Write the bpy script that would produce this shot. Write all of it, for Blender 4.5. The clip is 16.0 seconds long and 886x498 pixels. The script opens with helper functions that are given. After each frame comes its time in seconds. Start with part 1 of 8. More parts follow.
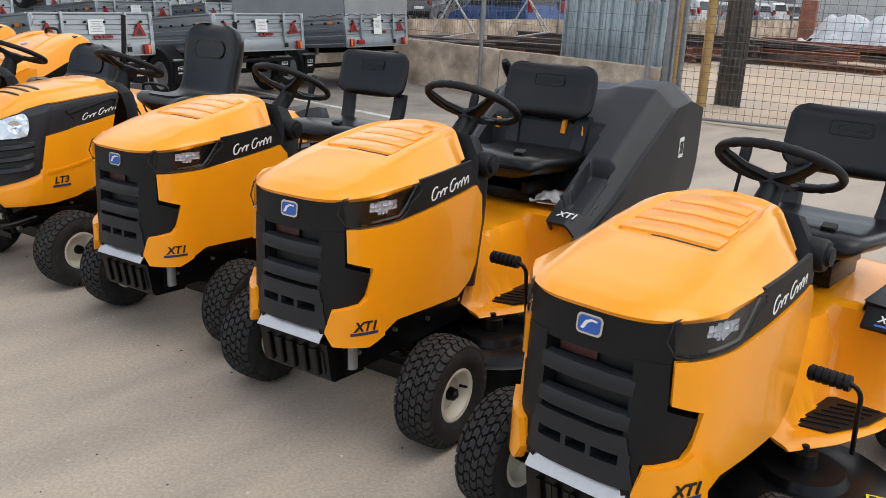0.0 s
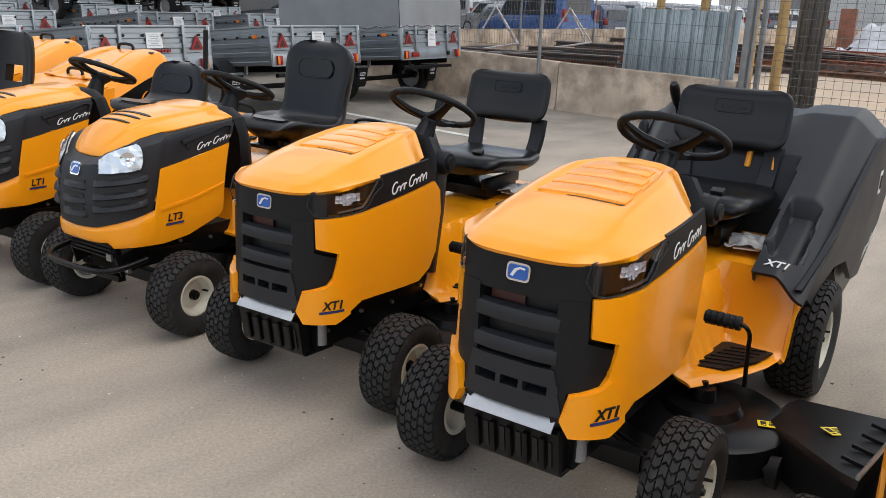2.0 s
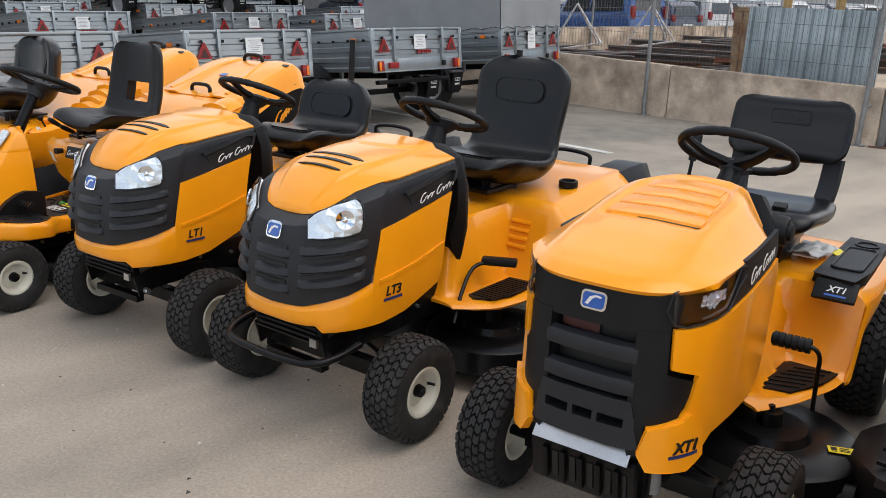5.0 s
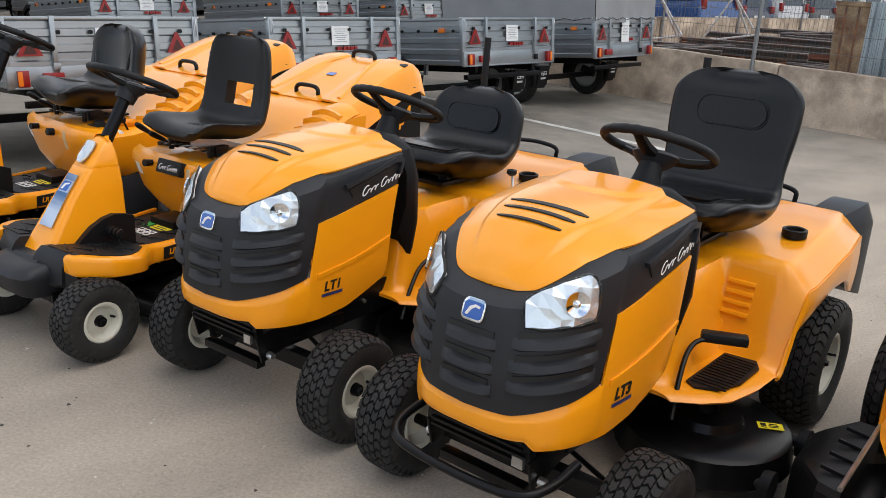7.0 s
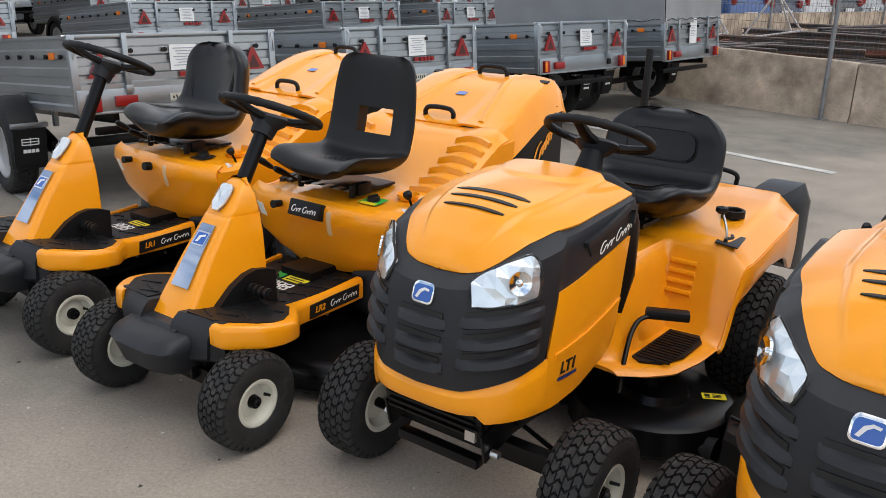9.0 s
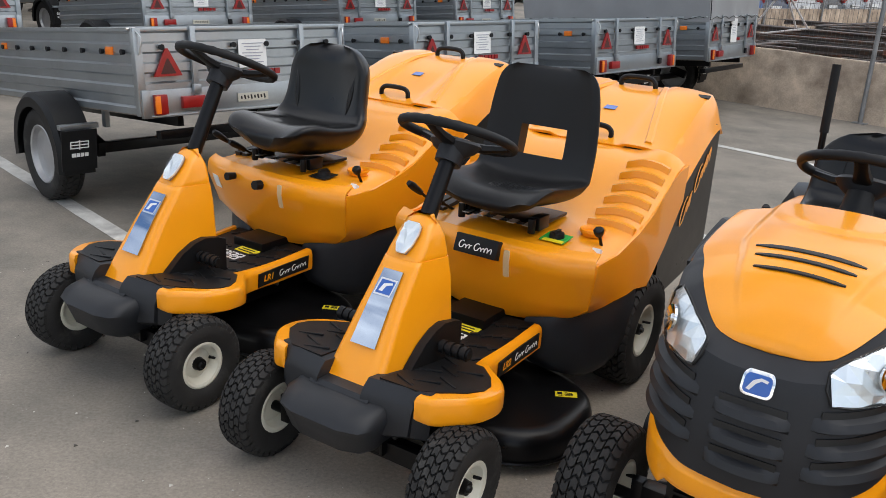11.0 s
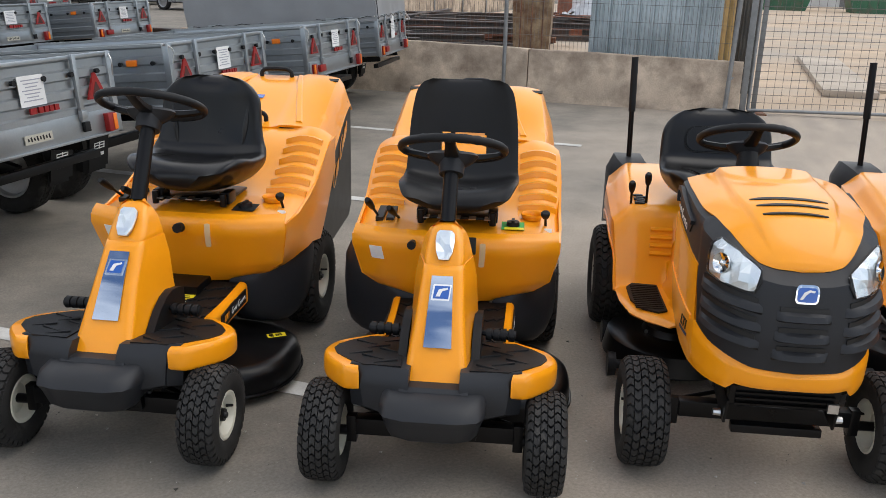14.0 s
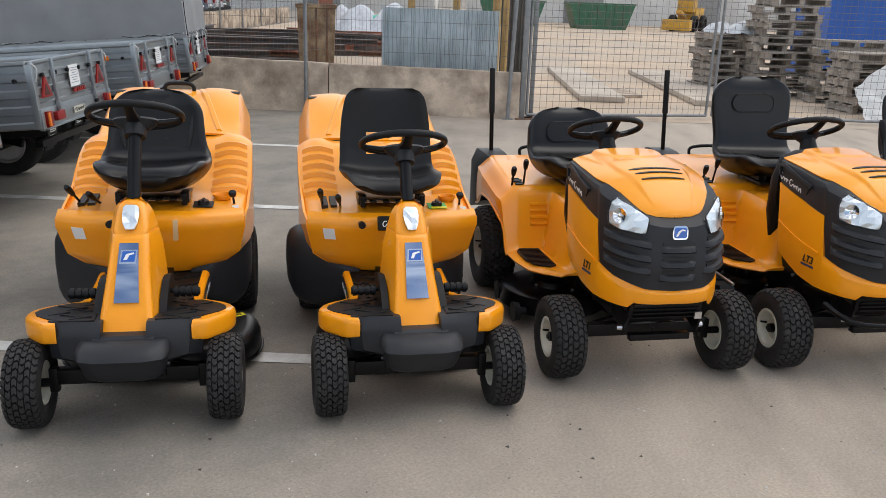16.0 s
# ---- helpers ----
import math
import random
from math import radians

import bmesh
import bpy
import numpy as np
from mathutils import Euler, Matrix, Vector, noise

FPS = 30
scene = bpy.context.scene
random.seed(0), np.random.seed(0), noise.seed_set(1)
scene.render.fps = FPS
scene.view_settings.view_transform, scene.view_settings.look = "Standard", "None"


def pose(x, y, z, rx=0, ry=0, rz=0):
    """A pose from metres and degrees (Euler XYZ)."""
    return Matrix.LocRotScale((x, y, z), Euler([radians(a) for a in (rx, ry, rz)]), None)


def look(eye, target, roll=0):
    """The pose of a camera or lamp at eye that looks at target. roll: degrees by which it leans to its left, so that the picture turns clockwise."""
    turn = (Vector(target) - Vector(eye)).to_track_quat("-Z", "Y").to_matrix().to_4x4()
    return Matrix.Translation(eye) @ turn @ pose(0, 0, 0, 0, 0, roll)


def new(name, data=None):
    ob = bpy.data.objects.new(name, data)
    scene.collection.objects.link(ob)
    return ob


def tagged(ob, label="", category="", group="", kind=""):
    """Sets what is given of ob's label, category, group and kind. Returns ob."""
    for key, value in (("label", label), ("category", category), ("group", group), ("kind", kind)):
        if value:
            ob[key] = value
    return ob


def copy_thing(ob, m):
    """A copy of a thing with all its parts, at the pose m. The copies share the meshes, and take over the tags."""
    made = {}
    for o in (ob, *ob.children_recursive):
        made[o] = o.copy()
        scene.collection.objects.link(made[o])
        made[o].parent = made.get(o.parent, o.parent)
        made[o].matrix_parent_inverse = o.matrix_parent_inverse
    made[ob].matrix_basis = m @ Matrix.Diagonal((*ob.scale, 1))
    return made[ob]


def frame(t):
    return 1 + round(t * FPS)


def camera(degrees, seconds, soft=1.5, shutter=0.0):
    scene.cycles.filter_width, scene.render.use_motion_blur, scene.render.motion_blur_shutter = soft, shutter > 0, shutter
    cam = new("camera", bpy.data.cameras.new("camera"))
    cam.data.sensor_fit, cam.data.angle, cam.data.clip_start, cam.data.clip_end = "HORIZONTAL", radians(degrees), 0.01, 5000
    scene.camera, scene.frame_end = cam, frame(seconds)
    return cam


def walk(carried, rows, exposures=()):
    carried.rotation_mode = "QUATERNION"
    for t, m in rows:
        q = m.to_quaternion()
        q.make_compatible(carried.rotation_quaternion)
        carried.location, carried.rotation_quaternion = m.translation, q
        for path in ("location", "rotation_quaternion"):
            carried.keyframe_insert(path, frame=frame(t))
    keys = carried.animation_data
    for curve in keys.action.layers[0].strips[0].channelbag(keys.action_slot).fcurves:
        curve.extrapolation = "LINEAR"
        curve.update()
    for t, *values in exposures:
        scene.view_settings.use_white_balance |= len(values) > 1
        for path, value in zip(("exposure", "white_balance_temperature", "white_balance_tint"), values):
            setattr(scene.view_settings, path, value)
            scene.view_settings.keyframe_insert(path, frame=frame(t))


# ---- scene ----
cam = camera(55.0, 16.0, soft=0.8)
METRES, EYE, TILT, LEAN, TURN = 8.0, 1.59, 1.13, 0.0, 0.0
ROWS = [
    (0.0, 0.0, 0.0, 0.0, 0.7, -18.1, -2.13),
    (0.5, -0.0167, 0.0197, 0.0008, 1.73, -17.77, -2.36),
    (1.0, -0.0437, 0.034, 0.0008, 1.68, -17.41, -2.29),
    (1.5, -0.0684, 0.0445, 0.002, 0.84, -17.36, -2.16),
    (2.0, -0.0882, 0.0639, -0.0009, 1.4, -17.6, -1.96),
    (2.5, -0.1096, 0.0878, 0.0006, 1.97, -17.4, -1.94),
    (3.0, -0.1312, 0.1079, -0.0001, 2.17, -17.04, -2.22),
    (3.5, -0.1579, 0.1268, 0.0013, 1.26, -16.99, -1.41),
    (4.0, -0.1761, 0.1423, 0.0003, 2.03, -17.1, -1.33),
    (6.5, -0.2763, 0.2569, -0.0025, 5.31, -19.14, -2.36),
    (7.0, -0.2952, 0.2817, -0.0018, 6.2, -19.11, -2.66),
    (7.5, -0.3178, 0.2971, -0.0037, 6.63, -19.4, -3.15),
    (8.0, -0.3506, 0.3109, -0.0025, 6.11, -19.56, -3.0),
    (8.5, -0.3727, 0.3249, -0.004, 5.99, -19.47, -2.57),
    (9.0, -0.3954, 0.3472, -0.0041, 5.99, -19.05, -1.4),
    (9.5, -0.416, 0.3629, -0.0032, 6.38, -18.87, -1.74),
    (10.0, -0.4452, 0.3756, -0.0039, 5.56, -19.05, -2.45),
    (12.5, -0.5842, 0.4258, -0.0001, -5.17, -20.74, -1.79),
    (13.0, -0.6053, 0.4169, 0.0009, -11.24, -19.82, -1.77),
    (13.5, -0.642, 0.4011, 0.0054, -17.85, -19.19, -2.05),
    (14.0, -0.691, 0.401, 0.0067, -25.19, -19.04, -1.79),
    (14.5, -0.73, 0.3904, 0.0102, -29.16, -19.09, -1.73),
    (15.0, -0.7629, 0.3736, 0.0108, -31.87, -18.92, -2.24),
    (15.5, -0.7947, 0.3677, 0.013, -35.82, -18.27, -2.9),
    (16.0, -0.8312, 0.3748, 0.0118, -42.03, -17.44, -2.73),
]
walk(cam, [(t, pose(0, 0, EYE, TILT, LEAN, TURN) @ pose(METRES * x, METRES * y, METRES * z, 90 + pitch, roll, yaw)) for t, x, y, z, yaw, pitch, roll in ROWS])

# ---- sky and light: bright overcast with broken cloud ----
SUN_EL, SUN_AZ = 64.0, 122.0
world = bpy.data.worlds.new("sky")
scene.world = world
world.use_nodes = True
wn, wl = world.node_tree.nodes, world.node_tree.links
wn.clear()
w_out = wn.new("ShaderNodeOutputWorld")
w_bg = wn.new("ShaderNodeBackground")
w_sky = wn.new("ShaderNodeTexSky")
w_sky.sky_type = "NISHITA"
w_sky.sun_disc = False
w_sky.sun_elevation = radians(SUN_EL)
w_sky.sun_rotation = radians(SUN_AZ)
w_co = wn.new("ShaderNodeTexCoord")
w_map = wn.new("ShaderNodeMapping")
w_map.inputs["Scale"].default_value = (1.0, 1.0, 2.2)
w_map.inputs["Location"].default_value = (0.9, 0.4, 0.2)
w_noise = wn.new("ShaderNodeTexNoise")
w_noise.inputs["Scale"].default_value = 2.3
w_noise.inputs["Detail"].default_value = 7.0
w_noise.inputs["Roughness"].default_value = 0.58
w_ramp = wn.new("ShaderNodeValToRGB")
w_ramp.color_ramp.elements[0].position = 0.43
w_ramp.color_ramp.elements[1].position = 0.57
w_mix = wn.new("ShaderNodeMix")
w_mix.data_type = "RGBA"
w_mix.inputs["B"].default_value = (9.4, 9.4, 9.5, 1.0)
wl.new(w_co.outputs["Generated"], w_map.inputs["Vector"])
wl.new(w_map.outputs["Vector"], w_noise.inputs["Vector"])
wl.new(w_noise.outputs["Fac"], w_ramp.inputs["Fac"])
wl.new(w_ramp.outputs["Color"], w_mix.inputs["Factor"])
wl.new(w_sky.outputs["Color"], w_mix.inputs["A"])
wl.new(w_mix.outputs["Result"], w_bg.inputs["Color"])
w_bg.inputs["Strength"].default_value = 0.166
wl.new(w_bg.outputs["Background"], w_out.inputs["Surface"])
sun_data = bpy.data.lights.new("sun", "SUN")
sun_data.energy = 0.95
sun_data.angle = radians(45.0)
sun_data.color = (1.0, 0.95, 0.88)
sun = new("sun", sun_data)
# the sky's sun_rotation is measured from +y towards +x
_az, _el = radians(SUN_AZ), radians(SUN_EL)
_to_sun = Vector((math.sin(_az) * math.cos(_el), math.cos(_az) * math.cos(_el), math.sin(_el)))
sun.matrix_world = look(_to_sun * 40.0, (0, 0, 0))

# ---- materials ----
def material(name, color, rough=0.5, metal=0.0, vary=0.12, scale=8.0, grain=120.0, bump=0.05, coat=0.0, dirt=None, dirt_at=0.62, rough_vary=0.12, emission=None, spec=0.5):
    """Principled material with variation at two scales, fine relief, and optional dirt patches."""
    m = bpy.data.materials.new(name)
    m.use_nodes = True
    n, l = m.node_tree.nodes, m.node_tree.links
    b = n["Principled BSDF"]
    b.inputs["Metallic"].default_value = metal
    b.inputs["Specular IOR Level"].default_value = spec
    if coat:
        b.inputs["Coat Weight"].default_value = coat
        b.inputs["Coat Roughness"].default_value = 0.06
    co = n.new("ShaderNodeTexCoord")
    info = n.new("ShaderNodeObjectInfo")
    shift = n.new("ShaderNodeVectorMath")
    shift.operation = "ADD"
    off = n.new("ShaderNodeVectorMath")
    off.operation = "SCALE"
    off.inputs[0].default_value = (7.1, 3.3, 5.7)
    l.new(info.outputs["Random"], off.inputs["Scale"])
    l.new(co.outputs["Object"], shift.inputs[0])
    l.new(off.outputs["Vector"], shift.inputs[1])
    big = n.new("ShaderNodeTexNoise")
    big.inputs["Scale"].default_value = scale
    big.inputs["Detail"].default_value = 5.0
    fine = n.new("ShaderNodeTexNoise")
    fine.inputs["Scale"].default_value = grain
    fine.inputs["Detail"].default_value = 3.0
    for t in (big, fine):
        l.new(shift.outputs["Vector"], t.inputs["Vector"])
    add = n.new("ShaderNodeMath")
    add.operation = "MULTIPLY_ADD"
    add.inputs[1].default_value = 0.4
    l.new(fine.outputs["Fac"], add.inputs[0])
    l.new(big.outputs["Fac"], add.inputs[2])
    ramp = n.new("ShaderNodeMapRange")
    ramp.inputs["From Min"].default_value, ramp.inputs["From Max"].default_value = 0.45, 0.95
    ramp.inputs["To Min"].default_value, ramp.inputs["To Max"].default_value = 1.0 - vary, 1.0 + vary
    l.new(add.outputs["Value"], ramp.inputs["Value"])
    mul = n.new("ShaderNodeVectorMath")
    mul.operation = "SCALE"
    mul.inputs[0].default_value = color[:3]
    l.new(ramp.outputs["Result"], mul.inputs["Scale"])
    col = mul.outputs["Vector"]
    if dirt:
        dn = n.new("ShaderNodeTexNoise")
        dn.inputs["Scale"].default_value = scale * 0.6
        dn.inputs["Detail"].default_value = 8.0
        dn.inputs["Roughness"].default_value = 0.65
        l.new(shift.outputs["Vector"], dn.inputs["Vector"])
        dr = n.new("ShaderNodeMapRange")
        dr.inputs["From Min"].default_value, dr.inputs["From Max"].default_value = dirt_at - 0.12, dirt_at + 0.12
        l.new(dn.outputs["Fac"], dr.inputs["Value"])
        dm = n.new("ShaderNodeMix")
        dm.data_type = "RGBA"
        dm.inputs["B"].default_value = (*dirt, 1)
        l.new(dr.outputs["Result"], dm.inputs["Factor"])
        l.new(col, dm.inputs["A"])
        col = dm.outputs["Result"]
    l.new(col, b.inputs["Base Color"])
    rr = n.new("ShaderNodeMapRange")
    rr.inputs["To Min"].default_value = max(0.02, rough - rough_vary * 0.5)
    rr.inputs["To Max"].default_value = min(1.0, rough + rough_vary * 0.5)
    l.new(big.outputs["Fac"], rr.inputs["Value"])
    l.new(rr.outputs["Result"], b.inputs["Roughness"])
    if bump:
        bp = n.new("ShaderNodeBump")
        bp.inputs["Strength"].default_value = bump
        bp.inputs["Distance"].default_value = 0.004
        l.new(add.outputs["Value"], bp.inputs["Height"])
        l.new(bp.outputs["Normal"], b.inputs["Normal"])
    if emission:
        b.inputs["Emission Color"].default_value = (*emission[:3], 1)
        b.inputs["Emission Strength"].default_value = emission[3]
    return m


def glass_material(name, tint=(0.95, 0.97, 0.98), rough=0.02):
    """Thin clear plastic: see-through, with a gloss that grows at the rim."""
    m = bpy.data.materials.new(name)
    m.use_nodes = True
    n, l = m.node_tree.nodes, m.node_tree.links
    n.clear()
    out = n.new("ShaderNodeOutputMaterial")
    mix = n.new("ShaderNodeMixShader")
    see = n.new("ShaderNodeBsdfTransparent")
    see.inputs["Color"].default_value = (*tint, 1)
    gloss = n.new("ShaderNodeBsdfGlossy")
    gloss.inputs["Roughness"].default_value = rough
    lw = n.new("ShaderNodeLayerWeight")
    lw.inputs["Blend"].default_value = 0.25
    fr = n.new("ShaderNodeMapRange")
    fr.inputs["To Min"].default_value, fr.inputs["To Max"].default_value = 0.02, 0.22
    l.new(lw.outputs["Facing"], fr.inputs["Value"])
    l.new(fr.outputs["Result"], mix.inputs["Fac"])
    l.new(see.outputs["BSDF"], mix.inputs[1])
    l.new(gloss.outputs["BSDF"], mix.inputs[2])
    l.new(mix.outputs["Shader"], out.inputs["Surface"])
    return m


ORANGE = material("orange_paint", (0.93, 0.338, 0.006), 0.30, vary=0.03, scale=5, grain=300, bump=0.006, coat=0.45, rough_vary=0.08, spec=0.35)
BLACK_PLASTIC = material("black_plastic", (0.0065, 0.0068, 0.0075), 0.48, vary=0.2, scale=14, grain=500, bump=0.10, spec=0.26)
GREY_PLASTIC = material("charcoal_plastic", (0.0175, 0.0187, 0.0215), 0.46, vary=0.15, scale=10, grain=450, bump=0.12, spec=0.32)
BLACK_METAL = material("black_metal", (0.0040, 0.0040, 0.0045), 0.30, vary=0.3, scale=12, grain=200, bump=0.05, spec=0.22)
VINYL = material("black_vinyl", (0.0055, 0.0055, 0.006), 0.30, vary=0.15, scale=8, grain=260, bump=0.16, spec=0.35)
VINYL_MATT = material("matt_black_vinyl", (0.008, 0.008, 0.0085), 0.44, vary=0.15, scale=8, grain=320, bump=0.16, spec=0.30)
RUBBER = material("tyre_rubber", (0.019, 0.0182, 0.0172), 0.72, vary=0.35, scale=16, grain=240, bump=0.25, dirt=(0.07, 0.065, 0.058), dirt_at=0.68, spec=0.35)
CREAM = material("cream_rim", (0.62, 0.60, 0.50), 0.4, vary=0.06, scale=12, bump=0.03, dirt=(0.40, 0.37, 0.30), dirt_at=0.72)
STEEL = material("bare_steel", (0.55, 0.55, 0.54), 0.32, metal=1.0, vary=0.1, scale=20, bump=0.05)
CHROME = material("chrome", (0.8, 0.8, 0.8), 0.08, metal=1.0, vary=0.04, scale=20, bump=0.0)
LAMP_CHROME = material("lamp_silvering", (0.93, 0.93, 0.94), 0.22, metal=0.30, vary=0.04, scale=20, bump=0.0)
LAMP_MIRROR = material("lamp_mirror", (0.90, 0.90, 0.90), 0.30, metal=0.75, vary=0.03, scale=20, bump=0.0)
# neutral mirror; the blue of the reflected sky is put into its colour
MIRROR_SKY_TINT = material("sky_tinted_mirror", (0.40, 0.47, 0.58), 0.04, metal=1.0, vary=0.04, scale=10, bump=0.0, rough_vary=0.02)
WHITE = material("white_print", (0.78, 0.78, 0.76), 0.45, vary=0.05, bump=0.02)
BLUE = material("badge_blue", (0.015, 0.10, 0.42), 0.3, vary=0.05, bump=0.0, coat=0.5)
YELLOW = material("warning_yellow", (0.80, 0.66, 0.02), 0.45, vary=0.06, bump=0.02)
RED = material("dark_red", (0.055, 0.010, 0.007), 0.45, vary=0.2, bump=0.05)
SEAM = material("orange_seam", (0.30, 0.10, 0.004), 0.5, vary=0.05, bump=0.0)
GREEN = material("label_green", (0.02, 0.35, 0.05), 0.45, vary=0.05, bump=0.0)
NAVY = material("print_navy", (0.02, 0.03, 0.12), 0.45, vary=0.05, bump=0.0)
# for print and dark fittings, and for shade painted into recesses
PRINT_SHADE_BLACK = material("print_shade_black", (0.004, 0.004, 0.004), 0.55, vary=0.1, bump=0.0)
LAMP_GLASS = glass_material("lamp_glass")
SMOKE_GLASS = glass_material("smoked_glass", (0.82, 0.83, 0.85))
ZINC = material("galvanised_sheet", (0.37, 0.395, 0.41), 0.36, metal=0.85, vary=0.08, scale=5, grain=90, bump=0.03, dirt=(0.30, 0.315, 0.32), dirt_at=0.66)
REFLECT_RED = material("red_reflector", (0.27, 0.009, 0.008), 0.3, vary=0.1, scale=30, grain=300, bump=0.15)
REFLECT_ORANGE = material("orange_reflector", (0.85, 0.20, 0.012), 0.3, vary=0.1, bump=0.1)
TARP = material("grey_tarpaulin", (0.25, 0.255, 0.26), 0.5, vary=0.12, scale=3, grain=150, bump=0.1, dirt=(0.24, 0.24, 0.24), dirt_at=0.66)
CONCRETE = material("concrete", (0.50, 0.40, 0.30), 0.85, vary=0.38, scale=2.6, grain=60, bump=0.5, dirt=(0.17, 0.125, 0.09), dirt_at=0.55)
WOOD = material("raw_timber", (0.42, 0.27, 0.10), 0.7, vary=0.25, scale=6, grain=40, bump=0.2)
GREY_WOOD = material("weathered_wood", (0.36, 0.315, 0.265), 0.85, vary=0.3, scale=5, grain=60, bump=0.3, dirt=(0.14, 0.12, 0.10), dirt_at=0.6)
RUST = material("rusty_steel", (0.20, 0.085, 0.040), 0.8, vary=0.4, scale=7, grain=80, bump=0.3, dirt=(0.07, 0.05, 0.04), dirt_at=0.55)
PAINT_LINE = material("road_paint", (0.55, 0.54, 0.50), 0.8, vary=0.2, scale=6, grain=90, bump=0.2, dirt=(0.27, 0.26, 0.245), dirt_at=0.58)
WIRE = material("dull_wire", (0.15, 0.14, 0.13), 0.6, metal=0.3, vary=0.2, scale=10, bump=0.0)
FENCE_STEEL = material("fence_zinc", (0.25, 0.255, 0.255), 0.5, metal=0.45, vary=0.2, scale=10, bump=0.1)


# ---- mesh tools ----
def part(name, bm, mat, parent, label="", angle=38, bevel=0.0, kind=""):
    """Links a bmesh as one mesh object under parent."""
    if bevel:
        edges = [e for e in bm.edges if len(e.link_faces) == 2 and e.calc_face_angle(0) > radians(32)]
        bmesh.ops.bevel(bm, geom=edges, offset=bevel, segments=2, profile=0.6, affect="EDGES", clamp_overlap=True)
    bmesh.ops.recalc_face_normals(bm, faces=bm.faces)
    me = bpy.data.meshes.new(name)
    bm.to_mesh(me)
    bm.free()
    return mesh_part(name, me, mat, parent, label, angle, kind)


def mesh_part(name, me, mat, parent, label="", angle=38, kind=""):
    if mat is not None and not me.materials:
        me.materials.append(mat)
        me.polygons.foreach_set("use_smooth", [True] * len(me.polygons))
        me.set_sharp_from_angle(angle=radians(angle))
    ob = new(name, me)
    ob.parent = parent
    return tagged(ob, label=label, kind=kind)


def thing(name, m, label, category, group="", kind=""):
    e = new(name)
    e.empty_display_size = 0.2
    e.matrix_world = m
    return tagged(e, label, category, group, kind)


def box(bm, c, size, rot=None):
    """A box, centre and full size, turned by rot (degrees)."""
    m = pose(*c, *(rot or (0, 0, 0))) @ Matrix.Diagonal((*size, 1))
    return bmesh.ops.create_cube(bm, size=1.0, matrix=m)["verts"]


def rod(bm, a, b, r, r2=None, seg=12, caps=True):
    a, b = Vector(a), Vector(b)
    d = b - a
    m = Matrix.Translation((a + b) / 2) @ d.to_track_quat("Z", "Y").to_matrix().to_4x4()
    return bmesh.ops.create_cone(bm, cap_ends=caps, segments=seg, radius1=r, radius2=r if r2 is None else r2, depth=d.length, matrix=m)["verts"]


def smooth_line(pts, n, closed=False):
    """Catmull-Rom through pts, n steps a span."""
    P = [Vector(p) for p in pts]
    out, N = [], len(P)
    spans = N if closed else N - 1
    for i in range(spans):
        p1, p2 = P[i], P[(i + 1) % N]
        p0 = P[i - 1] if (closed or i > 0) else p1 * 2 - p2
        p3 = P[(i + 2) % N] if (closed or i + 2 < N) else p2 * 2 - p1
        for k in range(n):
            t = k / n
            out.append(0.5 * (2 * p1 + (p2 - p0) * t + (2 * p0 - 5 * p1 + 4 * p2 - p3) * t * t + (3 * p1 - p0 - 3 * p2 + p3) * t ** 3))
    if not closed:
        out.append(P[-1])
    return out


def skin(bm, rings, closed=True, caps=True):
    """Faces between rings of points (all of one length)."""
    vs = [[bm.verts.new(p) for p in r] for r in rings]
    n = len(vs[0])
    for a, b in zip(vs, vs[1:]):
        for i in range(n if closed else n - 1):
            j = (i + 1) % n
            bm.faces.new((a[i], a[j], b[j], b[i]))
    if caps and closed:
        bm.faces.new(vs[0])
        bm.faces.new(list(reversed(vs[-1])))
    return vs


def tube(bm, pts, r, seg=8, closed=False, steps=5):
    line = smooth_line(pts, steps, closed) if steps > 1 else [Vector(p) for p in pts]
    N, rings = len(line), []
    up = None
    for i, p in enumerate(line):
        d = (line[(i + 1) % N] - line[i - 1]) if closed or 0 < i < N - 1 else (line[1] - line[0] if i == 0 else line[-1] - line[-2])
        d.normalize()
        if up is None:
            up = Vector((0, 0, 1)) if abs(d.z) < 0.9 else Vector((1, 0, 0))
        side = d.cross(up).normalized()
        up = side.cross(d).normalized()
        rr = r(i / max(1, N - 1)) if callable(r) else r
        rings.append([p + side * (rr * math.cos(2 * math.pi * k / seg)) + up * (rr * math.sin(2 * math.pi * k / seg)) for k in range(seg)])
    if closed:
        vs = [[bm.verts.new(p) for p in q] for q in rings]
        for i in range(N):
            a, b = vs[i], vs[(i + 1) % N]
            for k in range(seg):
                bm.faces.new((a[k], a[(k + 1) % seg], b[(k + 1) % seg], b[k]))
    else:
        skin(bm, rings)


def lathe(bm, profile, axis="x", centre=(0, 0, 0), seg=32, closed=False):
    """Turns (along, radius) pairs round an axis."""
    rings = []
    for k in range(seg):
        a = 2 * math.pi * k / seg
        c, s = math.cos(a), math.sin(a)
        ring = []
        for u, r in profile:
            p = {"x": (u, r * c, r * s), "y": (r * s, u, r * c), "z": (r * c, r * s, u)}[axis]
            ring.append(Vector(p) + Vector(centre))
        rings.append([bm.verts.new(p) for p in ring])
    n = len(profile)
    for k in range(seg):
        a, b = rings[k], rings[(k + 1) % seg]
        for i in range(n if closed else n - 1):
            j = (i + 1) % n
            try:
                bm.faces.new((a[i], a[j], b[j], b[i]))
            except ValueError:
                pass
    bmesh.ops.remove_doubles(bm, verts=bm.verts, dist=0.0004)


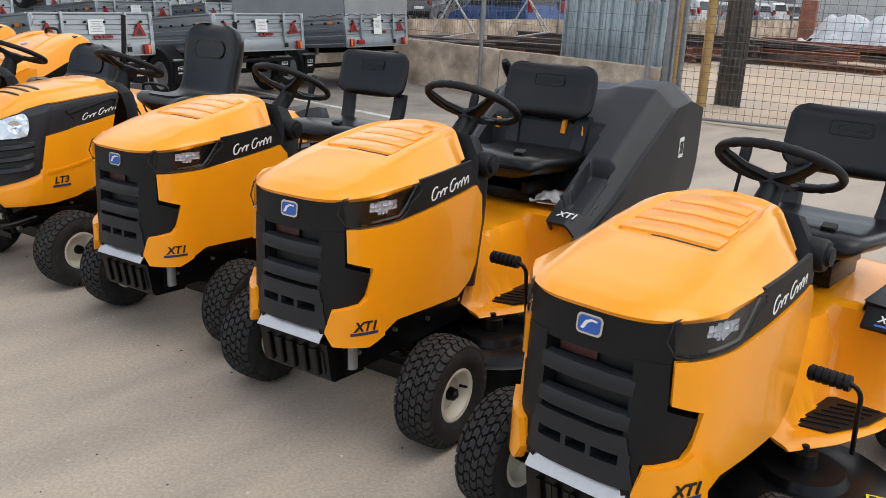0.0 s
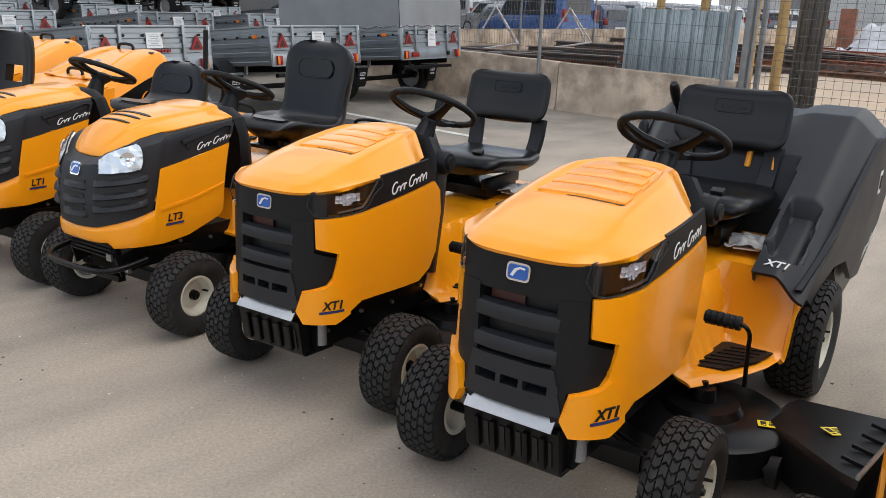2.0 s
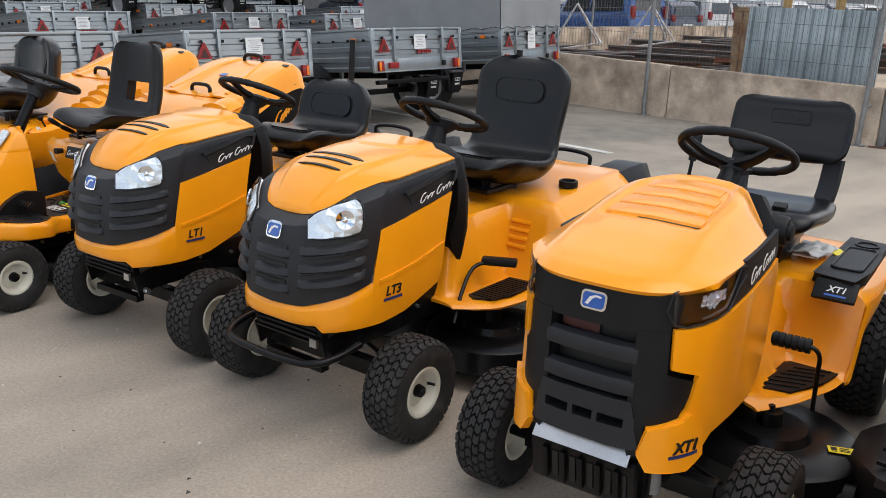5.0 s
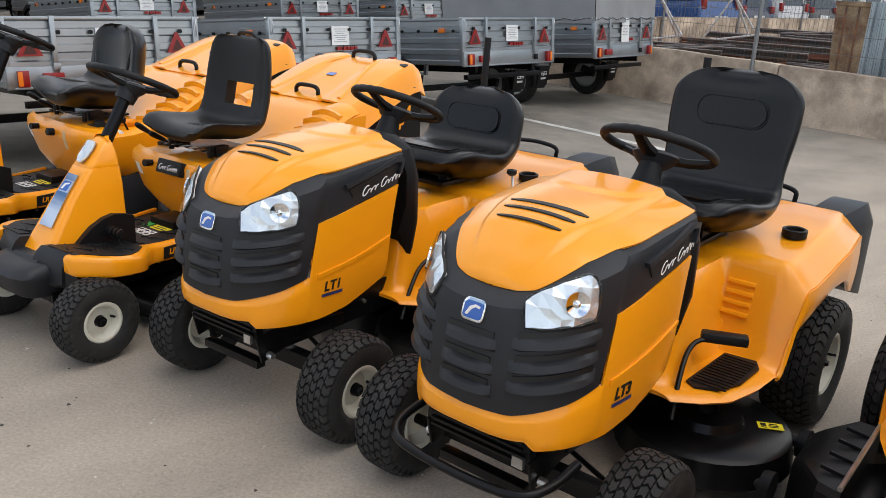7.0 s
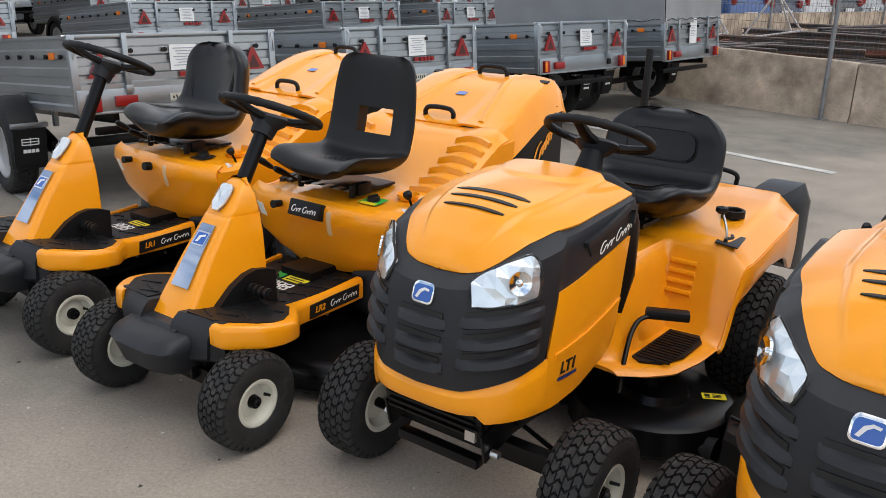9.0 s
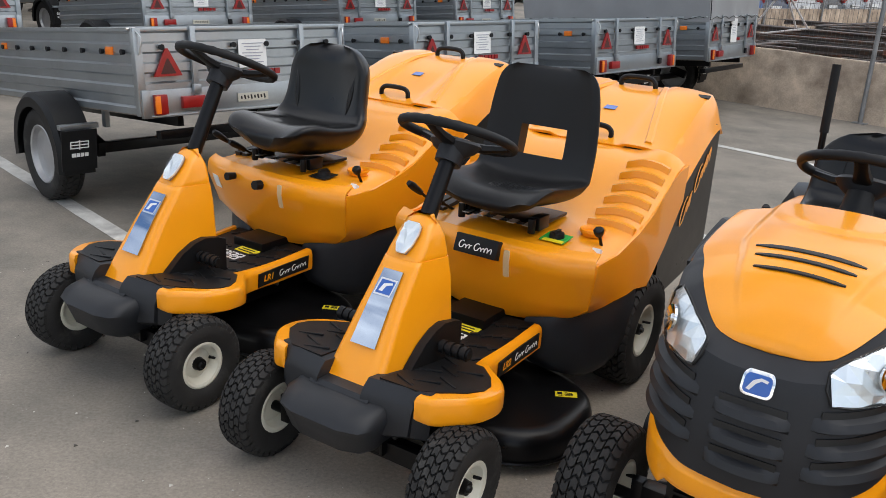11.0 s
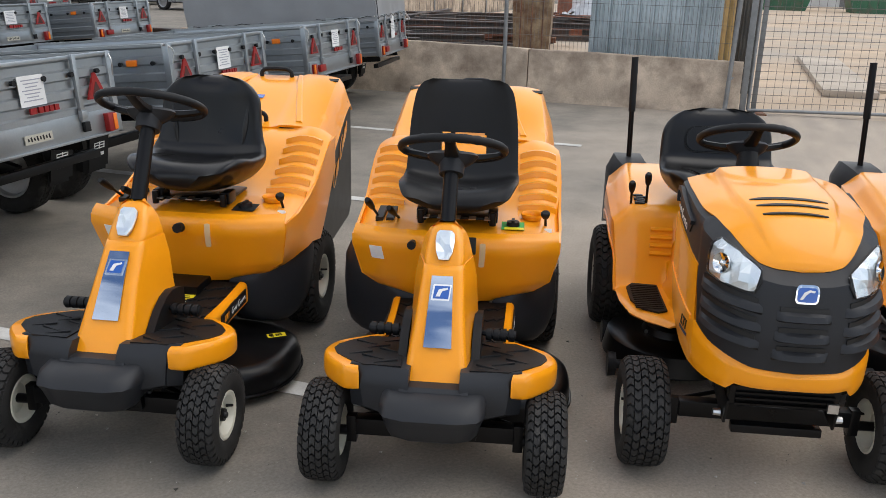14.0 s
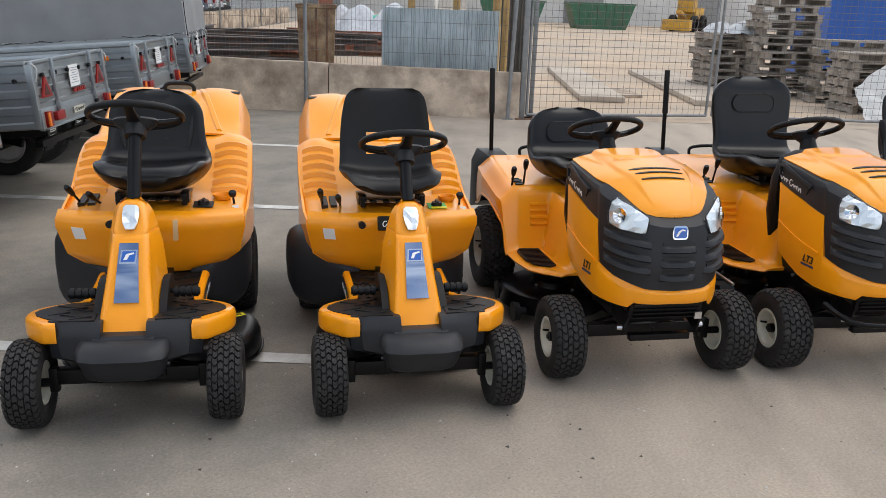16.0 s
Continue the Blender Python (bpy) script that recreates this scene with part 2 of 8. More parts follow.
def ground_grid(bm, fn, nu, nv):
    """An open sheet fn(u, v), u and v from 0 to 1."""
    vs = [[bm.verts.new(fn(i / nu, j / nv)) for j in range(nv + 1)] for i in range(nu + 1)]
    for i in range(nu):
        for j in range(nv):
            bm.faces.new((vs[i][j], vs[i + 1][j], vs[i + 1][j + 1], vs[i][j + 1]))
    return vs


def slab(bm, fn, nu, nv, th):
    """A sheet fn(u, v) with thickness th, laid on its back side."""
    e = 1e-3
    def back(u, v):
        p = Vector(fn(u, v))
        du = Vector(fn(min(1, u + e), v)) - Vector(fn(max(0, u - e), v))
        dv = Vector(fn(u, min(1, v + e))) - Vector(fn(u, max(0, v - e)))
        n = du.cross(dv)
        return p - n.normalized() * th if n.length > 1e-12 else p
    a = ground_grid(bm, fn, nu, nv)
    b = ground_grid(bm, back, nu, nv)
    for i in range(nu):
        for j in (0, nv):
            bm.faces.new((a[i][j], a[i + 1][j], b[i + 1][j], b[i][j]))
    for j in range(nv):
        for i in (0, nu):
            bm.faces.new((a[i][j], a[i][j + 1], b[i][j + 1], b[i][j]))


def onto(bm, surf, poly, off=0.0, th=0.01, du=0.03, dv=0.05, puff=0.0):
    """A plate of outline poly (u, v), cut along a net of du, dv, laid on surf(u, v, height) with its face at off and its back th below."""
    t = bmesh.new()
    f = t.faces.new([t.verts.new((u, v, 0)) for u, v in poly])
    f.normal_update()
    us, vs_ = [p[0] for p in poly], [p[1] for p in poly]
    for lo, hi, d, n in ((min(us), max(us), du, (1, 0, 0)), (min(vs_), max(vs_), dv, (0, 1, 0))):
        k = max(1, math.ceil((hi - lo) / d - 1e-6))
        for i in range(1, k):
            c = lo + (hi - lo) * i / k
            bmesh.ops.bisect_plane(t, geom=t.verts[:] + t.edges[:] + t.faces[:], dist=1e-6, plane_co=(c * n[0], c * n[1], 0), plane_no=n)
    bmesh.ops.triangulate(t, faces=[q for q in t.faces if len(q.verts) > 4])
    t.verts.index_update()
    top = [bm.verts.new(surf(v.co.x, v.co.y, off)) for v in t.verts]
    low = [bm.verts.new(surf(v.co.x, v.co.y, off - th)) for v in t.verts]
    for q in t.faces:
        ids = [v.index for v in q.verts]
        bm.faces.new([top[i] for i in ids])
        bm.faces.new([low[i] for i in reversed(ids)])
    for e in t.edges:
        if len(e.link_faces) == 1:
            i, j = e.verts[0].index, e.verts[1].index
            bm.faces.new((top[i], top[j], low[j], low[i]))
    t.free()


def rows_smooth(rows, n):
    """Catmull-Rom through rows of numbers, n steps a span."""
    P = [np.array(r, float) for r in rows]
    out = []
    for i in range(len(P) - 1):
        p1, p2 = P[i], P[i + 1]
        p0 = P[i - 1] if i else p1 * 2 - p2
        p3 = P[i + 2] if i + 2 < len(P) else p2 * 2 - p1
        for k in range(n):
            t = k / n
            out.append(0.5 * (2 * p1 + (p2 - p0) * t + (2 * p0 - 5 * p1 + 4 * p2 - p3) * t * t + (3 * p1 - p0 - 3 * p2 + p3) * t ** 3))
    out.append(P[-1])
    return [tuple(float(c) for c in r) for r in out]


def inside(poly, u, v):
    hit = False
    for (a, b), (c, d) in zip(poly, poly[1:] + poly[:1]):
        if (b > v) != (d > v) and u < a + (v - b) * (c - a) / (d - b):
            hit = not hit
    return hit


def faceted(bm, surf, poly, nu, nv, off, depth, seed):
    """Bright lamp facets inside an outline: small pyramids with uneven tips."""
    rnd = random.Random(seed)
    us, vs_ = [p[0] for p in poly], [p[1] for p in poly]
    u0, v0, du, dv = min(us), min(vs_), (max(us) - min(us)) / nu, (max(vs_) - min(vs_)) / nv
    for i in range(nu):
        for j in range(nv):
            cs = [(u0 + du * (i + a), v0 + dv * (j + b)) for a, b in ((0, 0), (1, 0), (1, 1), (0, 1))]
            if not all(inside(poly, *c) for c in cs):
                continue
            q = [bm.verts.new(surf(*c, off + depth * 0.5 * rnd.uniform(-1, 1))) for c in cs]
            m = bm.verts.new(surf(u0 + du * (i + rnd.uniform(0.25, 0.75)), v0 + dv * (j + rnd.uniform(0.25, 0.75)), off - depth * rnd.uniform(0.3, 1.0)))
            for k in range(4):
                bm.faces.new((q[k], q[(k + 1) % 4], m))


def crystal(bm, surf, poly, off, depth, du, dv, seed):
    """A lamp's stepped silvering: the whole outline in flat facets of uneven height."""
    def rough(u, v, o=0.0):
        return surf(u, v, o + depth * noise.cell((u * 113.0 + seed, v * 151.0, seed * 1.7)))
    onto(bm, rough, poly, off, 0.006, du, dv)
    bmesh.ops.triangulate(bm, faces=bm.faces)


def mirrored(poly):
    return [(-u, v) for u, v in reversed(poly)]


def rect(u0, v0, u1, v1):
    return [(u0, v0), (u1, v0), (u1, v1), (u0, v1)]


def rounded(u0, v0, u1, v1, r, n=4, slant=0.0):
    out = []
    for cx, cy, a0 in ((u1 - r, v1 - r, 0), (u0 + r, v1 - r, 90), (u0 + r, v0 + r, 180), (u1 - r, v0 + r, 270)):
        for k in range(n + 1):
            a = radians(a0 + 90 * k / n)
            out.append((cx + r * math.cos(a), cy + r * math.sin(a)))
    return [(u + slant * (v - v0), v) for u, v in out]


def wrap(plan, lean=None):
    """A surface that follows a plan curve (x, y) round a body: u along the curve from its middle, v the height. lean(u, v) gives (dx scale, dy)."""
    half = smooth_line([(x, y, 0) for x, y in plan], 12)
    line = [Vector((-p.x, p.y, 0)) for p in reversed(half[1:])] + half
    mid = len(half) - 1
    dist = [0.0]
    for a, b in zip(line, line[1:]):
        dist.append(dist[-1] + (b - a).length)
    d0 = dist[mid]
    dist = np.array([d - d0 for d in dist])
    X, Y = np.array([p.x for p in line]), np.array([p.y for p in line])

    def base(u, v):
        x, y = float(np.interp(u, dist, X)), float(np.interp(u, dist, Y))
        if u > dist[-1]:
            y += u - dist[-1]
        if u < dist[0]:
            y += dist[0] - u
        if lean:
            sx, dy = lean(u, v)
            x, y = x * sx, y + dy
        return Vector((x, y, v))

    def surf(u, v, o=0.0):
        p = base(u, v)
        n = (base(u + 0.01, v) - base(u - 0.01, v)).cross(base(u, v + 0.01) - base(u, v - 0.01))
        return p + n.normalized() * o
    return surf


def text_mesh(bm, body, size, m, depth=0.002, bold=0.022, slant=0.22):
    """Bold slanted letters of the built-in font added to bm, at the pose m (they lie in its xy plane)."""
    c = bpy.data.curves.new("text", "FONT")
    c.body, c.size, c.extrude, c.align_x, c.align_y = body, size, depth, "CENTER", "CENTER"
    c.offset, c.shear = size * bold, slant
    ob = bpy.data.objects.new("text", c)
    me = bpy.data.meshes.new_from_object(ob)
    me.transform(m)
    bm.from_mesh(me)
    bpy.data.objects.remove(ob)
    bpy.data.curves.remove(c)
    bpy.data.meshes.remove(me)


def facing(surf, u, v, off=0.0, flip=False):
    """A pose on surf whose x runs along u, y upwards, z outwards."""
    p = surf(u, v, off)
    ex = (surf(u + 0.01, v, off) - surf(u - 0.01, v, off)).normalized()
    ez = (surf(u, v, off + 0.01) - p).normalized()
    ey = ez.cross(ex).normalized()
    m = Matrix((ex, ey, ez)).transposed().to_4x4()
    m.translation = p
    return m

# ---- parts shared by the mowers ----
MESHES = {}


def tyre_mesh(key, r, w, rim_r, cols, rows, lug):
    """A turf tyre: rounded casing with raised zigzag blocks."""
    if key in MESHES:
        return MESHES[key]
    bm = bmesh.new()
    h = w / 2
    rc = r - lug
    prof = [(-h * 0.62, rim_r), (-h * 0.80, rim_r + 0.010), (-h * 0.97, rim_r + (rc - rim_r) * 0.35), (-h, rim_r + (rc - rim_r) * 0.58),
            (-h * 0.93, rim_r + (rc - rim_r) * 0.82), (-h * 0.74, rc * 0.985), (-h * 0.4, rc), (0, rc * 1.004)]
    prof = prof + [(-u, v) for u, v in reversed(prof[:-1])]
    lathe(bm, prof, "x", seg=40)
    bmesh.ops.recalc_face_normals(bm, faces=bm.faces)
    casing = bpy.data.meshes.new(key)
    bm.to_mesh(casing)
    bm.free()
    bm = bmesh.new()
    us = np.array([p[0] for p in prof[4:-4]])
    rs = np.array([p[1] for p in prof[4:-4]])

    def surf(u, v, o=0.0):
        rad = float(np.interp(v, us, rs)) + o
        a = u / r
        return Vector((v, rad * math.sin(a), rad * math.cos(a)))
    pitch = 2 * math.pi * r / rows
    reach = h * 0.94
    cw = 2 * reach / cols
    for i in range(rows):
        for c in range(cols):
            v0, v1 = -reach + c * cw + cw * 0.05, -reach + (c + 1) * cw - cw * 0.05
            u0 = (i + (0.5 if c % 2 else 0.0)) * pitch
            k = pitch * 0.40
            d = pitch * 0.15 * (1 if c % 2 else -1)
            vm = (v0 + v1) / 2
            poly = [(u0 - k + d, v0), (u0 + k + d, v0), (u0 + k - d * 0.8, vm), (u0 + k + d, v1), (u0 - k + d, v1), (u0 - k - d * 0.8, vm)]
            top = [bm.verts.new(surf(u0 + (a - u0) * 0.90, vm + (b - vm) * 0.92, lug)) for a, b in poly]
            low = [bm.verts.new(surf(a, b, -0.002)) for a, b in poly]
            bm.faces.new((top[0], top[1], top[2], top[5]))
            bm.faces.new((top[5], top[2], top[3], top[4]))
            for a in range(6):
                b = (a + 1) % 6
                bm.faces.new((top[a], top[b], low[b], low[a]))
    bmesh.ops.recalc_face_normals(bm, faces=bm.faces)
    me = bpy.data.meshes.new(key + "_tread")
    bm.to_mesh(me)
    bm.free()
    MESHES[key] = (casing, me)
    return MESHES[key]


def tyre_part(parent, key, r, w, rim_r, cols, rows, lug, m):
    """A tyre with its raised tread blocks."""
    casing, blocks = tyre_mesh(key, r, w, rim_r, cols, rows, lug)
    t = mesh_part("tyre", casing, RUBBER, parent, angle=30)
    t.matrix_local = m
    mesh_part("tread", blocks, RUBBER, t, angle=30, kind="stuff")
    return t


def rim_mesh(key, rim_r, w, side):
    if key in MESHES:
        return MESHES[key]
    bm = bmesh.new()
    h = w / 2
    s = side
    prof = [(s * h * 0.80, rim_r + 0.012), (s * h * 0.84, rim_r + 0.004), (s * h * 0.78, rim_r - 0.006), (s * h * 0.45, rim_r - 0.016), (s * h * 0.30, rim_r * 0.72),
            (s * h * 0.36, rim_r * 0.42), (s * h * 0.42, rim_r * 0.26), (s * h * 0.42, 0.001)]
    lathe(bm, prof, "x", seg=28)
    prof2 = [(-u, v) for u, v in prof]
    lathe(bm, prof2, "x", seg=28)
    bmesh.ops.recalc_face_normals(bm, faces=bm.faces)
    me = bpy.data.meshes.new(key)
    bm.to_mesh(me)
    bm.free()
    MESHES[key] = me
    return me


def wheel(parent, x, y, r, w, rim_r, cols, rows, lug=0.012, steer=0.0):
    side = 1 if x > 0 else -1
    t = tyre_part(parent, f"tyre_{r}_{w}", r, w, rim_r, cols, rows, lug, pose(x, y, r, 0, 0, steer))
    mesh_part("rim", rim_mesh(f"rim_{r}_{w}_{side}", rim_r, w, side), CREAM, t, "cream painted steel rim")
    bm = bmesh.new()
    rod(bm, (side * w * 0.18, 0, 0), (side * w * 0.34, 0, 0), 0.026, 0.022, 14)
    rod(bm, (side * w * 0.34, 0, 0), (side * w * 0.40, 0, 0), 0.014, 0.010, 10)
    rod(bm, (-side * w * 0.1, 0, 0), (-side * w * 0.62, 0, 0), 0.018, 0.018, 10)
    part("hub_cap", bm, BLACK_METAL, t, "black hub")
    bm = bmesh.new()
    rod(bm, (side * w * 0.24, rim_r * 0.62, 0.01), (side * w * 0.42, rim_r * 0.66, 0.012), 0.006, 0.005, 8)
    part("valve", bm, BLACK_PLASTIC, t)
    return t


def steering_wheel(parent, c, tilt, r=0.185, spokes=(90, 210, 330), dish=0.035, pad=0.062, pad_flat=0.8):
    """Rim with grip ripples, spokes and hub; tilt leans its face to the driver (rearwards)."""
    m = pose(*c, tilt, 0, 0)
    bm = bmesh.new()
    n = 60
    pts = []
    rings = []
    for k in range(n):
        a = 2 * math.pi * k / n
        rr = 0.0145 + (0.0012 * math.cos(12 * a * 2) if 0.2 < (a / math.pi) % 1 < 0.8 else 0)
        ring = []
        for j in range(10):
            b = 2 * math.pi * j / 10
            q = r + rr * math.cos(b)
            ring.append(m @ Vector((q * math.cos(a), q * math.sin(a), rr * 1.1 * math.sin(b))))
        rings.append([bm.verts.new(p) for p in ring])
    for k in range(n):
        for j in range(10):
            bm.faces.new((rings[k][j], rings[(k + 1) % n][j], rings[(k + 1) % n][(j + 1) % 10], rings[k][(j + 1) % 10]))
    w = part("steering_wheel", bm, BLACK_PLASTIC, parent, "black ribbed steering wheel")
    for s in spokes:
        bm = bmesh.new()
        a = radians(s)
        d = Vector((math.cos(a), math.sin(a), 0))
        e = Vector((-d.y, d.x, 0))
        rows_ = []
        for f, wd, zz, th in ((0.15, 0.030, -dish, 0.016), (0.55, 0.022, -dish * 0.75, 0.013), (0.85, 0.018, -dish * 0.3, 0.011), (1.0, 0.022, 0, 0.010)):
            p = d * (r * f)
            p.z = zz
            rows_.append([m @ (p + e * sx * wd + Vector((0, 0, sz * th))) for sx, sz in ((-1, -0.6), (-0.6, -1), (0.6, -1), (1, -0.6), (1, 0.6), (0.6, 1), (-0.6, 1), (-1, 0.6))])
        skin(bm, rows_)
        part("spoke", bm, BLACK_PLASTIC, w)
    bm = bmesh.new()
    prof = [(-dish - 0.05, 0.030), (-dish - 0.02, pad * 0.8), (-dish + 0.004, pad), (-dish + 0.014, pad * 0.9), (-dish + 0.020, pad * 0.5), (-dish + 0.022, 0.001)]
    lathe(bm, prof, "z", seg=24)
    for v in bm.verts:
        v.co.y *= pad_flat
    bmesh.ops.transform(bm, matrix=m, verts=bm.verts)
    part("hub", bm, GREY_PLASTIC, w, "oval hub pad")
    return w


def seat_shell(bm, prof, hws, th, bolster, n=28, round_ends=0.06, power=3.0, top_round=0.0):
    """A cushioned shell: prof is its middle line (y, z) from the front edge to the top of the back, hws half-widths, bolster the lift of its edges."""
    k = len(prof)
    steps = 10
    line = smooth_line([(0, y, z) for y, z in prof], steps)
    hw = [p.x for p in smooth_line([(h, 0, 0) for h in hws], steps)]
    N = len(line)
    total = sum((b - a).length for a, b in zip(line, line[1:]))
    rings, run = [], 0.0
    for i, p in enumerate(line):
        if i:
            run += (p - line[i - 1]).length
        d = (line[min(N - 1, i + 1)] - line[max(0, i - 1)]).normalized()
        nrm = Vector((0, -d.z, d.y))
        if nrm.z < 0 and abs(nrm.z) > abs(nrm.y):
            nrm = -nrm
        e = min(run, total - run) / round_ends
        f = 1.0 if e >= 1 else math.sqrt(max(0.0, 1 - (1 - e) ** 2))
        t = th * (0.16 + 0.84 * f) * 0.5
        h = hw[i] - round_ends * 1.15 * (1 - f)
        if top_round and total - run < top_round:
            e = (total - run) / top_round
            h = hw[i] * (0.30 + 0.70 * max(0.0, 1 - (1 - e) ** 2.4) ** 0.5)
        ring = []
        for q in range(n + 1):
            s = math.sin(math.pi * (q / n - 0.5))
            edge = max(0.0, 1 - abs(s) ** 4) ** 0.5
            ring.append(p + Vector((s * h, 0, 0)) + nrm * (bolster * abs(s) ** power + t * edge))
        for q in range(n - 1, 0, -1):
            s = math.sin(math.pi * (q / n - 0.5))
            edge = max(0.0, 1 - abs(s) ** 4) ** 0.5
            ring.append(p + Vector((s * h, 0, 0)) + nrm * (bolster * 1.0 * abs(s) ** power - t * edge))
        rings.append(ring)
    skin(bm, rings)
    arc = [0.0]
    for a_, b_ in zip(line, line[1:]):
        arc.append(arc[-1] + (b_ - a_).length)

    def surf(u, v, o=0.0):
        """Points on the sitting face: u across in metres, v along the middle line."""
        v = min(max(v, 0.0), total)
        i = min(N - 2, max(0, int(np.searchsorted(arc, v)) - 1))
        f = (v - arc[i]) / max(1e-6, arc[i + 1] - arc[i])
        p = line[i].lerp(line[i + 1], f)
        d = (line[min(N - 1, i + 2)] - line[max(0, i - 1)]).normalized()
        nrm = Vector((0, -d.z, d.y))
        if nrm.z < 0 and abs(nrm.z) > abs(nrm.y):
            nrm = -nrm
        h = hw[i] + (hw[min(N - 1, i + 1)] - hw[i]) * f
        s = u / h
        return p + Vector((u, 0, 0)) + nrm * (bolster * abs(s) ** power + th * 0.5 * math.sqrt(max(0.0, 1 - abs(s) ** 4)) + o)
    return surf, total


def open_shell(bm, prof, hws, th, bolster, hole, n=24, steps=10):
    """A moulded one-piece seat shell with a window in its back: hole is (half-width share, first and last share of its length)."""
    line = smooth_line([(0, y, z) for y, z in prof], steps)
    hw = [p.x for p in smooth_line([(h, 0, 0) for h in hws], steps)]
    N = len(line)
    arc = [0.0]
    for a_, b_ in zip(line, line[1:]):
        arc.append(arc[-1] + (b_ - a_).length)
    rows_ = []
    for i, p in enumerate(line):
        d = (line[min(N - 1, i + 1)] - line[max(0, i - 1)]).normalized()
        nrm = Vector((0, -d.z, d.y))
        if nrm.z < 0 and abs(nrm.z) > abs(nrm.y):
            nrm = -nrm
        e = min(1.0, min(arc[i], arc[-1] - arc[i]) / 0.07)
        f = math.sqrt(max(0.0, 1 - (1 - e) ** 2))
        h = hw[i] - 0.055 * (1 - f)
        front, back = [], []
        for q in range(n + 1):
            x = -1 + 2 * q / n
            t = th * 0.5 * (0.4 + 0.6 * f) * math.sqrt(max(0.02, 1 - abs(x) ** 6))
            c = p + Vector((x * h, 0, 0)) + nrm * (bolster * abs(x) ** 2.6)
            front.append(bm.verts.new(c + nrm * t))
            back.append(bm.verts.new(c - nrm * t))
        rows_.append((front, back))
    gap = lambda i, q: hole[1] <= (arc[i] + arc[i + 1]) / 2 / arc[-1] <= hole[2] and abs(-1 + (2 * q + 1) / n) < hole[0]
    for i in range(N - 1):
        (f0, b0), (f1, b1) = rows_[i], rows_[i + 1]
        for q in range(n):
            if not gap(i, q):
                bm.faces.new((f0[q], f0[q + 1], f1[q + 1], f1[q]))
                bm.faces.new((b0[q + 1], b0[q], b1[q], b1[q + 1]))
                continue
            for other, pair in (((i, q - 1), (0, 0)), ((i, q + 1), (1, 1))):
                if not gap(*other):
                    k = q + pair[0]
                    bm.faces.new((f0[k], f1[k], b1[k], b0[k]))
            if not gap(i - 1, q):
                bm.faces.new((f0[q], f0[q + 1], b0[q + 1], b0[q]))
            if not gap(i + 1, q):
                bm.faces.new((f1[q], f1[q + 1], b1[q + 1], b1[q]))
        for k in (0, n):
            bm.faces.new((f0[k], f1[k], b1[k], b0[k]))
    for front, back in (rows_[0], rows_[-1]):
        for q in range(n):
            bm.faces.new((front[q], front[q + 1], back[q + 1], back[q]))


def seat_pad(parent, surf, u, v0, v1, r=0.03, rise=0.007, name="seat_pad", mat=None):
    """A raised pad with a piped border on a seat."""
    bm = bmesh.new()
    onto(bm, surf, rounded(-u, v0, u, v1, r, 5), rise, rise + 0.004, 0.03, 0.03)
    q = part(name, bm, mat or VINYL, parent, bevel=0.003)
    bm = bmesh.new()
    line = [surf(a, b, rise * 0.35) for a, b in rounded(-u - 0.006, v0 - 0.006, u + 0.006, v1 + 0.006, r, 5)]
    tube(bm, line, 0.0018, 6, closed=True, steps=1)
    part("piping", bm, mat or VINYL, q)


def plane_surf(kind, c):
    """Flat plates for onto(): side (u = y, v = z at x = c), front (u = x, v = z at y = c), top (u = x, v = y at z = c)."""
    if kind == "side":
        s = 1 if c > 0 else -1
        return lambda u, v, o=0.0: Vector((c + s * o, u, v))
    if kind == "front":
        return lambda u, v, o=0.0: Vector((u, c - o, v))
    return lambda u, v, o=0.0: Vector((u, v, c + o))


def badge(parent, surf, u, v, w=0.074, h=0.054, off=0.002):
    """Blue maker's badge: a chrome rounded frame with a white swoosh, plain shapes only."""
    bm = bmesh.new()
    onto(bm, surf, rounded(u - w / 2, v - h / 2, u + w / 2, v + h / 2, 0.014, slant=0.06), off + 0.006, 0.008, 0.02, 0.03)
    b = part("badge", bm, CHROME, parent, "blue badge in a chrome frame")
    bm = bmesh.new()
    onto(bm, surf, rounded(u - w / 2 + 0.006, v - h / 2 + 0.006, u + w / 2 - 0.006, v + h / 2 - 0.006, 0.010, slant=0.06), off + 0.0078, 0.002, 0.02, 0.03)
    part("badge_field", bm, BLUE, b)
    bm = bmesh.new()
    pts = [(-0.30, -0.22), (-0.12, 0.18), (0.10, 0.30), (0.34, 0.26), (0.30, 0.17), (0.12, 0.20), (-0.02, 0.08), (-0.18, -0.25)]
    onto(bm, surf, [(u + a * w, v + c * h) for a, c in pts], off + 0.0092, 0.0016, 0.02, 0.03)
    part("badge_mark", bm, WHITE, b)
    return b


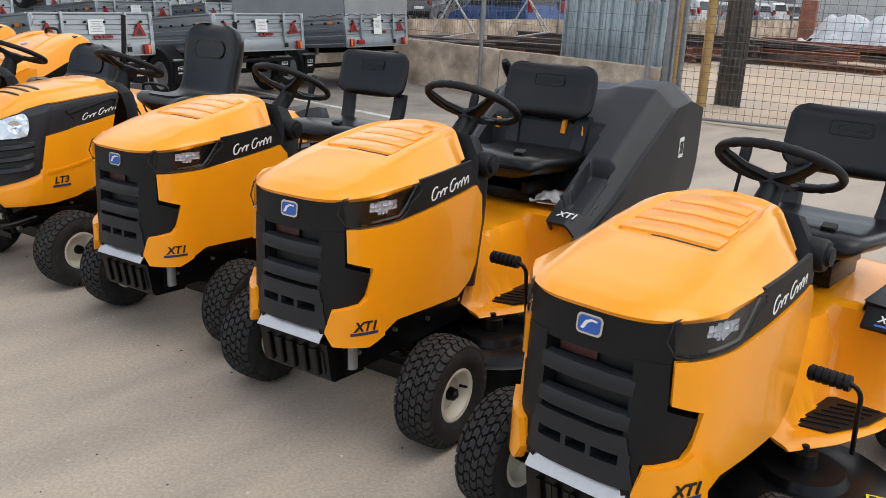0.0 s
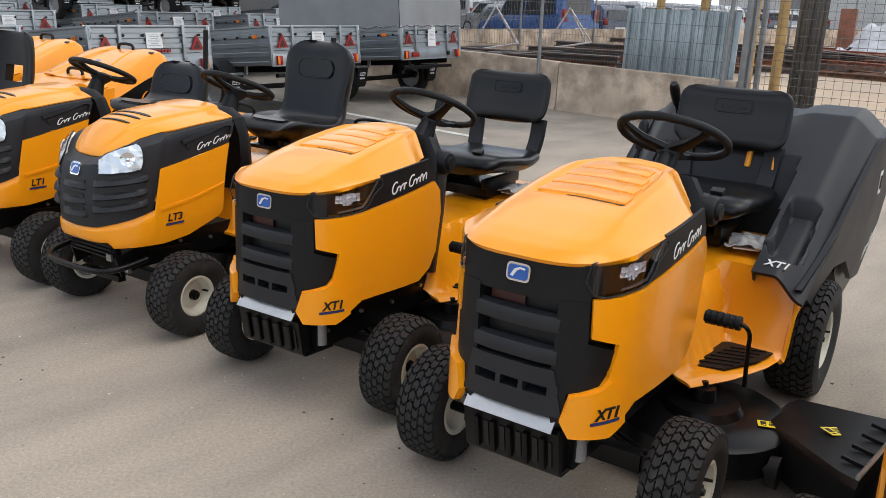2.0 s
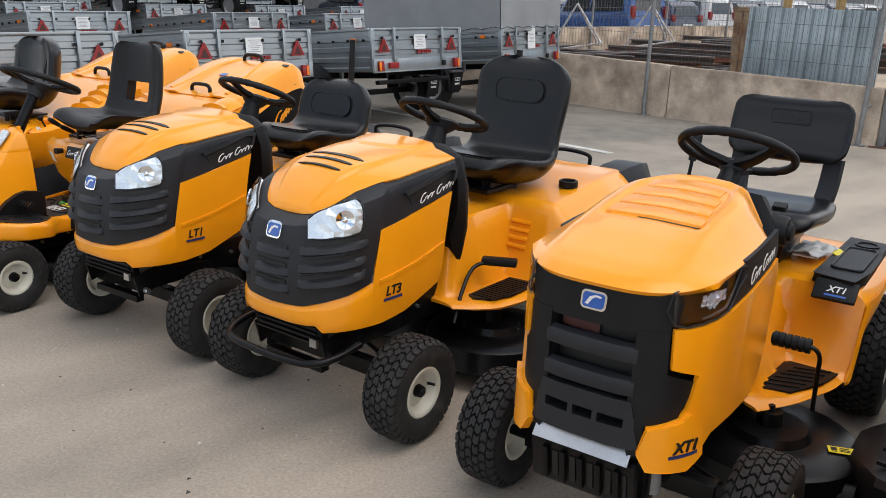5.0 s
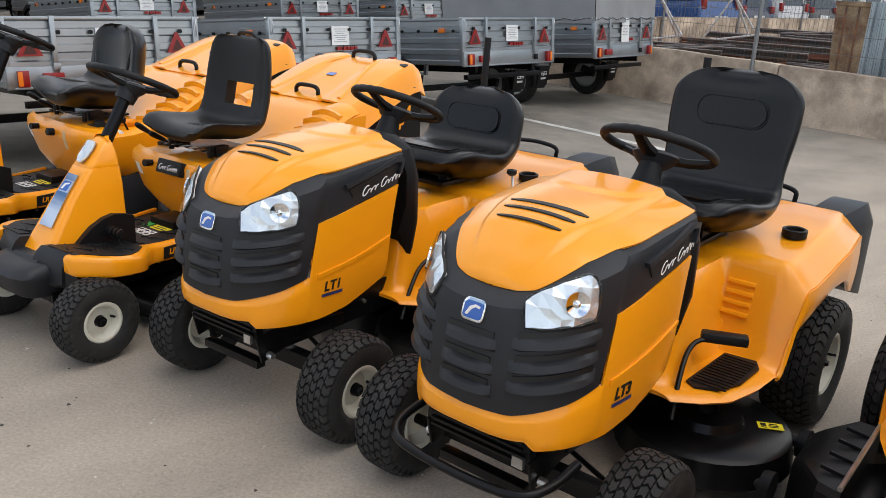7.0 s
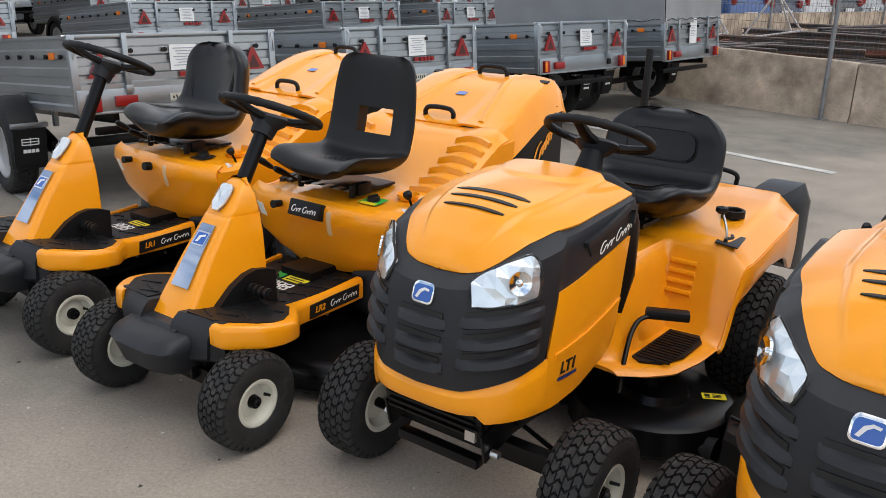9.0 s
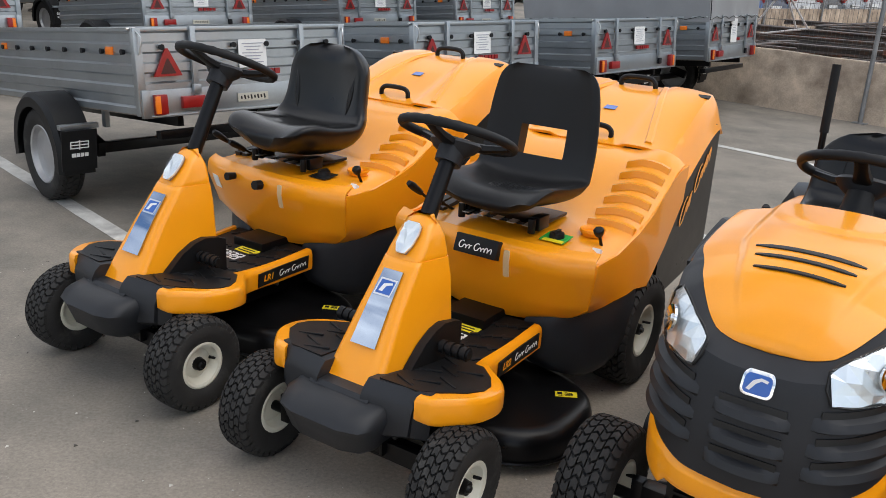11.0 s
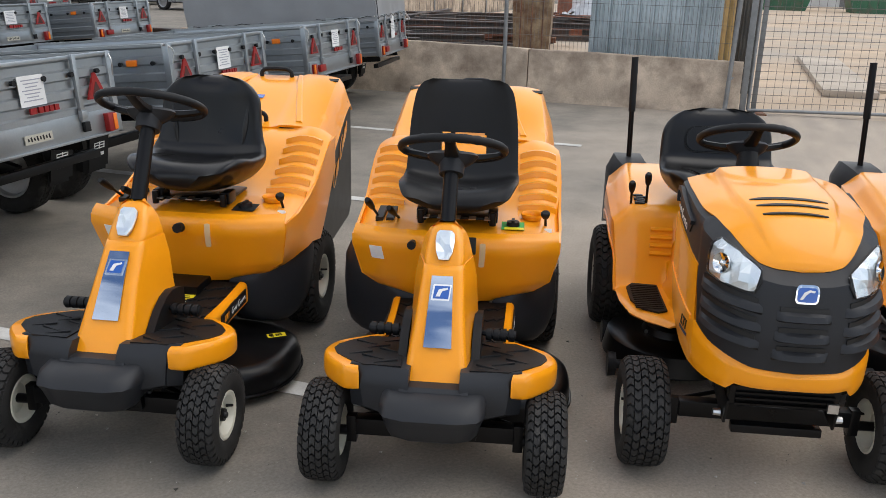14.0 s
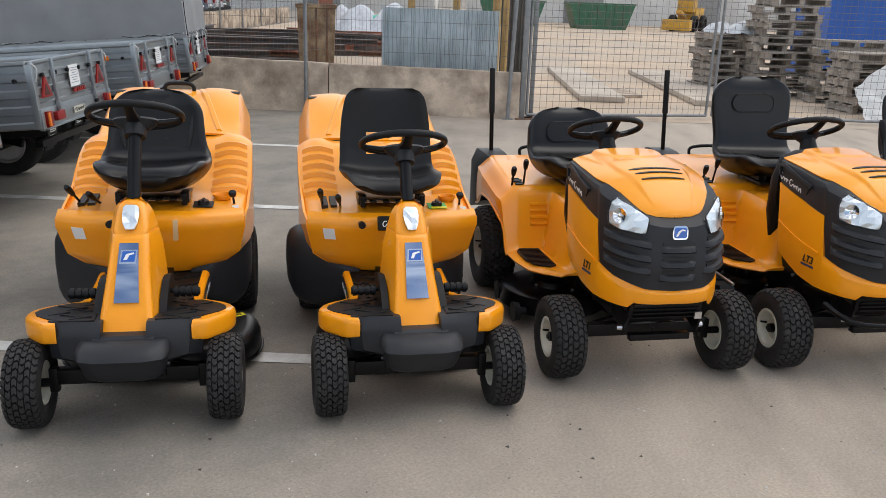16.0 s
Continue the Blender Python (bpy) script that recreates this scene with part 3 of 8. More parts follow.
def script_bars(bm, surf, u0, v0, u1, v1, off, seed=3):
    """A brand mark as two plain looping strokes, each with a tall open start and low waves after it."""
    w = u1 - u0
    aspect = v1 / abs(w)
    for a, b, waves, tall in ((0.0, 0.40, 2.5, (0.0, 0.78)), (0.46, 1.0, 4.0, (0.0, 0.52, 0.97))):
        line = []
        r = 0.40 * aspect
        for k in range(15):
            g = math.radians(50 + 265 * k / 14)
            h = v1 * (0.5 + 0.48 * math.sin(g))
            line.append((a + r * (1.0 + 0.95 * math.cos(g)) + 0.22 * aspect * h / v1, h))
        first = line[-1][0]
        n = int(16 * waves)
        for k in range(1, n + 1):
            t = k / n
            ph = 2 * math.pi * (t * waves + 0.04)
            peak = 0.46 + 0.48 * max(0.0, *[1.0 - abs(t - c) * waves * 1.9 for c in tall[1:]])
            h = v1 * (0.05 + peak * 0.5 * (1 - math.cos(ph)))
            line.append((first + (b - first - 0.10 * aspect) * t - 0.10 * aspect * math.sin(ph) + 0.22 * aspect * h / v1, h))
        rings = []
        m = len(line) - 1
        for k in range(m + 1):
            (xa, ya), (xb, yb) = line[max(0, k - 1)], line[min(m, k + 1)]
            dx, dy = (xb - xa) * w, yb - ya
            d = math.hypot(dx, dy) or 1.0
            q = v1 * (0.055 + 0.030 * abs(dy) / d)
            nx, ny = -dy / d * q, dx / d * q
            t = line[k][0]
            x, y = u0 + w * t, v0[0] + (v0[1] - v0[0]) * t + line[k][1]
            lift = off + 0.00004 * (k % 9)
            rings.append([surf(x + nx, y + ny, lift), surf(x - nx, y - ny, lift), surf(x - nx, y - ny, lift - 0.001), surf(x + nx, y + ny, lift - 0.001)])
        skin(bm, rings)


def warning_label(parent, m, w, h):
    """Yellow sticker with a black mark and bars of unreadable print."""
    bm = bmesh.new()
    box(bm, (0, 0, 0.0006), (w, h, 0.0012))
    bmesh.ops.transform(bm, matrix=m, verts=bm.verts)
    lab = part("warning_label", bm, YELLOW, parent, "yellow warning sticker")
    bm = bmesh.new()
    for x, y, ww, hh in ((-0.28, 0.1, 0.22, 0.45), (0.12, 0.24, 0.34, 0.12), (0.12, 0.0, 0.40, 0.10), (0.12, -0.2, 0.36, 0.10), (-0.28, -0.3, 0.2, 0.08)):
        box(bm, (x * w, y * h, 0.0016), (ww * w, hh * h, 0.0012))
    bmesh.ops.transform(bm, matrix=m, verts=bm.verts)
    part("label_print", bm, PRINT_SHADE_BLACK, lab)


def mower_deck(parent, y0, y1, hw, z=0.13, rollers=True, cx0=0.0):
    """Pressed steel cutting deck: two overlapping blade drums with a rolled skirt."""
    bm = bmesh.new()
    for cx, cy in ((cx0 - hw * 0.48, (y0 + y1) / 2 + 0.06), (cx0 + hw * 0.48, (y0 + y1) / 2 - 0.02)):
        r = hw * 0.56
        lathe(bm, [(z - 0.05, r), (z - 0.04, r + 0.008), (z, r), (z + 0.045, r * 0.97), (z + 0.06, r * 0.90), (z + 0.062, r * 0.45), (z + 0.09, r * 0.40), (z + 0.095, 0.001)], "z", (cx, cy, 0), 36)
    part("cutting_deck", bm, BLACK_METAL, parent, "black steel cutting deck")
    for cx, cy in ((cx0 - hw * 0.48, (y0 + y1) / 2 + 0.06), (cx0 + hw * 0.48, (y0 + y1) / 2 - 0.02)) if z > 0.11 else ():
        bm = bmesh.new()
        rod(bm, (cx, cy, z + 0.09), (cx, cy, z + 0.14), 0.045, 0.040, 20)
        rod(bm, (cx, cy, z + 0.14), (cx, cy, z + 0.16), 0.015, 0.012, 6)
        part("spindle", bm, BLACK_METAL, parent)
    for sx in (-1, 1) if rollers else ():
        for yy in ((y0 + y1) / 2 - 0.17, (y0 + y1) / 2 + 0.19):
            bm = bmesh.new()
            lathe(bm, [(sx * (hw - 0.05), 0.001), (sx * (hw - 0.05), 0.02), (sx * (hw - 0.01), 0.02), (sx * (hw - 0.01), 0.05), (sx * (hw + 0.025), 0.055), (sx * (hw + 0.025), 0.001)], "x", (cx0, yy, z - 0.02), 18)
            part("deck_wheel", bm, BLACK_PLASTIC, parent)
    bm = bmesh.new()
    for sx in (-1, 1):
        for k in range(3):
            p = (cx0 + sx * (hw * 0.48 + 0.12 * math.cos(k * 2.1)), (y0 + y1) / 2 + 0.12 * math.sin(k * 2.1), z + 0.064)
            rod(bm, p, (p[0], p[1], p[2] + 0.012), 0.009, 0.008, 6)
    part("bolt", bm, STEEL, parent, "zinc bolts")


def chassis(parent, y0, y1, hw, z0, z1, track, axle_z, rear_y, rear_track):
    bm = bmesh.new()
    for s in (-1, 1):
        box(bm, (s * hw, (y0 + y1) / 2, (z0 + z1) / 2), (0.012, y1 - y0, z1 - z0))
        box(bm, (s * (hw - 0.02), (y0 + y1) / 2, z0), (0.05, y1 - y0, 0.008))
    box(bm, (0, y0 + 0.01, (z0 + z1) / 2), (hw * 2, 0.015, z1 - z0))
    box(bm, (0, (y0 + y1) / 2 + 0.1, z1 - 0.01), (hw * 2, (y1 - y0) * 0.75, 0.012))
    f = part("frame", bm, BLACK_METAL, parent, "black steel frame", bevel=0.002)
    bm = bmesh.new()
    box(bm, (0, 0, axle_z + 0.03), (track * 1.4, 0.05, 0.06))
    for s in (-1, 1):
        box(bm, (s * track * 0.74, 0, axle_z + 0.015), (0.035, 0.035, 0.10))
        rod(bm, (s * track * 0.76, 0, axle_z), (s * track * 0.98, 0, axle_z), 0.016, seg=10)
        rod(bm, (s * track * 0.70, 0.07, axle_z + 0.02), (s * 0.05, 0.16, axle_z + 0.04), 0.009, seg=8)
    rod(bm, (-track * 0.9, 0.08, axle_z + 0.01), (track * 0.9, 0.08, axle_z + 0.01), 0.008, seg=8)
    part("front_axle", bm, BLACK_METAL, parent, "black front axle with tie rod", bevel=0.003)
    for k in range(7):
        yy = y0 + 0.06 + k * (y1 - y0) / 8
        for s in (-1, 1):
            if "bolt" not in MESHES:
                bm = bmesh.new()
                rod(bm, (-0.004, 0, 0), (0.012, 0, 0), 0.010, 0.009, 6)
                bmesh.ops.recalc_face_normals(bm, faces=bm.faces)
                MESHES["bolt"] = bpy.data.meshes.new("bolt")
                bm.to_mesh(MESHES["bolt"])
                bm.free()
            bo = mesh_part("bolt", MESHES["bolt"], STEEL, f)
            bo.matrix_local = pose(s * (hw + 0.006), yy, (z0 + z1) / 2 + 0.02 * (k % 2), 0, 0, 0 if s > 0 else 180)
    bm = bmesh.new()
    box(bm, (0, rear_y, axle_z + 0.10), (0.26, 0.26, 0.2))
    rod(bm, (-rear_track, rear_y, axle_z + 0.06), (rear_track, rear_y, axle_z + 0.06), 0.03, seg=12)
    box(bm, (0, rear_y - 0.45, 0.34), (0.18, 0.5, 0.14))
    part("transaxle", bm, BLACK_METAL, parent, "black transaxle", bevel=0.006)


def fender_side(parent, s, body, y_first, y_span, y0, y1, arch):
    """Side wall of a fender, hung from the edge of the body and cut out over the rear wheel, with a rolled lip."""
    def edge(y):
        return body(1.0 if s > 0 else 0.0, (y - y_first) / y_span)
    low = lambda y: float(np.interp(y, [q[0] for q in arch], [q[1] for q in arch]))

    def wall(u, v):
        y = y0 + (y1 - y0) * u
        e = edge(y)
        z1 = e.z - 0.003
        return Vector((e.x - s * 0.002 + s * 0.006 * math.sin(math.pi * v), y, z1 + (min(low(y), z1 - 0.004) - z1) * v))
    bm = bmesh.new()
    slab(bm, wall, 40, 6, 0.010)
    side = part("fender_side", bm, ORANGE, parent)
    bm = bmesh.new()
    tube(bm, [wall(k / 24, 1.0) + Vector((s * 0.002, 0, 0)) for k in range(25)], 0.008, 8, steps=1)
    part("fender_lip", bm, ORANGE, side)


def discharge_chute(parent, out, y_out):
    """Hinged plastic chute on the side of the deck: a sloping hood with side skirts and stiffening fins."""
    bm = bmesh.new()
    rings = []
    for x, y0, y1, z, low in ((-0.45, 0.44, 0.98, 0.262, 0.12), (-0.52, 0.47, 0.99, 0.258, 0.09), (out + 0.03, y_out, y_out + 0.30, 0.205, 0.055), (out, y_out + 0.02, y_out + 0.28, 0.185, 0.05)):
        rings.append([Vector((x, y0 - 0.01, low)), Vector((x, y0, z - 0.02)), Vector((x, y0 + 0.02, z)), Vector((x, y1 - 0.02, z)), Vector((x, y1, z - 0.02)), Vector((x, y1 + 0.01, low))])
    skin(bm, rings)
    ch = part("discharge_chute", bm, BLACK_PLASTIC, parent, "black side discharge chute", bevel=0.005)
    for k in range(4):
        bm = bmesh.new()
        box(bm, (-0.500, 0.56 + 0.10 * k, 0.268), (0.07, 0.008, 0.012), (0, 8, 0))
        part("fin", bm, BLACK_PLASTIC, ch)
    bm = bmesh.new()
    rod(bm, (-0.455, 0.46, 0.272), (-0.455, 0.96, 0.272), 0.008, seg=8)
    part("hinge_rod", bm, STEEL, ch, "steel hinge rod")
    return ch


def pedal(parent, x, y, z0, z1, bend=0.05, pad=(0.125, 0.034)):
    s = 1 if x > 0 else -1
    bm = bmesh.new()
    tube(bm, [(x, y + 0.03, z0), (x, y + 0.01, z0 + (z1 - z0) * 0.6), (x, y, z1 - 0.03), (x - s * 0.02, y - 0.01, z1), (x - s * 0.06, y - 0.01, z1 + 0.004)], 0.008, 8)
    a = part("pedal_arm", bm, BLACK_METAL, parent, "bent black pedal rod")
    bm = bmesh.new()
    ribs = [(0.0, 0.001)]
    for k in range(6):
        ribs += [(k / 6, 0.74), ((k + 0.70) / 6, 0.78), ((k + 0.72) / 6, 0.60), ((k + 0.98) / 6, 0.60)]
    lathe(bm, [(-s * pad[0] * f, pad[1] * q) for f, q in ribs] + [(-s * pad[0], 0.001)], "x", (x - s * 0.03, y - 0.01, z1 + 0.004), 12)
    part("pedal_pad", bm, BLACK_PLASTIC, a, "ribbed rubber pedal")


def lever(parent, a, b, grip=0.06, r=0.006, gr=0.014):
    a, b = Vector(a), Vector(b)
    bm = bmesh.new()
    rod(bm, a, b, r, seg=8)
    l = part("lever", bm, BLACK_METAL, parent)
    d = (b - a).normalized()
    bm = bmesh.new()
    tube(bm, [b - d * grip * 0.3, b + d * grip * 0.2, b + d * grip * 0.55, b + d * grip * 0.7], lambda t: gr * (0.75 + 0.35 * math.sin(math.pi * min(1, t * 1.05))), 10)
    part("lever_grip", bm, BLACK_PLASTIC, l, "black plastic lever grip")

# ---- lawn tractor with an angular hood ----
X_PLAN = [(0, -0.30), (0.10, -0.296), (0.19, -0.266), (0.242, -0.205), (0.269, -0.12), (0.281, 0.05), (0.281, 0.2), (0.275, 0.35), (0.258, 0.50)]


def x_lean(u, v):
    t = max(0.0, 0.85 - v)
    return 1.0 - 0.05 * t, -0.04 * t + (0.10 * (v - 0.88) if v > 0.88 else 0.0)


def smoothstep(a, b, x):
    t = min(1.0, max(0.0, (x - a) / (b - a)))
    return t * t * (3 - 2 * t)


def hood_top(u, v):
    """Top cap of the angular hood: u across, v from front to rear."""
    s = u * 2 - 1
    a = abs(s)
    hw = 0.272 + 0.014 * math.sin(math.pi * v) - 0.050 * smoothstep(0.72, 1.0, v)
    front = -0.318 + 0.16 * a ** 3.4
    rear = 0.47 - 0.06 * a ** 2
    y = front + (rear - front) * v
    edge = 0.886 + 0.028 * a ** 2 + 0.028 * v
    top = float(np.interp(v, [0, 0.04, 0.12, 0.3, 0.55, 0.85, 1.0], [0.898, 0.920, 0.945, 0.985, 1.025, 1.062, 1.058]))
    g = float(np.interp(a, [0, 0.4, 0.62, 0.70, 0.78, 0.90, 1.0], [1.0, 0.97, 0.90, 0.83, 0.62, 0.30, 0.0]))
    z = edge + (top - edge) * g
    z -= 0.012 * smoothstep(0.56, 0.50, a) * smoothstep(0.40, 0.46, v) * smoothstep(0.99, 0.93, v)
    return Vector((s * hw, y, z))


def x_tractor(m, label, group, hopper=False, sticker=False):
    T = thing("lawn_tractor", m, label, "lawn tractor", group)
    S = wrap(X_PLAN, x_lean)
    chassis(T, -0.22, 1.45, 0.17, 0.26, 0.40, 0.43, 0.198, 1.37, 0.38)
    for s in (-1, 1):
        wheel(T, s * 0.43, 0.0, 0.198, 0.165, 0.088, 6, 34)
        wheel(T, s * 0.45, 1.37, 0.25, 0.21, 0.115, 7, 38)
    # hood cap
    bm = bmesh.new()
    slab(bm, hood_top, 50, 50, 0.014)
    cap = part("hood", bm, ORANGE, T, "glossy orange hood cap")
    for k in range(4):
        y0 = 0.085 + k * 0.080
        bm = bmesh.new()
        rings = []
        for q in range(11):
            t = -1 + q / 5
            f = 1 - 0.5 * max(0.0, abs(t) - 0.8) / 0.2
            pt = hood_top(0.5 + t * (0.255 - 0.012 * k), (y0 + 0.318) / 0.788)
            rings.append([pt + Vector((0, dy, dz * f)) for dy, dz in ((-0.036, -0.010), (-0.033, -0.001), (0.020, 0.013), (0.026, 0.011), (0.030, -0.010))])
        skin(bm, rings)
        part("hood_louvre", bm, ORANGE, cap, "raised louvre rib")
    bm = bmesh.new()
    rings = []
    for q in range(9):
        t = -0.25 + 1.2 * q / 8
        pt = hood_top(0.5 + t * 0.27, (0.040 + 0.318) / 0.788) + Vector((0, 0, 0.0015))
        rings.append([pt + Vector((0, dy, dz)) for dy, dz in ((-0.006, -0.004), (-0.006, 0), (0.004, 0), (0.004, -0.004))])
    skin(bm, rings)
    part("vent_slot", bm, PRINT_SHADE_BLACK, cap, "dark vent slot")
    # side panels
    side = [(0.215, 0.800), (0.222, 0.690), (0.310, 0.662), (0.288, 0.570), (0.268, 0.545), (0.178, 0.525), (0.160, 0.45), (0.185, 0.402), (0.30, 0.390), (0.36, 0.418), (0.43, 0.452), (0.545, 0.448), (0.70, 0.438), (0.81, 0.432), (0.90, 0.468), (0.95, 0.53), (0.975, 0.70), (0.955, 0.80), (0.90, 0.848), (0.62, 0.822), (0.42, 0.803), (0.26, 0.800)]
    for poly in (side, mirrored(side)):
        bm = bmesh.new()
        onto(bm, S, poly, 0.012, 0.014, 0.03, 0.05)
        sp = part("side_panel", bm, ORANGE, T, "glossy orange side panel", bevel=0.003)
        bm = bmesh.new()
        s = 1 if poly is side else -1
        low = [(0.161, 0.45), (0.187, 0.402), (0.30, 0.391), (0.36, 0.42), (0.345, 0.50), (0.290, 0.562), (0.268, 0.541), (0.18, 0.522)]
        onto(bm, S, low if s > 0 else mirrored(low), 0.026, 0.02, 0.03, 0.05)
        part("lower_lip", bm, ORANGE, sp, bevel=0.004)
        # model plate
        bm = bmesh.new()
        cu, cz = s * 0.285, 0.468
        text_mesh(bm, "XT1", 0.046, facing(S, cu, cz, 0.027))
        part("lettering", bm, PRINT_SHADE_BLACK, sp, "black model lettering")
        bm = bmesh.new()
        onto(bm, S, rect(cu - 0.048, cz - 0.030, cu + 0.044, cz - 0.020), 0.0275, 0.001)
        part("series_bar", bm, NAVY, sp, "dark blue strip")
        # black band with script
        band = [(0.42, 0.808), (0.62, 0.827), (0.90, 0.853), (0.915, 0.87), (0.850, 0.950), (0.52, 0.930)]
        bm = bmesh.new()
        onto(bm, S, band if s > 0 else mirrored(band), 0.006, 0.012, 0.04, 0.06)
        bd = part("side_band", bm, BLACK_PLASTIC, T, "black side band")
        bm = bmesh.new()
        if s > 0:
            script_bars(bm, S, 0.585, (0.842, 0.868), 0.835, 0.046, 0.0075)
        else:
            script_bars(bm, S, -0.835, (0.868, 0.842), -0.585, 0.046, 0.0075)
        part("brand_script", bm, WHITE, bd, "white script bars")
        # headlamp
        lamp = [(0.202, 0.898), (0.520, 0.917), (0.475, 0.862), (0.425, 0.814), (0.30, 0.808), (0.213, 0.812)]
        bm = bmesh.new()
        onto(bm, S, lamp if s > 0 else mirrored(lamp), -0.012, 0.006, 0.03, 0.04)
        lp = part("headlamp", bm, PRINT_SHADE_BLACK, T, "smoked headlamp")
        bm = bmesh.new()
        inner = [(0.285, 0.900), (0.425, 0.900), (0.415, 0.842), (0.285, 0.842)]
        inner = inner if s > 0 else mirrored(inner)
        faceted(bm, S, rect(min(p[0] for p in inner) + 0.006, 0.852, max(p[0] for p in inner) - 0.006, 0.898), 8, 3, 0.002, 0.006, 4)
        faceted(bm, S, rect(s * 0.35 - 0.030, 0.842, s * 0.35 + 0.030, 0.900), 4, 4, 0.005, 0.016, 9)
        part("reflector", bm, LAMP_CHROME, lp, "bright faceted reflector", angle=1)
        rim = [(0.425, 0.820), (0.470, 0.862), (0.512, 0.914), (0.504, 0.917), (0.462, 0.866), (0.420, 0.827), (0.30, 0.822), (0.30, 0.816)]
        bm = bmesh.new()
        onto(bm, S, rim if s > 0 else mirrored(rim), 0.004, 0.004, 0.03, 0.04)
        part("light_strip", bm, FENCE_STEEL, lp, "thin bright edge strip")
        bm = bmesh.new()
        onto(bm, S, lamp if s > 0 else mirrored(lamp), 0.009, 0.004, 0.03, 0.04)
        part("lens", bm, SMOKE_GLASS, lp, "smoked clear lens")
        # lighter tube outline added for the highlight along the lens edge
        bm = bmesh.new()
        tube(bm, [S(u_, v_, 0.009) for u_, v_ in (lamp if s > 0 else mirrored(lamp))], 0.0028, 6, closed=True, steps=2)
        part("lens_rim", bm, GREY_PLASTIC, lp)
    # grille
    bm = bmesh.new()
    onto(bm, S, [(-0.24, 0.42), (0.24, 0.42), (0.34, 0.60), (0.34, 0.66), (0.24, 0.90), (-0.24, 0.90), (-0.34, 0.66), (-0.34, 0.60)], -0.045, 0.006, 0.04, 0.06)
    g = part("grille", bm, PRINT_SHADE_BLACK, T, "black plastic front grille")
    bm = bmesh.new()
    onto(bm, S, [(-0.21, 0.78), (0.21, 0.78), (0.22, 0.90), (-0.22, 0.90)], 0.0, 0.03, 0.03, 0.05)
    part("grille_brow", bm, BLACK_PLASTIC, g, bevel=0.003)
    for s in (-1, 1):
        bm = bmesh.new()
        cheek = [(0.125, 0.79), (0.21, 0.79), (0.216, 0.672), (0.318, 0.638), (0.258, 0.532), (0.172, 0.524), (0.165, 0.44), (0.14, 0.42), (0.118, 0.50), (0.125, 0.66)]
        onto(bm, S, cheek if s > 0 else mirrored(cheek), 0.002, 0.05, 0.03, 0.05)
        part("grille_cheek", bm, BLACK_PLASTIC, g, bevel=0.004)
    for z in (0.715, 0.622):
        bm = bmesh.new()
        rings = []
        for k in range(17):
            u = -0.135 + 0.27 * k / 16
            f = 1 - (u / 0.16) ** 2
            rings.append([S(u, z + a, b * (0.4 + 0.6 * f)) for a, b in ((-0.028, -0.02), (-0.020, 0.004), (0.0, 0.010), (0.022, 0.002), (0.030, -0.024))])
        skin(bm, rings)
        part("grille_bar", bm, GREY_PLASTIC, g, bevel=0.0)
    bm = bmesh.new()
    onto(bm, S, [(-0.165, 0.452), (0.165, 0.452), (0.15, 0.510), (-0.15, 0.510)], 0.008, 0.05, 0.03, 0.05)
    onto(bm, S, [(-0.145, 0.538), (0.145, 0.538), (0.132, 0.588), (-0.132, 0.588)], 0.008, 0.045, 0.03, 0.05)
    for u0, u1 in ((-0.148, -0.118), (-0.045, -0.030), (0.030, 0.045), (0.118, 0.148)):
        onto(bm, S, rect(u0, 0.50, u1, 0.545), 0.008, 0.045, 0.03, 0.05)
    part("grille_chin", bm, GREY_PLASTIC, g, "chin with three slots", bevel=0.004)
    bm = bmesh.new()
    onto(bm, S, rect(-0.11, 0.742, 0.01, 0.772), -0.034, 0.004, 0.03, 0.05)
    part("engine_shroud", bm, RED, g, "dark red engine part behind the grille")
    badge(T, S, 0.0, 0.845, off=0.001)
    # front weight bracket and steel plate
    bm = bmesh.new()
    skin(bm, [[Vector((x, y, z)) for y, z in ((-0.262, 0.245), (-0.278, 0.262), (-0.300, 0.395), (-0.290, 0.405), (-0.10, 0.405), (-0.10, 0.380), (-0.275, 0.380), (-0.256, 0.262), (-0.10, 0.250), (-0.10, 0.235))] for x in (-0.158, -0.150, 0.150, 0.158)])
    fg = part("front_guard", bm, BLACK_METAL, T, "black ribbed front guard", bevel=0.003)
    for s in (-1, 1):
        bm = bmesh.new()
        onto(bm, plane_surf("side", s * 0.150), [(-0.262, 0.245), (-0.296, 0.395), (-0.10, 0.398), (-0.10, 0.24)] if s > 0 else [(-0.10, 0.24), (-0.10, 0.398), (-0.296, 0.395), (-0.262, 0.245)], 0.004, 0.006, 0.3, 0.3)
        part("guard_cheek", bm, BLACK_METAL, fg)
    for k in range(5):
        bm = bmesh.new()
        box(bm, (-0.11 + k * 0.055, -0.294, 0.322), (0.017, 0.016, 0.105), (9, 0, 0))
        part("guard_rib", bm, BLACK_METAL, fg, bevel=0.003)
        bm = bmesh.new()
        box(bm, (-0.11 + k * 0.055 + 0.0275, -0.2885, 0.322), (0.018, 0.006, 0.085), (9, 0, 0)) if k < 4 else box(bm, (0.132, -0.2885, 0.322), (0.010, 0.006, 0.085), (9, 0, 0))
        part("guard_slot", bm, PRINT_SHADE_BLACK, fg)
    bm = bmesh.new()
    box(bm, (0, -0.306, 0.428), (0.29, 0.056, 0.005), (52, 0, 0))
    part("steel_plate", bm, STEEL, T, "bare steel plate")
    bm = bmesh.new()
    rod(bm, (0.175, -0.19, 0.28), (0.175, -0.19, 0.37), 0.022, seg=16)
    part("muffler", bm, FENCE_STEEL, T, "grey exhaust can")
    # dash cowl and steering
    bm = bmesh.new()
    rings = []
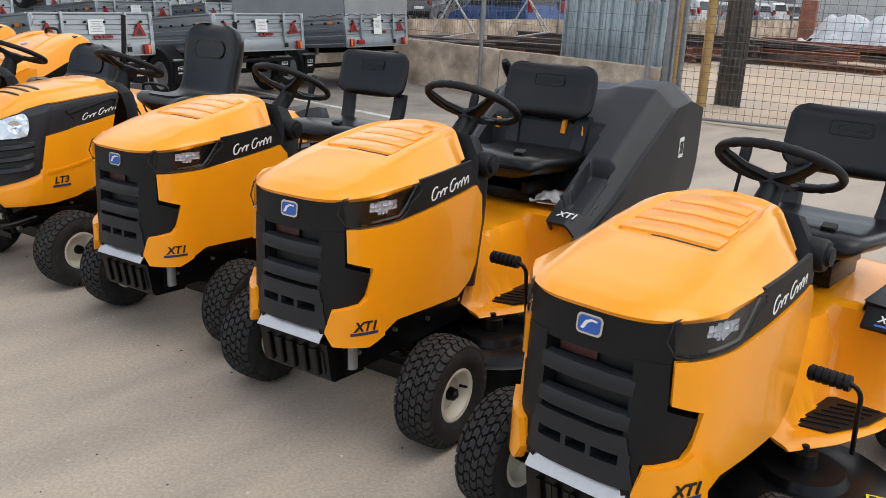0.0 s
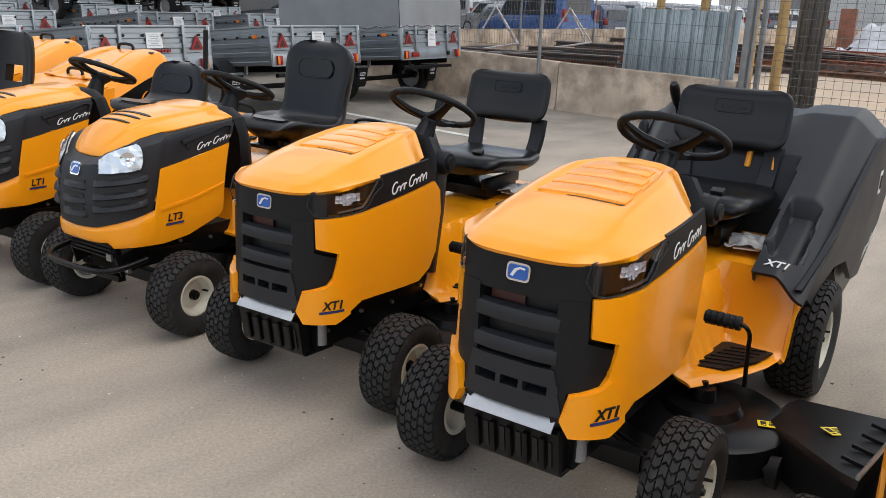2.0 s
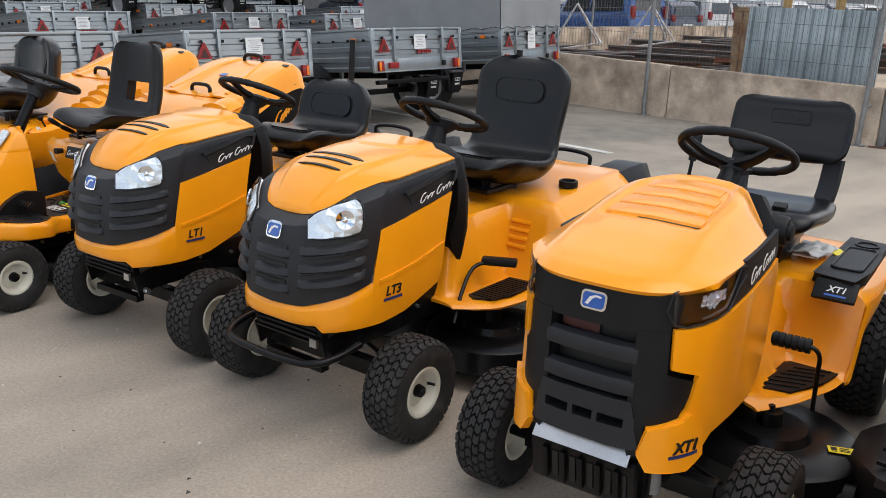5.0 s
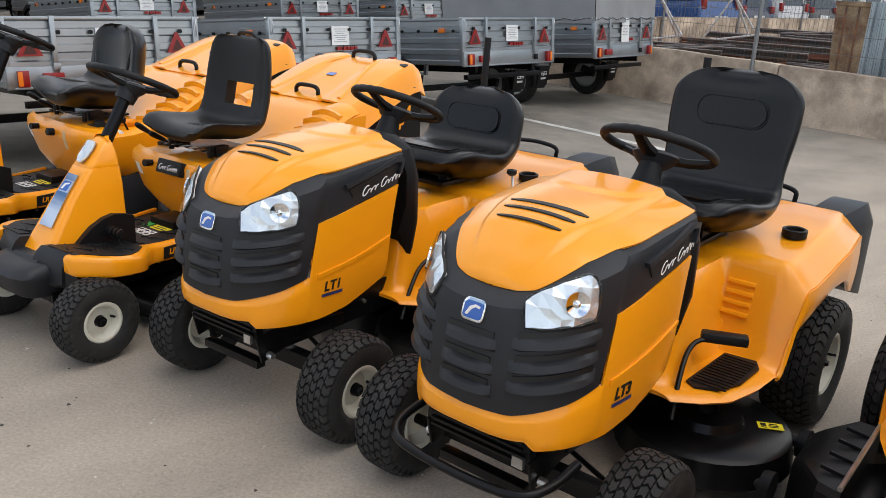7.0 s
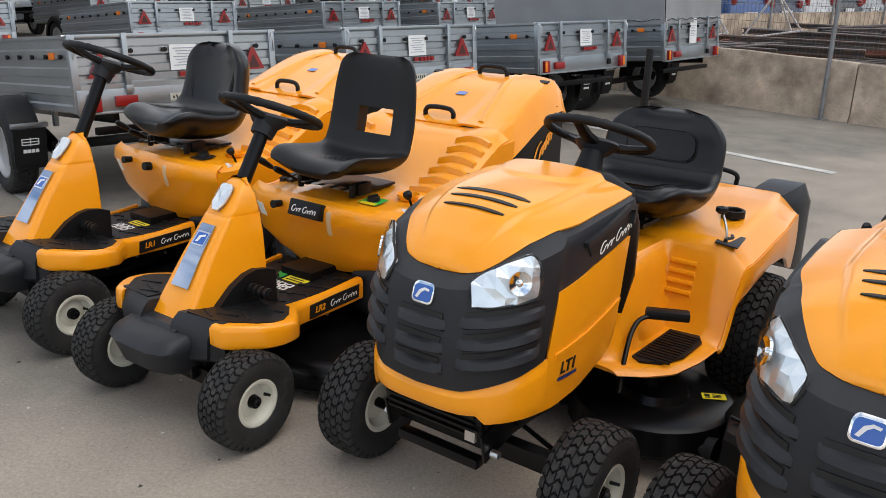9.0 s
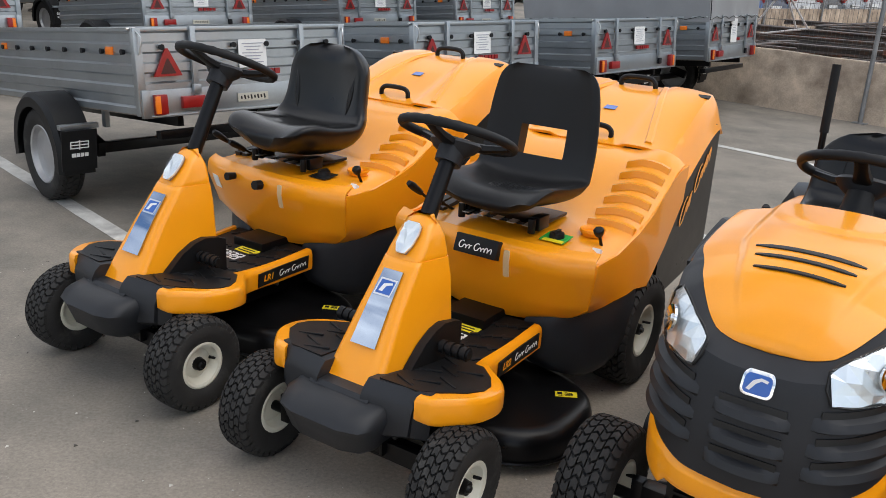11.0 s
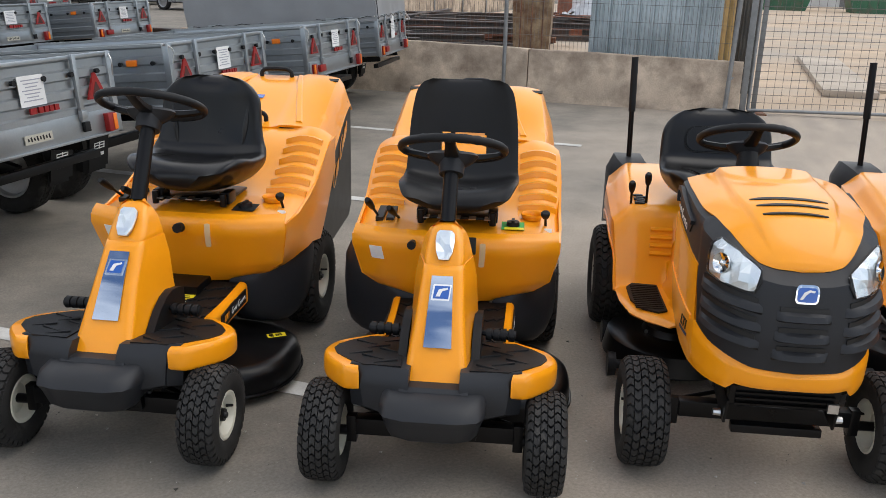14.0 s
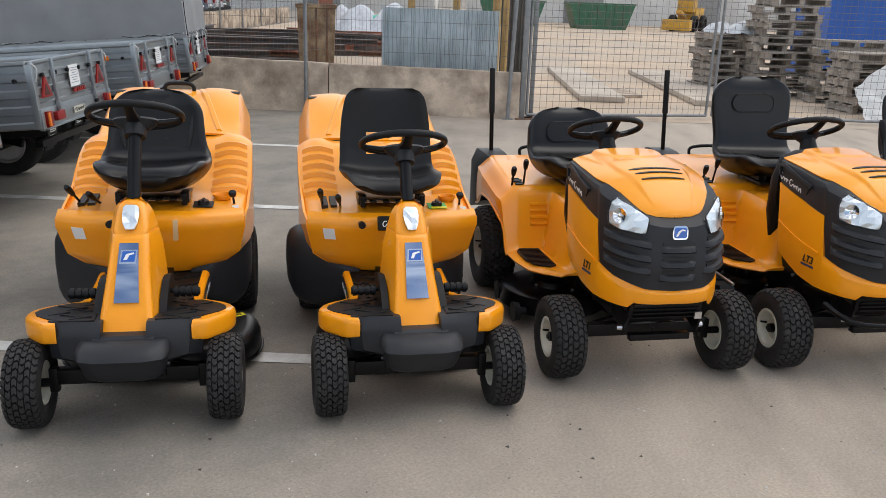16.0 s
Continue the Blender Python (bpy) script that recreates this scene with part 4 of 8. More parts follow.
    for y, hw, z0, z1 in ((0.370, 0.235, 0.46, 0.965), (0.400, 0.252, 0.44, 1.018), (0.47, 0.248, 0.42, 1.000), (0.54, 0.215, 0.40, 0.93), (0.60, 0.15, 0.38, 0.84)):
        rings.append([Vector((hw * a, y + 0.10 * b, z0 + (z1 - z0) * b)) for a, b in ((-1, 0), (-1, 0.5), (-0.95, 0.85), (-0.72, 1), (0, 1.02), (0.72, 1), (0.95, 0.85), (1, 0.5), (1, 0))])
    skin(bm, rings)
    part("dash", bm, BLACK_PLASTIC, T, "black dash cowl", bevel=0.006)
    for s in (-1, 1):
        bm = bmesh.new()
        lathe(bm, [(s * 0.20, 0.050), (s * 0.262, 0.050), (s * 0.272, 0.044), (s * 0.274, 0.030), (s * 0.286, 0.028), (s * 0.288, 0.001)], "x", (0, 0.535, 0.905), 20)
        part("dash_knob", bm, BLACK_PLASTIC, T, "round black cap on the dash")
    bm = bmesh.new()
    rod(bm, (0, 0.60, 0.88), (0, 0.775, 1.035), 0.052, 0.036, 16)
    part("steering_column", bm, BLACK_PLASTIC, T)
    steering_wheel(T, (0, 0.80, 1.095), -28, 0.198, (90, 215, 325), 0.05, 0.055)
    # rear body
    def body(u, v):
        s = u * 2 - 1
        y = 0.50 + 1.24 * v
        hw = float(np.interp(y, [0.50, 0.60, 0.66, 0.85, 1.0, 1.15, 1.74], [0.27, 0.33, 0.365, 0.435, 0.462, 0.482, 0.482]))
        x = s * hw
        rear = smoothstep(0.965, 1.045, y)
        tun = smoothstep(0.24, 0.16, abs(x)) * smoothstep(0.48, 0.60, y)
        z = 0.300 + 0.315 * max(rear, tun * 0.9) + 0.020 * rear * smoothstep(1.1, 1.5, y)
        z -= 0.022 * abs(s) ** 14 * (1 + rear) + 0.10 * smoothstep(1.60, 1.74, y)
        return Vector((x, y, z))
    bm = bmesh.new()
    slab(bm, body, 44, 44, 0.012)
    b = part("rear_body", bm, ORANGE, T, "glossy orange fender and footboard body")
    for s in (-1, 1):
        fender_side(b, s, body, 0.50, 1.24, 0.955, 1.13 if hopper else 1.74, [(0.93, 0.27), (0.965, 0.36), (1.03, 0.44), (1.14, 0.51), (1.30, 0.565), (1.44, 0.585), (1.56, 0.56), (1.66, 0.50), (1.74, 0.46)])
        bm = bmesh.new()
        top = plane_surf("top", 0.301)
        mat_poly = [(s * 0.215, 0.64), (s * 0.33, 0.67), (s * 0.405, 0.82), (s * 0.430, 0.94), (s * 0.26, 0.945), (s * 0.22, 0.90)]
        onto(bm, top, mat_poly if s > 0 else list(reversed(mat_poly)), 0.006, 0.008, 0.2, 0.2)
        fm = part("foot_mat", bm, BLACK_PLASTIC, b, "black grooved foot mat")
        for k in range(6):
            bm = bmesh.new()
            box(bm, (s * (0.285 + 0.012 * k), 0.70 + k * 0.042, 0.309), (0.13, 0.010, 0.005), (0, 0, s * 18))
            part("mat_rib", bm, BLACK_PLASTIC, fm)
        if hopper:
            continue
        # cup holder panel
        bm = bmesh.new()
        top = plane_surf("top", 0.628)
        tray = [(s * 0.275, 1.03), (s * 0.42, 1.00), (s * 0.445, 1.10), (s * 0.440, 1.64), (s * 0.285, 1.66)]
        onto(bm, top, tray if s > 0 else list(reversed(tray)), 0.018, 0.03, 0.2, 0.2)
        box(bm, (s * 0.365, 0.985, 0.602), (0.15, 0.018, 0.085), (-48, 0, 0))
        cp = part("fender_tray", bm, BLACK_PLASTIC, b, "black plastic tray with cup holder", bevel=0.005)
        bm = bmesh.new()
        lathe(bm, [(0.645, 0.048), (0.651, 0.048), (0.651, 0.038), (0.60, 0.034), (0.60, 0.001)], "z", (s * 0.365, 1.56, 0), 20)
        part("cup_holder", bm, BLACK_PLASTIC, cp)
        # flat black plate paints the shade of a sunken tray well
        bm = bmesh.new()
        onto(bm, plane_surf("top", 0.6465), rounded(s * 0.365 - 0.05, 1.14, s * 0.365 + 0.05, 1.47, 0.02), 0.002, 0.002, 0.3, 0.3)
        part("tray_well", bm, PRINT_SHADE_BLACK, cp)
        bm = bmesh.new()
        tube(bm, [Vector((u_, v_, 0.650)) for u_, v_ in rounded(s * 0.365 - 0.055, 1.135, s * 0.365 + 0.055, 1.475, 0.022)], 0.005, 6, closed=True, steps=1)
        part("tray_rim", bm, GREY_PLASTIC, cp)
        bm = bmesh.new()
        text_mesh(bm, "XT1", 0.036, pose(s * 0.37, 0.978, 0.609, 42, 0, 0), 0.001)
        part("lettering", bm, WHITE, cp, "white model lettering")
        bm = bmesh.new()
        box(bm, (s * 0.37, 0.959, 0.5915), (0.075, 0.003, 0.008), (-48, 0, 0))
        part("series_bar", bm, BLUE, cp)
    mower_deck(T, 0.28, 0.88, 0.56, cx0=0.03)
    warning_label(T, pose(0.535, 0.565, 0.196, 0, 0, 20), 0.085, 0.045)
    pedal(T, 0.415, 0.60, 0.28, 0.515)
    # seat
    Y = 0.080
    bm = bmesh.new()
    box(bm, (0, 1.18 + Y, 0.655), (0.26, 0.30, 0.05))
    for s in (-1, 1):
        box(bm, (s * 0.12, 1.18 + Y, 0.70), (0.03, 0.34, 0.05))
        rod(bm, (s * 0.09, 1.08 + Y, 0.64), (s * 0.09, 1.30 + Y, 0.71), 0.012)
    part("seat_bracket", bm, BLACK_METAL, T, "black seat bracket", bevel=0.003)
    bm = bmesh.new()
    sf, n_ = seat_shell(bm, [(0.88 + Y, 0.775), (0.935 + Y, 0.81), (1.08 + Y, 0.80), (1.26 + Y, 0.78), (1.42 + Y, 0.79)], [0.225, 0.25, 0.258, 0.255, 0.235], 0.105, 0.022)
    st = part("seat", bm, VINYL, T, "black vinyl seat cushion")
    bm = bmesh.new()
    tube(bm, [sf(a_, b_, -0.018) for a_, b_ in rounded(-0.225, 0.015, 0.225, n_ - 0.02, 0.07, 6)], 0.006, 6, closed=True, steps=1)
    part("piping", bm, VINYL, st)
    bm = bmesh.new()
    box(bm, (0.12, 0.945 + Y, 0.872), (0.05, 0.035, 0.02), (20, 0, 0))
    part("belt_buckle", bm, PRINT_SHADE_BLACK, st, bevel=0.004)
    bm = bmesh.new()
    sf, n_ = seat_shell(bm, [(1.405 + Y, 0.970), (1.435 + Y, 1.04), (1.462 + Y, 1.13), (1.478 + Y, 1.225)], [0.230, 0.245, 0.246, 0.238], 0.075, 0.03, round_ends=0.05)
    bk = part("backrest", bm, VINYL, T, "black vinyl backrest")
    seat_pad(bk, sf, 0.075, n_ * 0.60, n_ * 0.78, 0.012, 0.004, "embossed_plate")
    bm = bmesh.new()
    script_bars(bm, sf, -0.055, (n_ * 0.64, n_ * 0.64), 0.06, 0.026, 0.0062)
    part("embossed_script", bm, VINYL, bk)
    for s in (-1, 1):
        bm = bmesh.new()
        pts = [(s * 0.16, 1.31 + Y, 0.765), (s * 0.175, 1.39 + Y, 0.80), (s * 0.185, 1.43 + Y, 0.88), (s * 0.19, 1.45 + Y, 0.99)]
        line = smooth_line(pts, 5)
        skin(bm, [[p + Vector((-0.042, 0, 0)), p + Vector((-0.034, -0.026, 0.006)), p + Vector((0.034, -0.026, 0.006)), p + Vector((0.042, 0, 0)), p + Vector((0.03, 0.022, -0.006)), p + Vector((-0.03, 0.022, -0.006))] for p in line])
        part("backrest_support", bm, GREY_PLASTIC, bk, bevel=0.004)
    # side lever by the seat
    lever(T, (-0.34, 1.22, 0.62), (-0.34, 1.34, 0.98), 0.13, 0.008, 0.021)
    if hopper:
        rear_hopper(T)
        lever(T, (-0.30, 1.74, 0.98), (-0.30, 1.62, 1.15), 0.12, 0.010, 0.022)
    ch = discharge_chute(T, -0.86 if sticker else -0.64, 0.74 if sticker else 0.66)
    if sticker:
        warning_label(ch, pose(-0.62, 0.78, 0.2425, 0, 9, 62), 0.09, 0.06)
    return T


def rear_hopper(T):
    """Large black grass collector that rises behind the seat, with trays on its shoulders; its bulk sits towards the left side."""
    def top(u, v):
        s = u * 2 - 1
        y = 1.06 + 1.32 * v
        hw = float(np.interp(y, [1.06, 1.25, 1.6, 2.0, 2.38], [0.50, 0.52, 0.545, 0.57, 0.57]))
        x = s * hw if s > 0 else s * hw * 0.80
        slope = float(np.interp(y, [1.06, 1.16, 1.5, 1.95, 2.2, 2.38], [0.60, 0.665, 0.85, 1.13, 1.15, 1.10]))
        z = slope - 0.09 * smoothstep(0.76, 1.0, abs(s))
        if abs(x) < 0.30:
            z = min(z, 0.48 + 0.67 * smoothstep(1.50, 1.78, y)) if y < 1.78 else z
            y = max(y, 1.20 + 0.02 * v)
        z -= 0.03 * smoothstep(0.50, 0.30, abs(s)) * smoothstep(1.8, 2.0, y)
        cx = 0.385 if x > 0 else 0.315
        tray = smoothstep(0.062, 0.050, abs(abs(x) - cx - 0.005)) * smoothstep(0.125, 0.113, abs(y - 1.345))
        cup = smoothstep(0.068, 0.056, math.hypot(abs(x) - cx + 0.004, y - 1.205))
        z -= 0.075 * max(tray, cup)
        return Vector((x, y, z))
    before = set(T.children_recursive)
    bm = bmesh.new()
    slab(bm, top, 120, 120, 0.015)
    h = part("collector_cover", bm, GREY_PLASTIC, T, "black moulded grass collector cover", angle=50)
    for s in (-1, 1):
        bm = bmesh.new()
        P = lambda u, v, o=0.0: Vector((s * (float(np.interp(u, [1.06, 1.25, 1.6, 2.0, 2.38], [0.50, 0.52, 0.545, 0.57, 0.57])) * (1.0 if s > 0 else 0.80) - 0.006 - 0.10 * max(0.0, 0.75 - v) + o), u, v))
        onto(bm, P, [(1.07, 0.56), (1.16, 0.51), (1.27, 0.455), (1.38, 0.52), (1.52, 0.565), (1.72, 0.55), (1.95, 0.42), (2.15, 0.40), (2.36, 0.62), (2.375, 1.02), (2.15, 1.07), (1.95, 1.05), (1.60, 0.86), (1.28, 0.665), (1.12, 0.58)], 0.008, 0.02, 0.06, 0.06)
        sd = part("collector_side", bm, GREY_PLASTIC, h, bevel=0.004)
        bm = bmesh.new()
        onto(bm, P, rect(2.02, 0.80, 2.09, 0.90), 0.0105, 0.002, 0.2, 0.2)
        lb = part("white_label", bm, WHITE, sd, "small white printed label")
        bm = bmesh.new()
        for k in range(5):
            onto(bm, P, rect(2.03 + 0.011 * k, 0.82, 2.036 + 0.011 * k, 0.88), 0.0118, 0.001, 0.2, 0.2)
        part("label_bars", bm, PRINT_SHADE_BLACK, lb)
        bm = bmesh.new()
        script_bars(bm, P, 2.08, (0.48, 0.57), 2.32, 0.05, 0.0105)
        part("brand_script", bm, WHITE, sd, "white script bars")
        # tray well and cup holder sunk in the shoulder
        f = lambda u, v, o=0.0: top((u / (0.53 if u > 0 else 0.43) + 1) / 2, (v - 1.06) / 1.32) + Vector((0, -0.45, 0.9)).normalized() * o
        bm = bmesh.new()
        m_ = facing(f, s * (0.40 if s > 0 else 0.33), 1.105, 0.003)
        text_mesh(bm, "XT1", 0.05, m_, 0.001)
        part("lettering", bm, WHITE, h, "white model lettering")
        bm = bmesh.new()
        tube(bm, [(s * 0.20, 1.66, 0.90), (s * 0.19, 1.68, 0.985), (s * 0.15, 1.69, 1.0), (s * 0.10, 1.68, 0.985), (s * 0.09, 1.66, 0.90)], 0.014, 8) if s > 0 else tube(bm, [(-0.25, 1.60, 0.9), (-0.24, 1.60, 0.95)], 0.012, 8)
        part("release_handle", bm, ORANGE, h, "orange release handle")
    bm = bmesh.new()
    skin(bm, [[Vector((a * 0.50, y, z)) for a, z in ((-1, z0), (1, z0), (1, z1), (-1, z1))] for y, z0, z1 in ((1.70, 0.50, 0.82), (1.95, 0.30, 0.98), (2.33, 0.36, 1.02), (2.36, 0.50, 0.96))])
    part("collector_bag", bm, BLACK_METAL, T, "black fabric grass bag", bevel=0.02)
    squeeze = Matrix.Translation((0, 0.035, 0)) @ Matrix.Diagonal((1, 0.882, 1, 1))
    for ob in T.children_recursive:
        if ob not in before:
            ob.data.transform(squeeze)

# ---- lawn tractor with a rounded hood ----
LT_PLAN = [(0, -0.272), (0.09, -0.268), (0.155, -0.250), (0.215, -0.203), (0.262, -0.130), (0.289, -0.03), (0.301, 0.10), (0.304, 0.3), (0.288, 0.52)]


def lt_edge(u):
    """Height of the black band's upper edge round the hood."""
    a = abs(u)
    return float(np.interp(a, [0, 0.08, 0.14, 0.20, 0.29, 0.40, 0.60, 0.85], [0.836, 0.840, 0.852, 0.880, 0.924, 0.948, 0.970, 0.988]))


def lt_lean(u, v):
    t = max(0.0, v - 0.62)
    r = max(0.0, v - lt_edge(u) + 0.05)
    return 1.0 - 0.30 * t * t - 46.0 * r * r * smoothstep(0.05, 0.25, abs(u)) * (1.0 - 0.75 * smoothstep(0.36, 0.50, abs(u))), 0.10 * t + 0.45 * t * t + 16.0 * r * r * smoothstep(0.50, 0.15, abs(u)) - 0.03 * max(0.0, 0.62 - v)


def lt_tractor(m, label, group, model, bumper):
    T = thing("lawn_tractor", m, label, "lawn tractor", group)
    S = wrap(LT_PLAN, lt_lean)
    chassis(T, -0.08, 1.45, 0.16, 0.29, 0.42, 0.43, 0.20, 1.36, 0.38)
    for s in (-1, 1):
        wheel(T, s * 0.43, 0.0, 0.20, 0.165, 0.088, 6, 34)
        wheel(T, s * 0.44, 1.36, 0.255, 0.21, 0.115, 7, 38)
    # lower orange hood band with chin
    us = [i * 0.04 for i in range(-20, 21)]
    bm = bmesh.new()
    lowline = lambda u: float(np.interp(abs(u), [0, 0.19, 0.21, 0.45, 0.58, 0.78, 0.82], [0.452, 0.450, 0.424, 0.424, 0.440, 0.505, 0.56]))
    topline = lambda u: float(np.interp(abs(u), [0, 0.14, 0.30, 0.40, 0.405, 0.80], [0.515, 0.523, 0.56, 0.593, 0.78, 0.86]))
    def shell(u, v):
        uu = -0.80 + 1.6 * u
        z0, z1 = lowline(uu), topline(uu)
        z = z0 + (z1 - z0) * v
        o = 0.010 - 0.012 * smoothstep(0.75, 1.0, v) * (1 if abs(uu) < 0.40 else 0) - 0.01 * (1 - v) ** 6
        return S(uu, z, o)
    slab(bm, shell, 120, 14, 0.010)
    hood = part("hood", bm, ORANGE, T, "glossy orange hood with black trim")
    # top cap
    def cap(u, v):
        """Hood top, stretched between the upper edges of the black trim: u across, v from the tip to the rear."""
        s = u * 2 - 1
        ue = 0.004 + 0.80 * v
        e = S(ue, lt_edge(ue), -0.004)
        crown = float(np.interp(v, [0, 0.1, 0.25, 0.45, 0.7, 1.0], [0.004, 0.012, 0.034, 0.050, 0.048, 0.040]))
        mid = 0.010 * smoothstep(0.66, 0.58, abs(s)) * smoothstep(0.16, 0.40, v)
        mid += 0.007 * smoothstep(0.180, 0.166, math.hypot(s * e.x, e.y - 0.42))
        return Vector((s * e.x, e.y, e.z + mid + crown * (1 - abs(s) ** 2.4)))

    def cap_row(y):
        """The v at which the hood top reaches y."""
        return float(np.interp(y, [cap(0.5, k / 60).y for k in range(61)], [k / 60 for k in range(61)]))
    bm = bmesh.new()
    slab(bm, lambda u, v: cap(u, v ** 1.2), 72, 72, 0.01)
    hc = part("hood_top", bm, ORANGE, hood, "glossy orange hood top")
    bm = bmesh.new()
    for k in range(3):
        y = -0.030 + 0.050 * k
        pts = []
        for q in range(9):
            t = -1 + q / 4
            vv = cap_row(y + 0.002 * (1 - t * t))
            hw_ = cap(1.0, vv).x
            pts.append(cap(0.5 + t * (0.106 + 0.012 * k) / hw_ / 2, vv) + Vector((0, 0, 0.002)))
        w = 0.0135
        skin(bm, [[p + Vector((0, -w * a, -0.004)), p + Vector((0, -w * a, 0)), p + Vector((0, w * a, 0)), p + Vector((0, w * a, -0.004))] for p, a in zip(pts, (0.3, 0.9, 1, 1, 1, 1, 1, 0.9, 0.3))])
    part("vent_slot", bm, PRINT_SHADE_BLACK, hc, "three dark vent slots")
    # black nose and side band
    bm = bmesh.new()
    def nose(u, v):
        uu = -0.80 + 1.6 * u
        a = abs(uu)
        z1 = lt_edge(uu)
        z0 = float(np.interp(a, [0, 0.14, 0.30, 0.40, 0.42, 0.60, 0.80], [0.515, 0.523, 0.56, 0.593, 0.775, 0.825, 0.862]))
        z = z0 + (z1 - z0) * v
        o = 0.004 - 0.016 * smoothstep(0.86, 1.0, v)
        if a < 0.42:
            o += 0.006 * smoothstep(0.0, 0.3, v)
        return S(uu, z, o)
    slab(bm, nose, 110, 16, 0.012)
    n = part("nose", bm, GREY_PLASTIC, T, "charcoal plastic nose and side trim")
    # louvres: three shelves in three bays
    for lo, hi, zs in ((-0.085, 0.085, (0.70, 0.635, 0.575)), (0.125, 0.365, (0.715, 0.655, 0.60)), (-0.365, -0.125, (0.715, 0.655, 0.60))):
        for z in zs:
            bm = bmesh.new()
            rings = []
            for k in range(15):
                t = k / 14
                u = lo + (hi - lo) * t
                w = math.sin(math.pi * min(1, max(0, t * 1.0))) ** 0.4 if 0 < t < 1 else 0.05
                zz = z + (0.03 * (abs(u) - 0.12) / 0.25 if abs(u) > 0.12 else 0)
                rings.append([S(u, zz + 0.024, 0.009), S(u, zz + 0.012, 0.009 + 0.020 * w), S(u, zz - 0.006, 0.009 + 0.026 * w), S(u, zz - 0.014, 0.008), S(u, zz - 0.016, 0.0)])
            skin(bm, rings)
            part("louvre", bm, GREY_PLASTIC, n)
            # black strip on the nose paints the shade between louvres
            bm = bmesh.new()
            skin(bm, [[S(lo + (hi - lo) * (0.06 + 0.88 * k / 10), z + dz + (0.03 * (abs(lo + (hi - lo) * (0.06 + 0.88 * k / 10)) - 0.12) / 0.25 if abs(lo) > 0.09 else 0), o) for dz, o in ((0.019, 0.004), (0.019, 0.0135), (0.036, 0.0135), (0.036, 0.004))] for k in range(11)])
            part("louvre_gap", bm, PRINT_SHADE_BLACK, n)
    for s in (-1, 1):
        f = (lambda p: p) if s > 0 else mirrored
        lamp = f([(0.152, 0.770), (0.140, 0.828), (0.20, 0.860), (0.288, 0.896), (0.314, 0.880), (0.328, 0.835), (0.322, 0.786), (0.24, 0.774)])
        bm = bmesh.new()
        onto(bm, S, lamp, 0.0125, 0.010, 0.03, 0.03)
        lp = part("headlamp", bm, LAMP_CHROME, T, "clear headlamp with bright reflector")
        bm = bmesh.new()
        crystal(bm, S, lamp, 0.0165, 0.0040, 0.036, 0.030, 21 + s)
        part("facets", bm, LAMP_MIRROR, lp, "bright lamp facets", angle=1)
        bm = bmesh.new()
        tube(bm, [S(u_, v_, 0.016) for u_, v_ in lamp], 0.0040, 6, closed=True, steps=2)
        part("lamp_rim", bm, PRINT_SHADE_BLACK, lp)
        bm = bmesh.new()
        for cu, cv, r in ((0.262, 0.834, 0.034),):
            mm = facing(S, s * cu, cv, 0.0185)
            t = bmesh.new()
            lathe(t, [(0.004, r), (0.010, r * 0.98), (0.006, r * 0.6), (0.004, r * 0.3), (0.010, 0.2 * r), (0.012, 0.001)], "z", (0, 0, 0), 20)
            bmesh.ops.transform(t, matrix=mm, verts=t.verts)
            me = bpy.data.meshes.new("t")
            t.to_mesh(me)
            bm.from_mesh(me)
            t.free()
            bpy.data.meshes.remove(me)
        part("reflector", bm, CHROME, lp)
        bm = bmesh.new()
        onto(bm, S, lamp, 0.0260, 0.003, 0.03, 0.03)
        part("lens", bm, LAMP_GLASS, lp, "clear lens")
        # side air scoop, the shade of its opening a flat black patch, and script
        bm = bmesh.new()
        onto(bm, S, f([(0.53, 0.882), (0.745, 0.940), (0.785, 0.934), (0.780, 0.912), (0.555, 0.852)]), 0.008, 0.004, 0.05, 0.05)
        part("air_scoop", bm, PRINT_SHADE_BLACK, n, "flat black patch for the shaded side scoop opening")
        bm = bmesh.new()
        onto(bm, S, f([(0.51, 0.887), (0.745, 0.947), (0.782, 0.942), (0.780, 0.902), (0.795, 0.902), (0.797, 0.955), (0.745, 0.962), (0.50, 0.902)]), 0.020, 0.016, 0.05, 0.05)
        part("scoop_rim", bm, GREY_PLASTIC, n, bevel=0.004)
        bm = bmesh.new()
        onto(bm, S, f([(0.43, 0.585), (0.60, 0.612), (0.79, 0.66), (0.79, 0.672), (0.60, 0.626), (0.43, 0.60)]), 0.0155, 0.006, 0.04, 0.03)
        part("side_crease", bm, ORANGE, hood, bevel=0.003)
        bm = bmesh.new()
        if s > 0:
            script_bars(bm, S, 0.60, (0.845, 0.885), 0.80, 0.034, 0.0085)
        else:
            script_bars(bm, S, -0.80, (0.885, 0.845), -0.60, 0.034, 0.0085)
        part("brand_script", bm, WHITE, n, "white script bars")
        bm = bmesh.new()
        text_mesh(bm, model, 0.05, facing(S, s * 0.500, 0.545, 0.011) @ pose(0, 0, 0, 0, 0, 0), 0.0012)
        part("lettering", bm, PRINT_SHADE_BLACK, hood, "black model lettering")
        bm = bmesh.new()
        onto(bm, S, f(rect(0.452, 0.510, 0.548, 0.521)), 0.0125, 0.001)
        part("series_bar", bm, NAVY, hood, "dark blue strip")
    badge(T, S, 0.0, 0.775, 0.072, 0.052, off=0.012)
    # dash cowl
    bm = bmesh.new()
    rings = []
